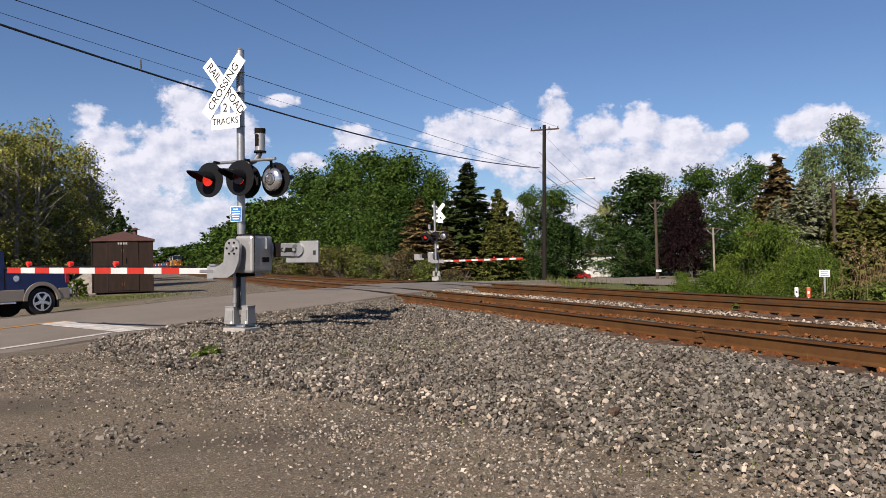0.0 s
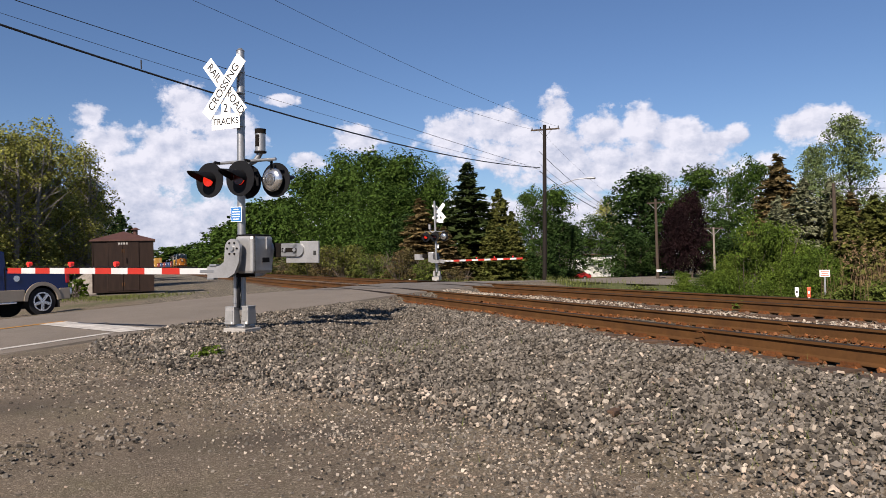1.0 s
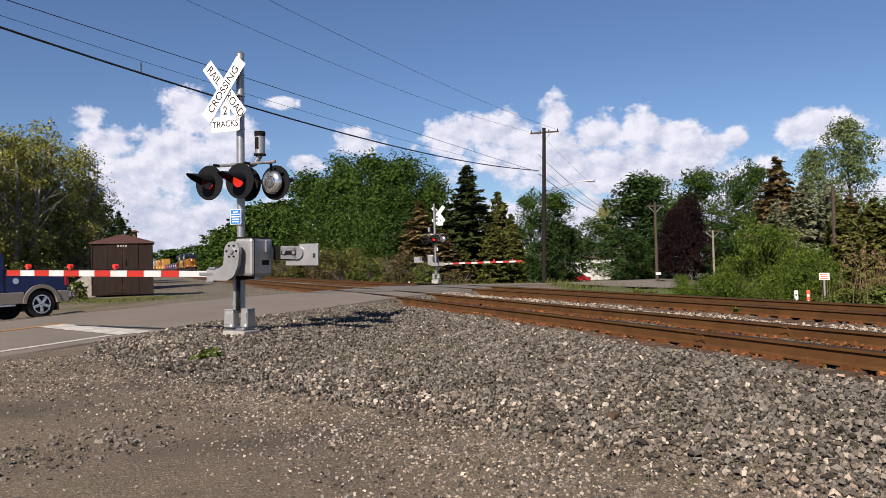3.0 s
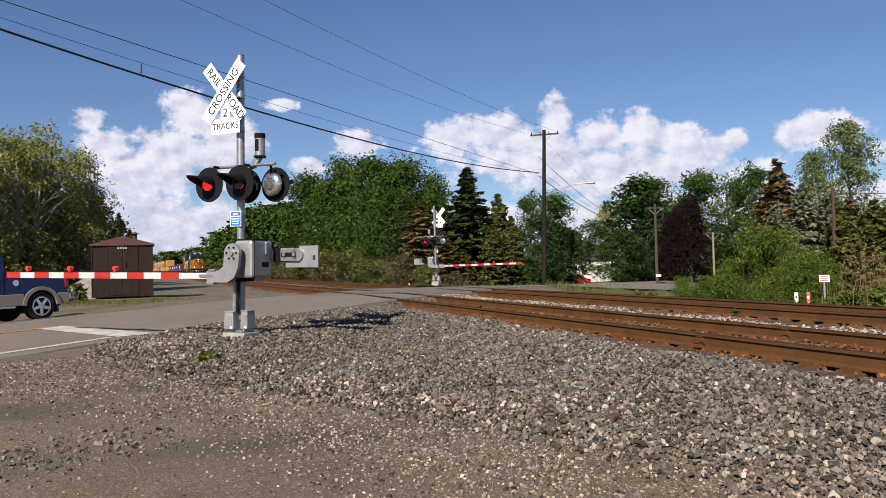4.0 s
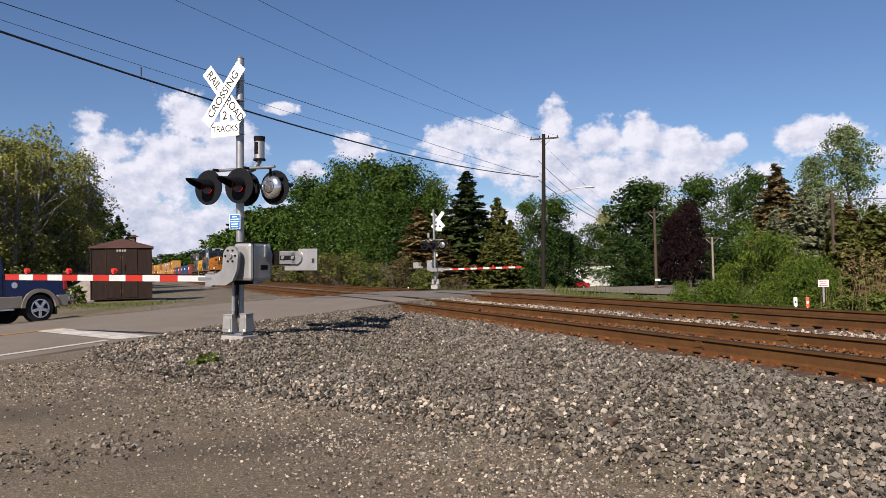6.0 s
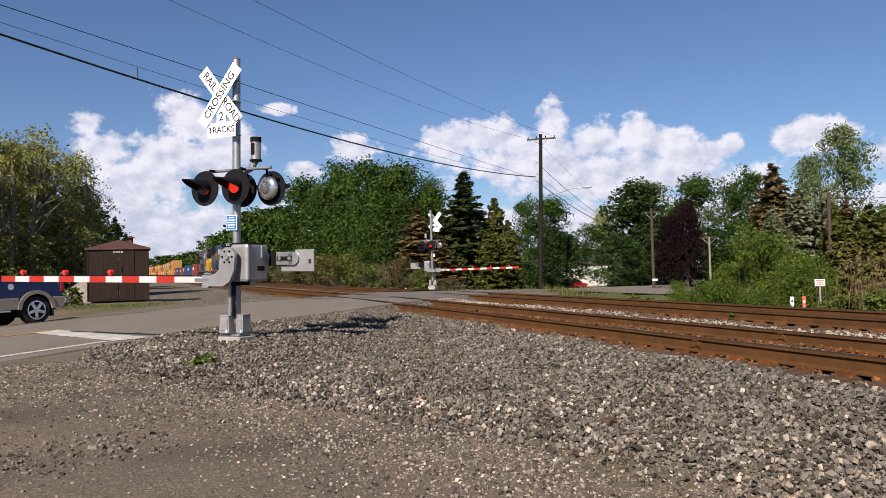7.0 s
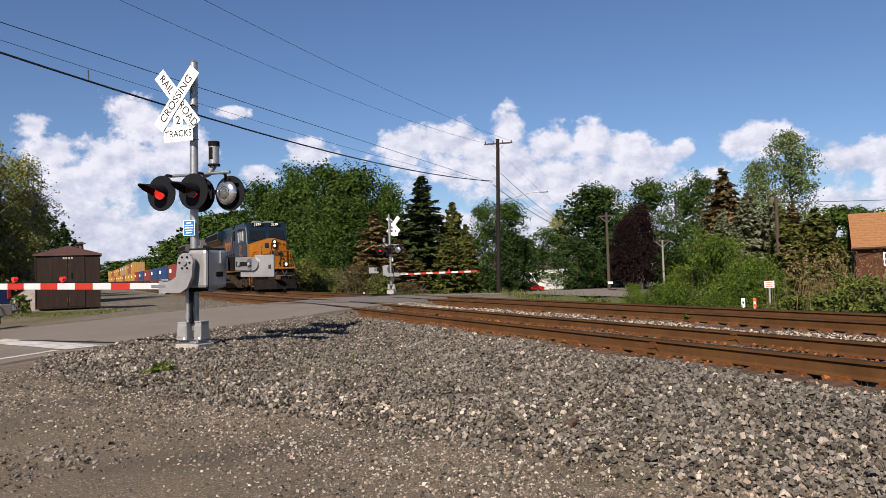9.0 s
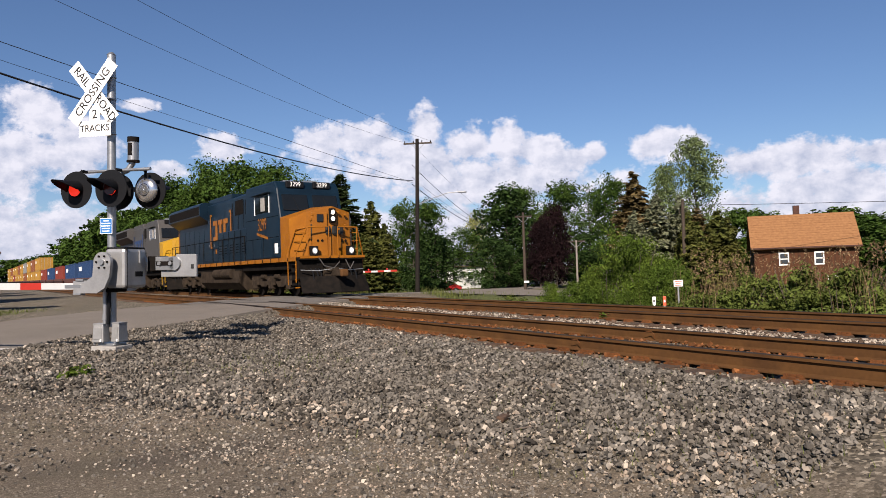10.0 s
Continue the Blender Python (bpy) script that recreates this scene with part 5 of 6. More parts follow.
def tufts(name, label, n, seed, place, h, material, width=0.012, lean=0.3, head=0.0):
    """Upright blades or stems, each a narrow tapering bent strip."""
    rng = np.random.default_rng(seed)
    x, y = place(rng, n)
    z = land(x, y) - 0.03
    hh = h * rng.uniform(0.55, 1.15, len(x))
    a, b = rng.uniform(0, 6.28, len(x)), rng.uniform(0, 6.28, len(x))
    ex, ey = np.cos(a) * width, np.sin(a) * width
    lx, ly = np.cos(b) * hh * lean * rng.uniform(0.2, 1, len(x)), np.sin(b) * hh * lean * rng.uniform(0.2, 1, len(x))
    P = lambda f, k: np.stack([x + lx * f * f + ex * k, y + ly * f * f + ey * k, z + hh * f], -1)
    v = np.stack([P(0, -1), P(0, 1), P(0.6, 0.7), P(1, 0.1 + head), P(1, -0.1 - head), P(0.6, -0.7)], 1).reshape(-1, 3)
    f = []
    for i in range(len(x)):
        f += [(6 * i, 6 * i + 1, 6 * i + 2, 6 * i + 5), (6 * i + 5, 6 * i + 2, 6 * i + 3, 6 * i + 4)]
    return tagged(raw(name, v.tolist(), f, material), label, "grass", kind="stuff")


def far_bank(rng, n):
    y = rng.uniform(2, 75, n) ** 1.0
    x = 15.6 + rng.gamma(1.6, 1.6, n) - drift(y)
    s, p = road_sp(x, y)
    k = ((p < 1.8) | (p > 10.0))
    return x[k], y[k]


def verge(rng, n):
    x, y = rng.uniform(20, 46, n), rng.uniform(46, 72, n)
    s, p = road_sp(x, y)
    return x[p > 10.2], y[p > 10.2]


tufts("tall_grass", "tall green grass beyond the tracks", 12000, 7, far_bank, 0.34, GRASS, 0.01)
tufts("verge_grass", "tall grass below the utility pole", 9000, 9, verge, 0.3, GRASS, 0.02)
tufts("lot_weeds", "sparse grass blades in the gravel", 500, 8, lambda r, n: (r.normal(4.4, 0.9, n), r.normal(4.9, 1.8, n)), 0.12, GRASS, 0.004, 0.6)
tufts("ballast_weeds", "thin green weeds among the ballast stones", 420, 14, lambda r, n: (r.normal(3.1, 0.8, n), r.normal(10.6, 0.7, n)), 0.15, GRASS, 0.004, 0.6)
tufts("hut_grass", "short dry grass in front of the hut", 2600, 12, lambda r, n: (r.normal(-2.2, 1.3, n), r.normal(33.0, 0.8, n)), 0.14, GRASS, 0.01, 0.6)
REEDS = [(17.8, 14.7), (19.4, 14.4), (19.2, 13.0), (18.9, 11.6), (18.4, 10.5), (17.7, 9.6), (19.6, 9.5), (18.6, 8.4), (19.9, 16.0)]
tufts("reeds", "dry tan reed stems among the shrubs", 1500, 10, lambda r, n: tuple(np.array(REEDS)[r.integers(0, len(REEDS), n)].T + r.normal(0, 0.6, (2, n))), 1.75, REED, 0.006, 0.2, 0.0)


def plumes():
    rng = np.random.default_rng(13)
    k = 260
    c = np.array(REEDS)[rng.integers(0, len(REEDS), k)] + rng.normal(0, 0.6, (k, 2))
    top = land(c[:, 0], c[:, 1]) + rng.uniform(1.5, 2.3, k)
    t = rng.uniform(-1, 1, (k, 14))
    bend = rng.uniform(-0.12, 0.12, (k, 2))
    pts = np.stack([c[:, None, 0] + bend[:, None, 0] * t + rng.normal(0, 0.016, (k, 14)), c[:, None, 1] + bend[:, None, 1] * t + rng.normal(0, 0.016, (k, 14)), top[:, None] + t * 0.13], -1).reshape(-1, 3)
    v, f = foliage(pts, np.tile([0.3, -0.3, 0.1], (len(pts), 1)), 0.035, rng, 0.35, 0.5)
    tagged(raw("reed_plumes", v.tolist(), f, REED), "feathery brown reed plumes on dry stems", "reeds", kind="stuff")


plumes()


# ---- houses, signs and small things beyond the tracks ----
def make_house(name, m, L, W, eave, ridge, wall, roof, label, wins, chimney=True, rl="shingle roof"):
    """A gabled house: length along local x, front wall at -y."""
    h = thing(name, m, label, "house")
    bm = prism(B(), [(-W / 2, -0.3), (W / 2, -0.3), (W / 2, eave), (0, ridge - 0.12), (-W / 2, eave)], "x", -L / 2, L / 2)
    b = part("wall", bm, wall, h)
    for k in range(int(L / 0.3)):
        part("board", bx((-L / 2 + 0.15 + k * 0.3, -W / 2 - 0.008, eave / 2 - 0.05), (0.02, 0.016, eave)), wall, b)
    sl = math.atan2(ridge - eave, W / 2)
    for sy in (-1, 1):
        ln = (W / 2 + 0.35) / math.cos(sl)
        mm = Matrix.Translation((0, sy * (W / 4 + 0.15), (eave + ridge) / 2 - 0.1)) @ Matrix.Rotation(-sy * sl, 4, "X")
        r = part("roof", bx((0, 0, 0), (L + 0.5, ln, 0.1), 0.01, mm), roof, h, rl)
        if sy < 0:
            for q in range(14):
                part("shingle_course", bx((0, -ln / 2 + (q + 0.5) * ln / 14, 0.055), (L + 0.5, ln / 14 - 0.012, 0.014), 0.0, mm), roof, r)
    if chimney:
        part("chimney", bx((-0.2, 0.2, ridge + 0.25), (0.45, 0.45, 1.1), 0.02), CHIM, h, "brown brick chimney")
    for x, z, w, hh in wins:
        f = part("window", bx((x, -W / 2 - 0.02, z), (w, 0.06, hh), 0.008), WHITE, h, "white framed sash window")
        for k in (-1, 1):
            part("pane", bx((x, -W / 2 - 0.055, z + k * hh * 0.22), (w * 0.74, 0.012, hh * 0.36)), PANE, f)
    part("gutter", bx((0, -W / 2 - 0.4, eave - 0.16), (L + 0.5, 0.1, 0.12), 0.01), CHIM, h)
    return h


PANE = mat("window_glass", (0.034, 0.0408, 0.0476), 0.08, 0, 0.1, 3, spec=0.7)
CHIM = mat("brown_brick", (0.0679, 0.0305, 0.0218), 0.9, 0, 0.3, 6, None, 0.3, 30)
BROWNWALL = mat("brown_board_siding", (0.072, 0.028, 0.011), 0.8, 0, 0.3, 2, (0.048, 0.02, 0.01), 0.3, 20, stretch=(4, 4, 0.5), spec=0.2)
TANROOF = mat("tan_shingles", (0.24, 0.12, 0.052), 0.9, 0, 0.16, 5, (0.19, 0.092, 0.04), 0.4, 25, spec=0.15)
WHITEWALL = mat("white_clapboard", (0.489, 0.489, 0.476), 0.7, 0, 0.1, 3)
GREYROOF = mat("grey_shingles", (0.0815, 0.0815, 0.085), 0.9, 0, 0.2, 4)
make_house("brown_house", pose(54.2, 36.3, -1.5, 0, 0, -50), 7.2, 5.6, 4.05, 6.5, BROWNWALL, TANROOF, "brown board-sided house with a tan shingle roof",
           [(-1.5, 3.05, 0.72, 1.0), (0.95, 3.05, 0.68, 1.0), (1.8, 1.35, 0.7, 0.7)], True, "tan shingle roof slope")
make_house("white_house", pose(58.1, 94.5, -1.6, 0, 0, -30), 7.0, 6.0, 3.6, 5.6, WHITEWALL, GREYROOF, "white clapboard house half hidden by trees",
           [(-2.2, 2.1, 0.9, 1.3), (-0.9, 2.1, 0.9, 1.3), (1.4, 2.1, 1.0, 1.3)], False, "grey shingle roof slope")
t = thing("shed", pose(46.8, 40.3, -1.4, 0, 0, -35), "low weathered brown shed beside the house", "shed")
part("wall", bx((0, 0, 1.0), (3.0, 2.4, 2.0), 0.02), BROWNWALL, t)
part("roof", bx((0, 0, 2.05), (3.3, 2.8, 0.12), 0.02), GREYROOF, t)


def make_red_car():
    RC = mat("red_car_paint", (0.272, 0.0136, 0.0136), 0.3, 0.2, 0.1, 2)
    x, y = 47.6, 81.3
    c = thing("red_car", pose(x, y, ground_at(x, y) - 0.05, 0, 0, 152), "red car parked in the grass by the white house", "car")
    b = part("body", prism(B(), [(-2.1, 0.35), (-2.15, 0.8), (-1.6, 0.95), (-1.0, 1.38), (0.5, 1.4), (1.1, 0.98), (2.0, 0.85), (2.15, 0.4)], "y", -0.85, 0.85), RC, c)
    bv = b.modifiers.new("round", "BEVEL")
    bv.width, bv.segments, bv.limit_method = 0.08, 3, "ANGLE"
    for sy in (-1, 1):
        part("side_window", prism(B(), [(-1.2, 0.98), (-0.9, 1.3), (0.4, 1.32), (0.85, 0.98)], "y", sy * 0.845, sy * 0.86), PANE, b)
        for xx in (-1.35, 1.35):
            w = part("wheel", cy((xx, sy * 0.7, 0.32), (xx, sy * 0.88, 0.32), 0.32, None, 22), BLACK, c)
            part("rim", cy((xx, sy * 0.87, 0.32), (xx, sy * 0.89, 0.32), 0.19, None, 16), GALV, w)


make_red_car()
ORANGE = mat("orange_marker", (0.51, 0.0886, 0.034), 0.5, 0, 0.1, 6)
s = thing("warning_sign", pose(17.74, 16.16, ground_at(17.74, 16.16), 0, 0, -42), "small white notice sign with orange print on a steel post", "sign")
part("post", bx((0, 0, 0.7), (0.05, 0.04, 1.5), 0.004), GALV, s, "grey steel post")
f = part("sign_face", bx((0, -0.035, 1.36), (0.27, 0.012, 0.2), 0.003), WHITE, s)
for k, w in enumerate((0.21, 0.17, 0.22)):
    part("print_bar", bx((0, -0.043, 1.42 - k * 0.06), (w, 0.004, 0.022)), ORANGE, f)
for dx, mm, hh, nm, lab in ((0.0, ORANGE, 0.3, "utility_marker", "orange utility marker post in the weeds"), (-0.32, WHITE, 0.26, "utility_marker", "white utility marker post in the weeds")):
    x, y = 17.45 + dx * 0.75, 16.47 - dx * 0.65
    u = thing(nm, pose(x, y, ground_at(x, y), 0, 0, -45), lab, "marker post")
    part("post", cy((0, 0, 0), (0, 0, 0.72), 0.025, None, 10), WHITE, u)
    part("cap", bx((0, 0, 0.8), (0.1, 0.05, hh), 0.01), mm, u)
    part("panel", bx((0, -0.03, 0.8), (0.05, 0.008, 0.07)), (WHITE, LETTER)[dx < 0], u)
x, y = 14.9, 47.6
u = thing("marker_post", pose(x - float(drift(y)) + 1.5, y, ground_at(x + 1, y)), "white marker post with an orange band beside the track", "marker post")
part("post", cy((0, 0, 0), (0, 0, 0.75), 0.05, None, 12), WHITE, u)
part("band", cy((0, 0, 0.25), (0, 0, 0.33), 0.054, None, 12), ORANGE, u)
x, y = 57.5, 84.5
u = thing("blue_barrel", pose(x, y, ground_at(x, y)), "blue plastic bin by the far road", "bin")
part("body", cy((0, 0, 0), (0, 0, 1.1), 0.28, 0.32, 16), BLUE_SIGN, u)
part("lid", cy((0, 0, 1.1), (0, 0, 1.18), 0.34, 0.3, 16), BLUE_SIGN, u)


def gravel_pile():
    x0, y0 = -3.2, 38.2
    rng = np.random.default_rng(3)
    v, f = [], []
    n, k = 28, 9
    for j in range(k):
        for i in range(n):
            a, r = i * 6.2832 / n, j / (k - 1)
            w = 1 + 0.12 * math.sin(3 * a) + rng.uniform(-0.05, 0.05)
            v.append((x0 + 2.1 * r * w * math.cos(a), y0 + 1.5 * r * w * math.sin(a), ground_at(x0, y0) + 1.5 * (1 - r) ** 1.1 - 0.05 + rng.uniform(-0.02, 0.02)))
    for j in range(k - 1):
        for i in range(n):
            f.append((j * n + i, j * n + (i + 1) % n, (j + 1) * n + (i + 1) % n, (j + 1) * n + i))
    tagged(raw("gravel_pile", v, f, PILE), "heap of pale gravel beside the hut", "gravel", kind="stuff")


PILE = mat("heaped_gravel", (0.204, 0.183, 0.157), 0.95, 0, 0.3, 6, (0.136, 0.122, 0.108), 0.8, 30)
gravel_pile()


def fallen_twigs():
    """Bare branches reaching in at the eastern edge."""
    rng = random.Random(4)
    b = thing("bare_branch", pose(25.0, 11.2, 0.6), "bare thin leafless branches reaching over the reeds", "branch")
    bm = B()

    def grow(p, d, l, r, k):
        q = p + d * l
        cyl(bm, p, q, r, r * 0.7, 5)
        if k:
            for _ in range(3):
                nd = (d + Vector((rng.uniform(-0.5, 0.5), rng.uniform(-0.5, 0.5), rng.uniform(-0.45, 0.4)))).normalized()
                grow(p + d * l * rng.uniform(0.5, 1.0), nd, l * rng.uniform(0.55, 0.8), r * 0.6, k - 1)
    cyl(bm, (1.0, -1.6, -1.2), (0.9, -1.5, 4.0), 0.09, 0.05, 8)
    for z in (1.2, 2.3, 3.4):
        grow(Vector((0.95, -1.55, z)), Vector((-0.55, 0.7, 0.3)).normalized(), 1.4, 0.028, 4)
    part("branchwork", bm, TWIG, b)


fallen_twigs()


# ---- the train ----
NAVY = mat("dark_blue_loco_paint", (0.0034, 0.0129, 0.0244), 0.4, 0.0, 0.25, 1.2, (0.00204, 0.00815, 0.0163), spec=0.25)
GOLD = mat("orange_yellow_loco_paint", (0.261, 0.0932, 0.00474), 0.45, 0.0, 0.18, 1.5, (0.213, 0.0727, 0.00474), spec=0.25)
GREY_LOCO = mat("dusty_grey_loco_paint", (0.0578, 0.0544, 0.0509), 0.6, 0.05, 0.25, 1.2, (0.0509, 0.0476, 0.0448))
YELLOW_LOCO = mat("yellow_loco_paint", (0.408, 0.224, 0.0101), 0.5, 0.05, 0.12, 1.5)
GRIME = mat("brown_grimy_running_gear", (0.042, 0.031, 0.022), 0.9, 0.0, 0.35, 3, (0.02, 0.015, 0.011), 0.3, 20, spec=0.08)
CABGLASS = mat("cab_window_glass", (0.008, 0.01, 0.012), 0.06, 0, 0.1, 3, spec=0.3)
MARK_BLUE = mat("faded_blue_mark", (0.0204, 0.0476, 0.136), 0.6, 0, 0.2, 4)


def mark(root, x, y, z, w, h, material, parent):
    """The maker's mark, as three plain shapes between brackets on the side."""
    for k in range(3):
        yy = y + (k - 1) * 0.62 * w
        for sz in (-1, 1):
            part("mark_shape", bx((x, yy, z + sz * 0.36 * h), (0.012, 0.5 * w, 0.22 * h)), material, parent)
        part("mark_shape", bx((x, yy + (0.14 - 0.14 * k) * w, z), (0.012, 0.24 * w, 0.56 * h)), material, parent)
    for sy in (-1, 1):
        part("mark_bracket", bx((x, y + sy * 1.2 * w, z), (0.012, 0.1 * w, 1.55 * h)), material, parent)
        for sz in (-1, 1):
            part("mark_bracket", bx((x, y + sy * 1.13 * w, z + sz * 0.75 * h), (0.012, 0.2 * w, 0.1 * h)), material, parent)
    for yy in (-0.55, -0.9, 0.55):
        part("mark_dot", bx((x, y + yy * w, z - 0.95 * h), (0.012, 0.14 * w, 0.2 * h)), material, parent)


def bogie(root, yc):
    for k in (-2.1, 0, 2.1):
        w = part("wheelset", cy((-0.8, yc + k, 0.52), (0.8, yc + k, 0.52), 0.09, None, 10), DARKSTEEL, root)
        for sx in (-1, 1):
            part("wheel", cy((sx * 0.69, yc + k, 0.53), (sx * 0.82, yc + k, 0.53), 0.53, None, 28), DARKSTEEL, w)
            part("axle_box", bx((sx * 1.08, yc + k, 0.52), (0.24, 0.42, 0.42), 0.04), GRIME, w)
            part("spring", cy((sx * 1.1, yc + k - 0.32, 0.5), (sx * 1.1, yc + k - 0.32, 0.82), 0.09, None, 10), GRIME, w)
            part("spring", cy((sx * 1.1, yc + k + 0.32, 0.5), (sx * 1.1, yc + k + 0.32, 0.82), 0.09, None, 10), GRIME, w)
    for sx in (-1, 1):
        pts = [(yc - 2.75, 0.72), (yc - 2.6, 0.98), (yc + 2.6, 0.98), (yc + 2.75, 0.72), (yc + 1.75, 0.62), (yc + 1.4, 0.42), (yc + 0.75, 0.42), (yc + 0.4, 0.66), (yc - 0.4, 0.66), (yc - 0.75, 0.42), (yc - 1.4, 0.42), (yc - 1.75, 0.62)]
        part("side_frame", prism(B(), pts, "x", sx * 1.02 - 0.07, sx * 1.02 + 0.07), GRIME, root, "grimy cast bogie side frame")
        part("brake_cylinder", cy((sx * 1.12, yc - 1.1, 0.86), (sx * 1.12, yc - 0.6, 0.86), 0.12, None, 12), GRIME, root)
        part("brake_cylinder", cy((sx * 1.12, yc + 0.6, 0.86), (sx * 1.12, yc + 1.1, 0.86), 0.12, None, 12), GRIME, root)


def locomotive(label, body_m, nose_m, stripe_m, mark_m, number):
    r = thing("locomotive", Matrix(), label, "locomotive", "the locomotives")
    W = 1.5
    # frame and walkway
    part("frame", bx((0, 11.3, 1.32), (2.7, 20.4, 0.34), 0.02), DARKSTEEL, r)
    part("walkway", bx((0, 11.3, 1.56), (2 * W + 0.04, 20.6, 0.14), 0.01), DARKSTEEL, r)
    for sx in (-1, 1):
        part("sill_stripe", bx((sx * (W + 0.025), 11.3, 1.56), (0.02, 20.6, 0.17)), stripe_m, r, "bright sill stripe along the walkway")
        for k in range(20):
            part("stripe_bracket", bx((sx * (W + 0.04), 1.8 + k, 1.56), (0.015, 0.06, 0.15)), DARKSTEEL, r)
    # low nose: faceted in plan, its top edge rising to the middle
    bm = B()
    plan = [(-1.46, 2.9, 3.14), (-1.42, 1.8, 3.02), (-0.98, 1.08, 3.22), (0.08, 0.86, 3.42), (0.98, 1.08, 3.22), (1.42, 1.8, 3.02), (1.46, 2.9, 3.14)]
    a = [bm.verts.new((x, y, 1.63)) for x, y, z in plan]
    b = [bm.verts.new((x, y + 0.08, z)) for x, y, z in plan]
    mid = bm.verts.new((0, 2.9, 3.5))
    for i in range(6):
        bm.faces.new((a[i], a[i + 1], b[i + 1], b[i]))
        bm.faces.new((b[i], b[i + 1], mid))
    bm.faces.new(a[::-1])
    n = part("nose", bm, nose_m, r, "bright low nose with front door")
    tilt = Matrix.Translation((-0.45, 0.97, 0)) @ Matrix.Rotation(-0.204, 4, "Z")
    d = part("nose_door", bx((-0.02, -0.015, 2.42), (0.66, 0.05, 1.56), 0.015, tilt), nose_m, n)
    part("door_window", bx((0.02, -0.03, 2.98), (0.3, 0.06, 0.3), 0.05, tilt), CABGLASS, d)
    for zz in (1.85, 2.3, 2.95):
        part("hinge", bx((-0.38, -0.04, zz), (0.08, 0.05, 0.1), 0.01, tilt), nose_m, d)
    hb = part("headlight_box", bx((0.07, 0.86, 3.08), (0.28, 0.14, 0.5), 0.03), DARKSTEEL, n)
    for zz in (2.96, 3.19):
        part("headlight", cy((0.07, 0.79, zz), (0.07, 0.77, zz), 0.085, None, 20), HEAD_LAMP, hb, "lit white headlight")
    for k in range(3):
        part("mark_shape", bx((-0.14 + 0.3 * k, 0.855 + (0.02 if k == 1 else 0.05 * (k == 2)), 2.56), (0.22, 0.06, 0.3), 0.05), LETTER, n)
    part("mark_bracket", bx((-0.36, -0.045, 2.5), (0.05, 0.012, 0.55), 0.0, tilt), LETTER, n)
    for x in (-0.2, -0.02):
        part("nose_bolt", cy(tilt @ Vector((x + 0.1, -0.03, 2.2)), tilt @ Vector((x + 0.1, -0.06, 2.2)), 0.05, None, 10), DARKSTEEL, n)
    for x in (0.55, 0.7):
        part("nose_bolt", cy((x, 0.98, 2.2), (x, 0.95, 2.2), 0.05, None, 10), DARKSTEEL, n)
    for x, y, zz in ((0.36, 0.9, 3.2), (0.7, 0.98, 3.12), (0.36, 0.9, 2.6), (0.7, 0.98, 2.75), (0.36, 0.9, 1.95), (-0.75, 1.02, 3.1)):
        part("lifting_lug", bx((x, y, zz), (0.1, 0.09, 0.06), 0.015), nose_m, n)
    for x, y in ((-1.2, 1.44), (1.2, 1.44)):
        for zz in (1.9, 2.2, 2.5):
            part("grab_iron", tube(B(), [(x - 0.14, y + 0.16, zz), (x - 0.06, y - 0.06, zz), (x + 0.14, y - 0.34, zz)], 0.017), nose_m, n)
    # cab
    bm = B()
    prof = [(2.75, 3.1), (3.12, 4.22), (3.4, 4.5), (6.9, 4.52), (7.15, 4.4), (7.15, 1.63), (2.75, 1.63)]
    prism(bm, prof, "x", -1.48, 1.48)
    c = part("cab", bm, body_m, r, "wide safety cab")
    bv = c.modifiers.new("round", "BEVEL")
    bv.width, bv.segments, bv.limit_method = 0.07, 2, "ANGLE"
    sl = math.atan2(0.4, 1.08)
    for sx in (-1, 1):
        mm = Matrix.Translation((sx * 0.7, 2.93, 3.68)) @ Matrix.Rotation(-sl, 4, "X")
        part("windscreen", bx((0, -0.02, 0), (1.16, 0.03, 0.62), 0.02, mm), CABGLASS, c, "dark windscreen pane")
        part("wiper", cyl(B(), mm @ Vector((0.1, -0.05, -0.3)), mm @ Vector((-0.08, -0.05, 0.2)), 0.012, None, 6), BLACK, c)
        nb = part("number_board", bx((sx * 0.62, 3.14, 4.36), (0.8, 0.16, 0.24), 0.02), BLACK, c, "black number board with white digits")
        if number:
            words("digits", number, 0.24, pose(sx * 0.62, 3.056, 4.36, 90, 0, 0), WHITE, nb, wide=1.05)
        part("side_window", bx((sx * 1.475, 4.9, 3.72), (0.03, 1.8, 0.64), 0.01), CABGLASS, c)
        part("window_frame", bx((sx * 1.49, 5.82, 3.72), (0.03, 0.07, 0.7), 0.006), WHITE, c)
        part("window_frame", bx((sx * 1.49, 3.98, 3.72), (0.03, 0.07, 0.7), 0.006), WHITE, c)
        part("arm_rest", bx((sx * 1.5, 4.75, 3.74), (0.03, 0.5, 0.56), 0.02), CONCRETE, c)
        part("sun_shade", bx((sx * 1.56, 4.9, 4.12), (0.22, 2.2, 0.03), 0.006), body_m, c)
        if number:
            words("digits", number, 0.66, pose(sx * 1.492, 4.9, 2.95, 90, 0, -90 if sx < 0 else 90), mark_m, c, wide=0.86)
            for q, (y0, z0) in enumerate(((5.3, 2.6), (4.9, 2.54), (4.5, 2.48))):
                part("bolt_mark", bx((0, 0, 0), (0.012, 0.62, 0.09), 0.0, Matrix.Translation((sx * 1.49, y0, z0)) @ Matrix.Rotation(0.18, 4, "X")), mark_m, c)
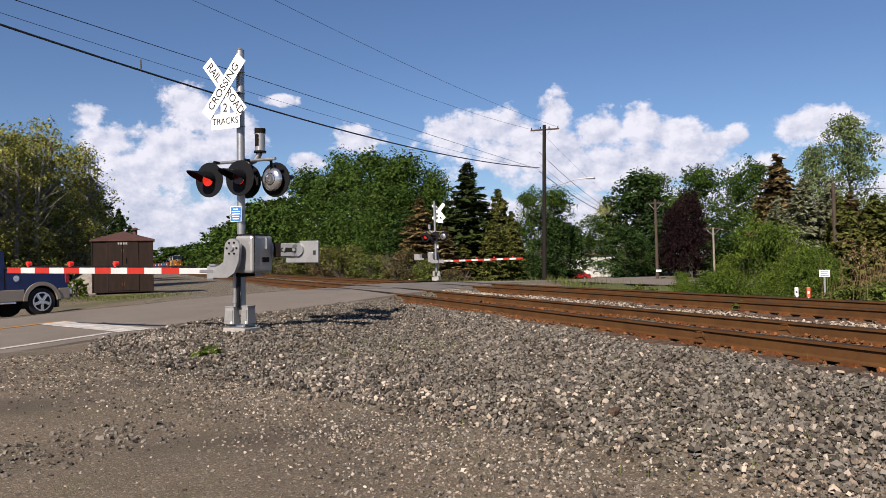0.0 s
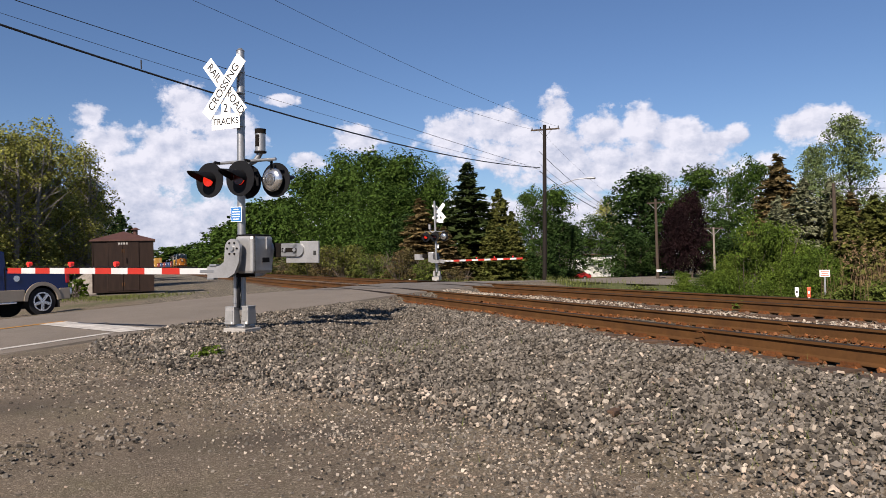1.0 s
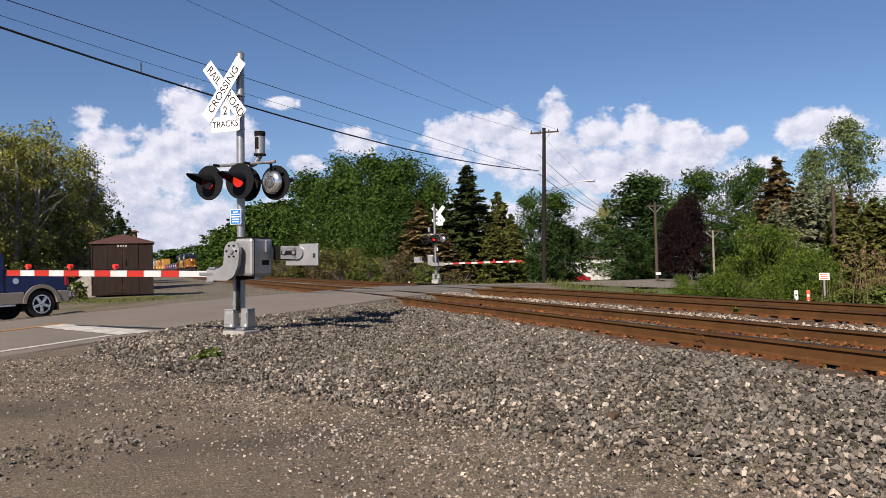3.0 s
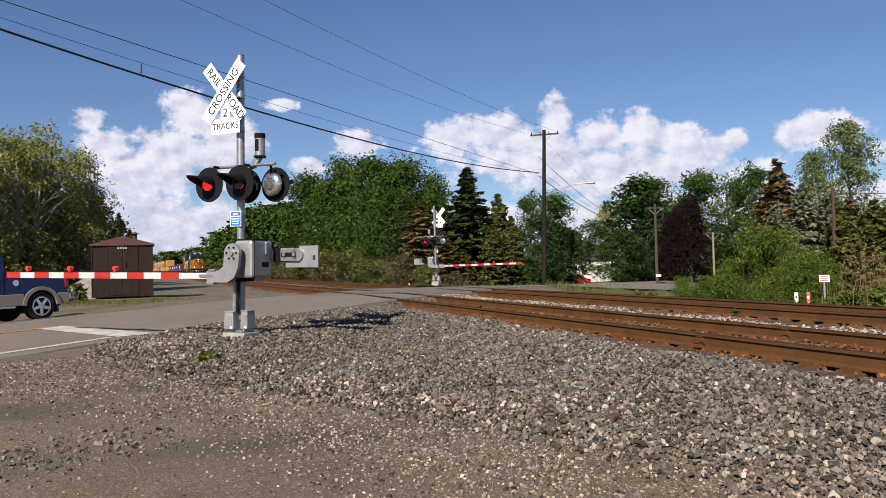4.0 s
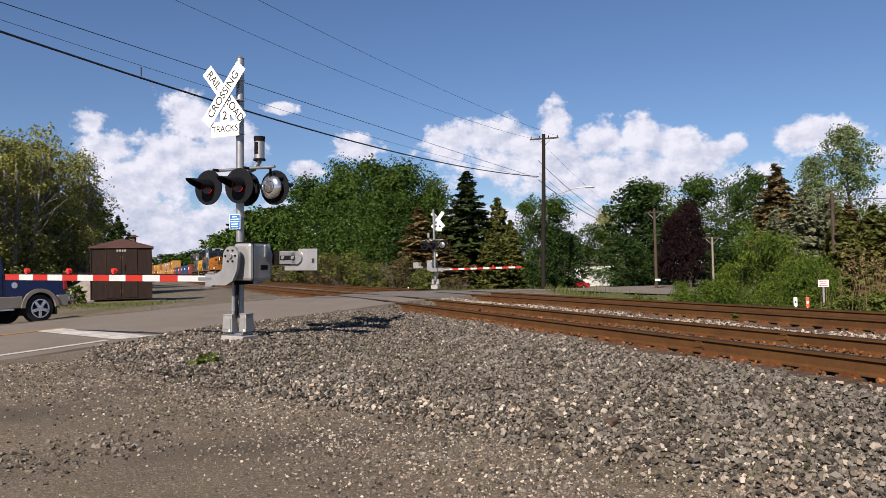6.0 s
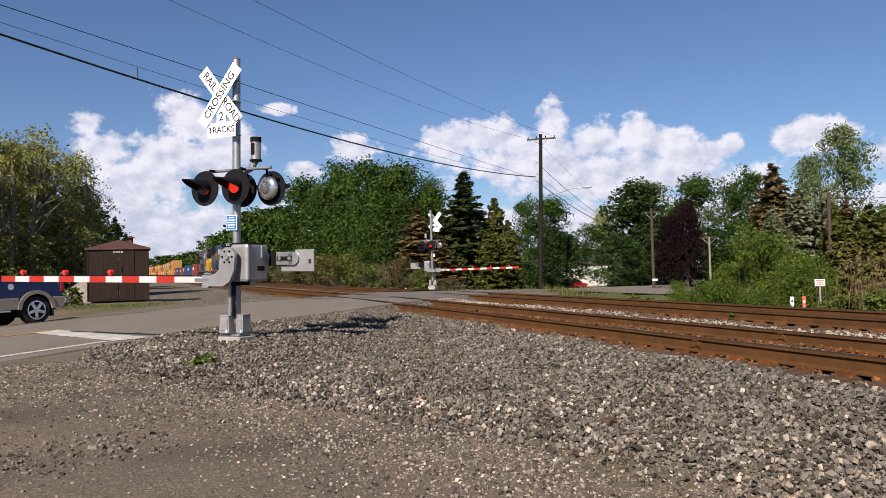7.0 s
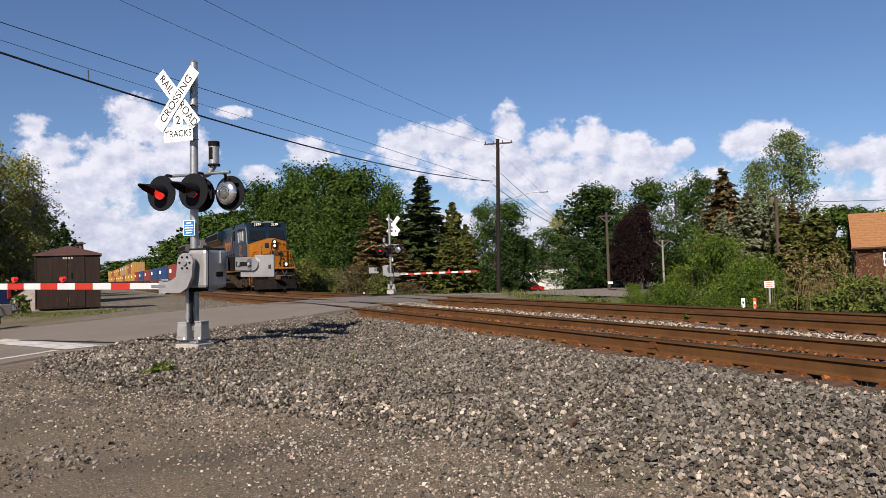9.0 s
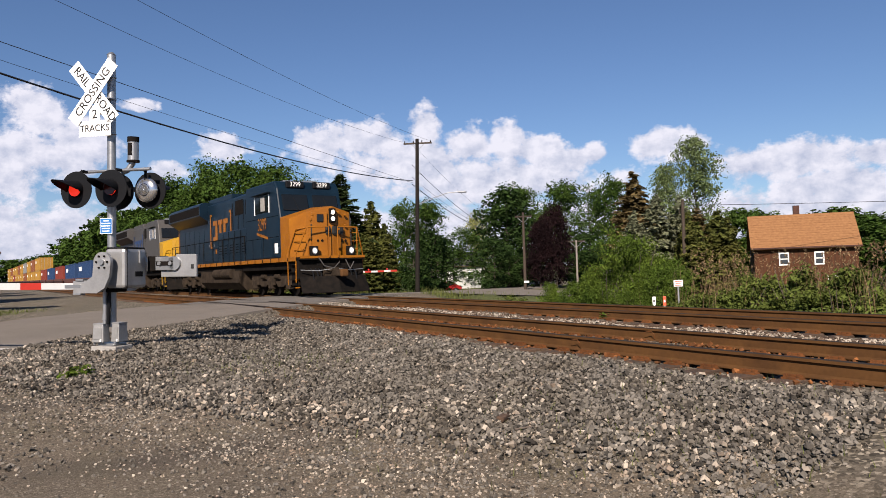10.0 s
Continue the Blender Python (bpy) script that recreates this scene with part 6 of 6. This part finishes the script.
            for y0 in (4.2, 5.6):
                dr = part("cabinet_door", bx((sx * 1.486, y0, 2.05), (0.02, 1.1, 0.7), 0.008), body_m, c)
                part("seam", bx((sx * 1.488, y0 + 0.57, 2.05), (0.016, 0.03, 0.74)), DARKSTEEL, dr)
            for zz in (3.2, 2.44):
                part("cab_seam", bx((sx * 1.483, 5.0, zz), (0.012, 4.2, 0.02)), DARKSTEEL, c)
        part("data_panel", bx((sx * 1.49, 3.2, 2.02), (0.012, 0.36, 0.36)), WHITE, c)
    for k, (x, y) in enumerate(((0.5, 4.4), (-0.4, 4.6), (0.0, 5.3))):
        part("roof_box", bx((x, y, 4.58), (0.6, 0.7, 0.1), 0.02), GALV, c)
    part("horn", tube(B(), [(0.3, 5.6, 4.66), (0.3, 6.0, 4.68)], 0.06), DARKSTEEL, c)
    # wide low cabinets behind the cab, then the long hood over them, then the radiator
    h1 = part("equipment_cabinet", bx((0, 9.4, 2.3), (2.9, 4.6, 1.36), 0.04), body_m, r)
    for sx in (-1, 1):
        for k in range(5):
            lv = part("louvre_panel", bx((sx * 1.458, 7.6 + k * 0.92, 2.2), (0.02, 0.5, 0.5), 0.004), body_m, h1)
            for q in range(4):
                part("slat", bx((sx * 1.47, 7.6 + k * 0.92, 2.04 + q * 0.11), (0.02, 0.4, 0.03)), DARKSTEEL, lv)
            part("door_seam", bx((sx * 1.456, 7.14 + k * 0.92, 2.3), (0.012, 0.03, 1.3)), DARKSTEEL, h1)
    h2 = part("engine_hood", bx((0, 10.9, 3.03), (2.24, 7.6, 2.8), 0.06), body_m, r, "long narrow engine hood")
    part("exhaust_box", bx((0, 12.6, 4.54), (2.1, 4.0, 0.26), 0.04), body_m, h2)
    part("roof_vent", bx((0, 9.6, 4.46), (1.5, 2.4, 0.16), 0.03), body_m, h2)
    for sx in (-1, 1):
        part("grille", bx((sx * 1.128, 9.2, 3.95), (0.02, 1.2, 0.62), 0.005), DARKSTEEL, h2, "dark air intake grille")
        part("grille", bx((sx * 1.128, 7.8, 3.9), (0.02, 0.8, 0.6), 0.005), DARKSTEEL, h2, "dark air intake grille")
        for k in range(4):
            part("hood_door", bx((sx * 1.125, 11.4 + k * 0.9, 2.5), (0.02, 0.82, 1.5), 0.01), body_m, h2)
            part("latch", bx((sx * 1.14, 11.7 + k * 0.9, 2.5), (0.02, 0.05, 0.12)), GALV, h2)
        for k in range(3):
            part("door_seam", bx((sx * 1.126, 8.5 + k * 0.85, 3.6), (0.012, 0.03, 1.2)), DARKSTEEL, h2)
        mark(r, sx * 1.145, 12.3, 3.15, 1.5, 1.0, mark_m, h2)
    rad = part("radiator_hood", bx((0, 18.2, 2.7), (1.9, 7.2, 2.2), 0.05), body_m, r)
    part("radiator_wing", prism(B(), [(-1.55, 3.95), (-1.55, 4.45), (-1.35, 4.58), (1.35, 4.58), (1.55, 4.45), (1.55, 3.95), (0.95, 3.6), (-0.95, 3.6)], "y", 14.75, 21.9), body_m, rad, "overhanging winged radiator")
    for sx in (-1, 1):
        part("radiator_screen", bx((sx * 1.556, 18.3, 4.2), (0.012, 6.8, 0.4)), DARKSTEEL, rad)
        for k in range(6):
            part("hood_door", bx((sx * 0.955, 15.5 + k * 1.05, 2.6), (0.02, 0.95, 1.6), 0.01), body_m, rad)
    part("rear_end", bx((0, 21.75, 2.75), (1.9, 0.5, 2.2), 0.05), stripe_m, r)
    # fuel tank and air reservoirs
    ft = part("fuel_tank", prism(B(), [(-1.5, 1.2), (-1.5, 0.62), (-1.15, 0.25), (1.15, 0.25), (1.5, 0.62), (1.5, 1.2)], "y", 8.2, 14.9), GRIME, r, "grimy fuel tank")
    for sx in (-1, 1):
        for k in (0, 1):
            part("air_reservoir", cy((sx * 1.45, 9.3 + k * 1.5, 1.06), (sx * 1.45, 10.7 + k * 1.5, 1.06), 0.24, None, 18), GRIME, ft, "grey cylindrical air reservoir")
    bogie(r, 4.9)
    bogie(r, 17.9)
    # front end: pilot, plough, steps, coupler, hoses, rails
    part("pilot", bx((0, 1.0, 1.15), (2.9, 0.16, 0.85), 0.02), DARKSTEEL, r)
    part("deck", bx((0, 1.2, 1.56), (2.9, 0.95, 0.1), 0.01), DARKSTEEL, r)
    part("deck_stripe", bx((0, 0.72, 1.62), (2.9, 0.03, 0.1)), nose_m, r)
    bm = B()
    v = [bm.verts.new(q) for q in ((-1.45, 0.8, 0.82), (0, 0.35, 0.82), (1.45, 0.8, 0.82), (1.5, 0.45, 0.16), (0, 0.0, 0.16), (-1.5, 0.45, 0.16))]
    bm.faces.new((v[0], v[1], v[4], v[5]))
    bm.faces.new((v[1], v[2], v[3], v[4]))
    pl = part("plough", bm, DARKSTEEL, r, "grey steel plough blade")
    so = pl.modifiers.new("thick", "SOLIDIFY")
    so.thickness = 0.04
    cp = part("coupler", bx((0, 0.35, 0.95), (0.26, 1.0, 0.26), 0.04), GRIME, r)
    part("knuckle", bx((0.05, -0.12, 0.95), (0.34, 0.26, 0.3), 0.06), RUST, cp)
    for k, x in enumerate((-0.95, -0.75, -0.6, 0.55, 0.75, 0.95)):
        part("brake_hose", tube(B(), [(x, 0.85, 1.15), (x, 0.6, 0.95), (x + 0.02, 0.52, 0.5)], 0.03), BLACK, r)
    part("cable", tube(B(), [(-0.7, 0.6, 1.6), (-0.5, 0.5, 1.25), (-0.1, 0.45, 1.15), (0.2, 0.55, 1.4)], 0.022), GREY_LOCO, r)
    part("cable", tube(B(), [(0.5, 0.6, 1.5), (0.65, 0.5, 1.1), (0.85, 0.55, 1.4)], 0.022), GREY_LOCO, r)
    part("coupler_pocket", bx((0, 0.8, 0.95), (0.8, 0.2, 0.5), 0.03), GRIME, r)
    part("drawbar_plate", bx((0, 0.66, 1.3), (1.5, 0.06, 0.1), 0.01), DARKSTEEL, r)
    for sx in (-1, 1):
        dl = part("ditch_light", bx((sx * 0.82, 0.78, 1.84), (0.34, 0.2, 0.34), 0.03), DARKSTEEL, r)
        part("lamp_glass", cy((sx * 0.82, 0.68, 1.85), (sx * 0.82, 0.66, 1.85), 0.09, None, 18), HEAD_LAMP, dl, "lit ditch lamp")
        part("lamp_ring", cy((sx * 0.82, 0.69, 1.85), (sx * 0.82, 0.672, 1.85), 0.12, None, 18), GALV, dl)
        st = part("step_well", bx((sx * 1.3, 1.45, 1.0), (0.2, 0.7, 1.05), 0.02), DARKSTEEL, r)
        for zz in (0.4, 0.72, 1.04, 1.34):
            part("step", bx((sx * 1.42, 1.42, zz), (0.2, 0.6, 0.035)), DARKSTEEL, st)
            part("step_edge", bx((sx * 1.42, 1.1, zz), (0.2, 0.02, 0.05)), nose_m, st)
        hr = part("handrail", tube(B(), [(sx * 1.5, 1.05, 0.6), (sx * 1.5, 1.02, 1.75), (sx * 1.12, 0.72, 2.66), (sx * 0.2, 0.66, 2.68)], 0.024), nose_m, r, "bright tubular handrail")
        part("stanchion", tube(B(), [(sx * 1.52, 1.85, 0.5), (sx * 1.52, 1.85, 1.8), (sx * 1.3, 1.5, 2.62), (sx * 1.0, 1.16, 2.66)], 0.022), nose_m, hr)
        part("stanchion", cy((sx * 0.2, 0.66, 1.6), (sx * 0.2, 0.66, 2.68), 0.022, None, 8), nose_m, hr)
        part("stanchion", cy((sx * 1.1, 0.72, 1.6), (sx * 1.1, 0.72, 2.66), 0.022, None, 8), nose_m, hr)
        part("cut_lever", tube(B(), [(sx * 1.4, 0.8, 1.1), (sx * 0.7, 0.62, 1.06), (sx * 0.15, 0.5, 1.12)], 0.018), GALV, r)
        sr = part("side_railing", tube(B(), [(sx * 1.5, 7.2, 2.65), (sx * 1.5, 21.5, 2.65)], 0.018), DARKSTEEL, r)
        for k in range(9):
            part("stanchion", cy((sx * 1.5, 7.3 + k * 1.75, 1.6), (sx * 1.5, 7.3 + k * 1.75, 2.65), 0.018, None, 6), DARKSTEEL, sr)
    return r


def well_car(material):
    c = thing("well_car", Matrix(), "dark steel container well car", "rail wagon", "the well cars")
    for sx in (-1, 1):
        part("side_sill", bx((sx * 1.33, 7.5, 0.85), (0.12, 12.6, 0.75), 0.02), material, c)
    part("floor", bx((0, 7.5, 0.5), (2.5, 12.4, 0.08)), DARKSTEEL, c)
    for y in (0.7, 14.3):
        part("end_platform", bx((0, y, 1.05), (2.5, 1.6, 0.3), 0.03), material, c)
        for k in (-0.85, 0.85):
            w = part("wheelset", cy((-0.8, y + k, 0.45), (0.8, y + k, 0.45), 0.08, None, 8), DARKSTEEL, c)
            for sx in (-1, 1):
                part("wheel", cy((sx * 0.68, y + k, 0.45), (sx * 0.8, y + k, 0.45), 0.45, None, 20), DARKSTEEL, w)
        for sx in (-1, 1):
            part("side_frame", bx((sx * 0.95, y, 0.55), (0.12, 2.2, 0.22), 0.03), GRIME, c)
    return c


def container(material, colour, h=2.6):
    c = thing("shipping_container", Matrix(), colour + " corrugated shipping container on a well car", "container", "the containers")
    b = part("body", bx((0, 6.1, h / 2), (2.36, 12.1, h - 0.06)), material, c)
    verts, faces = [], []
    for sx in (-1, 1):
        pts = []
        n = 42
        for k in range(n):
            y = 0.1 + k * 12.0 / n
            for f, d in ((0, 0), (0.35, 0.035), (0.5, 0.035), (0.85, 0)):
                pts.append((sx * (1.185 + d), y + f * 12.0 / n))
        base = len(verts)
        for x, y in pts:
            verts += [(x, y, 0.12), (x, y, h - 0.12)]
        for k in range(len(pts) - 1):
            faces.append((base + 2 * k, base + 2 * k + 2, base + 2 * k + 3, base + 2 * k + 1))
    raw("corrugated_side", verts, faces, material, b)
    for sx in (-1, 1):
        for y in (0.08, 12.12):
            part("corner_post", bx((sx * 1.17, y, h / 2), (0.14, 0.16, h), 0.01), material, c)
        for z in (0.06, h - 0.06):
            part("side_rail", bx((sx * 1.19, 6.1, z), (0.1, 12.1, 0.12), 0.01), material, c)
    part("end_panel", bx((0, 0.03, h / 2), (2.2, 0.05, h - 0.2), 0.01), material, c)
    for x in (-0.8, -0.3, 0.3, 0.8):
        part("locking_bar", cy((x, 0.0, 0.15), (x, 0.0, h - 0.15), 0.025, None, 8), GALV, c)
    part("mark_panel", bx((-1.23, 9.8, h * 0.68), (0.012, 2.6, 0.5)), WHITE, c)
    return c


def rail_pose(y, z=0.0):
    """On the far track with the vehicle's front at y."""
    a = 11.405 - float(drift(y))
    b = 11.405 - float(drift(y + 15))
    return pose(a, y, RT + z, 0, 0, math.degrees(math.atan2(a - b, 15.0)))


def train_front(t):
    return 27.65 + 23.4 * (10 - t)


TIMES = [k * 0.5 for k in range(21)]


def taller(root, k):
    """Stretch a vehicle's superstructure to its full loading-gauge height."""
    for o in root.children_recursive:
        if o.type == "MESH":
            for v in o.data.vertices:
                if v.co.z > 1.7:
                    v.co.z = 1.7 + (v.co.z - 1.7) * k


def ride(ob, behind, z=0.0):
    walk(ob, [(t, rail_pose(train_front(t) + behind, z)) for t in TIMES])


lead_loco = locomotive("dark blue and orange freight locomotive with lit headlights", NAVY, GOLD, GOLD, GOLD, "3299")
second_loco = locomotive("dusty grey freight locomotive with a yellow nose", GREY_LOCO, YELLOW_LOCO, GREY_LOCO, MARK_BLUE, "")
taller(lead_loco, 1.18)
taller(second_loco, 1.18)
CONT = {"yellow": mat("yellow_container_paint", (0.34, 0.183, 0.0272), 0.6, 0.1, 0.2, 1.0, (0.286, 0.15, 0.0238)),
        "red": mat("red_container_paint", (0.19, 0.0305, 0.017), 0.6, 0.1, 0.25, 1.0), "rust": mat("rust_red_container_paint", (0.204, 0.0679, 0.0238), 0.6, 0.1, 0.25, 1.0),
        "blue": mat("blue_container_paint", (0.0136, 0.0408, 0.115), 0.6, 0.1, 0.2, 1.0), "grey": mat("grey_container_paint", (0.204, 0.204, 0.197), 0.6, 0.1, 0.2, 1.0)}
first = {k: container(m, k) for k, m in CONT.items()}
used = set()
car0 = well_car(mat("well_car_steel", (0.1, 0.035, 0.022), 0.7, 0.2, 0.3, 2))
LOADS = [("red",), ("blue",), ("blue",), ("red",), ("blue",), ("red", "rust")[:1], ("yellow", "yellow"), ("yellow", "rust"), ("yellow", "yellow"), ("rust", "grey"),
         ("yellow", "yellow"), ("yellow", "rust"), ("yellow", "yellow"), ("red", "yellow"), ("yellow", "rust"), ("yellow", "yellow")]
rolling = [(lead_loco, 0.0, 0.0), (second_loco, 22.9, 0.0)]
for k, load in enumerate(LOADS):
    back = 46.2 + 15.6 * k
    rolling.append((car0 if k == 0 else copy_thing(car0, Matrix()), back, 0.0))
    z = 0.56
    for colour in load:
        rolling.append((first[colour] if colour not in used else copy_thing(first[colour], Matrix()), back + 1.45, z))
        used.add(colour)
        z += 2.62

make_stones()


def litter():
    """Stray wood, and the loose bonding wires on the rails."""
    w = thing("wood_chunk", pose(3.75, 5.75, ground_at(3.75, 5.75) + 0.035, 8, 0, 35), "dark splintered chunk of tie wood on the ballast", "wood")
    part("block", bx((0, 0, 0), (0.2, 0.075, 0.05), 0.012), TIE, w)
    part("splinter", bx((0.12, 0.02, 0.015), (0.1, 0.03, 0.02), 0.004), TIE, w)
    for x, y, a, l in ((3.72, 5.3, -25, 0.26), (0.6, 9.2, 15, 0.12)):
        s = thing("stick", pose(x, y, ground_at(x, y) + 0.03, 0, 0, a), "pale dry broken stick lying on the gravel", "stick")
        part("twig", tube(B(), [(-l / 2, 0, 0), (0, 0.015, 0.01), (l / 2, -0.01, 0)], 0.009, 6), TWIG, s)
    for x, y in ((TRACK_A - 0.755 - 0.06, 7.75), (TRACK_A + 0.755 - 0.06, 7.85)):
        part("bond_wire", tube(B(), [(x, y - 0.06, RT - 0.15), (x - 0.03, y - 0.08, RT - 0.08), (x - 0.03, y - 0.03, RT - 0.035), (x - 0.04, y + 0.05, RT - 0.045), (x - 0.03, y + 0.1, RT - 0.06)], 0.005, 6), PLATE, track_a, "curled copper bonding wire")


litter()
rail_details(track_a, TRACK_A)
rail_details(track_b, TRACK_B)
flangeways()

# the moments at which the lit lamp changes sides, and which one is lit
SWITCH = [0.33, 0.87, 1.53, 2.27, 2.87, 3.57, 4.2, 4.8, 5.07, 6.63, 7.37, 8.03, 8.7, 9.33, 9.9]
LIT = "LRLRLRLRL-RLRLRL"


def lamp_rows(loc, states, turn=0.0):
    """Rows that turn a lamp insert half round, glowing face to the front or to the back."""
    rows, now = [], 180.0 * (1 - states[0])
    rows.append((0.0, pose(*loc, 0, 0, now + turn)))
    for t, on in zip(SWITCH, states[1:]):
        want = 180.0 * (1 - on)
        if want == now:
            continue
        rows.append((t, pose(*loc, 0, 0, now + turn)))
        for k in (1, 2):
            rows.append((t + k / 30, pose(*loc, 0, 0, now + turn + (want - now) * k / 3)))
        rows.append((t + 0.1, pose(*loc, 0, 0, want + turn)))
        now = want
    rows.append((10.0, pose(*loc, 0, 0, now + turn)))
    return rows


def motions():
    for ob, back, z in rolling:
        ride(ob, back, z)
    left, right = [int(c == "L") for c in LIT], [int(c == "R") for c in LIT]
    for lamps in (near_lamps, far_lamps):
        for ob, st, x, y, turn in ((lamps[0], left, -0.45, -0.285, 0), (lamps[1], right, 0.2, -0.285, 0), (lamps[2], left, 0.52, 0.285, 180), (lamps[3], right, -0.08, 0.285, 180)):
            walk(ob, lamp_rows((x, y, 2.56), st, turn))


motions()
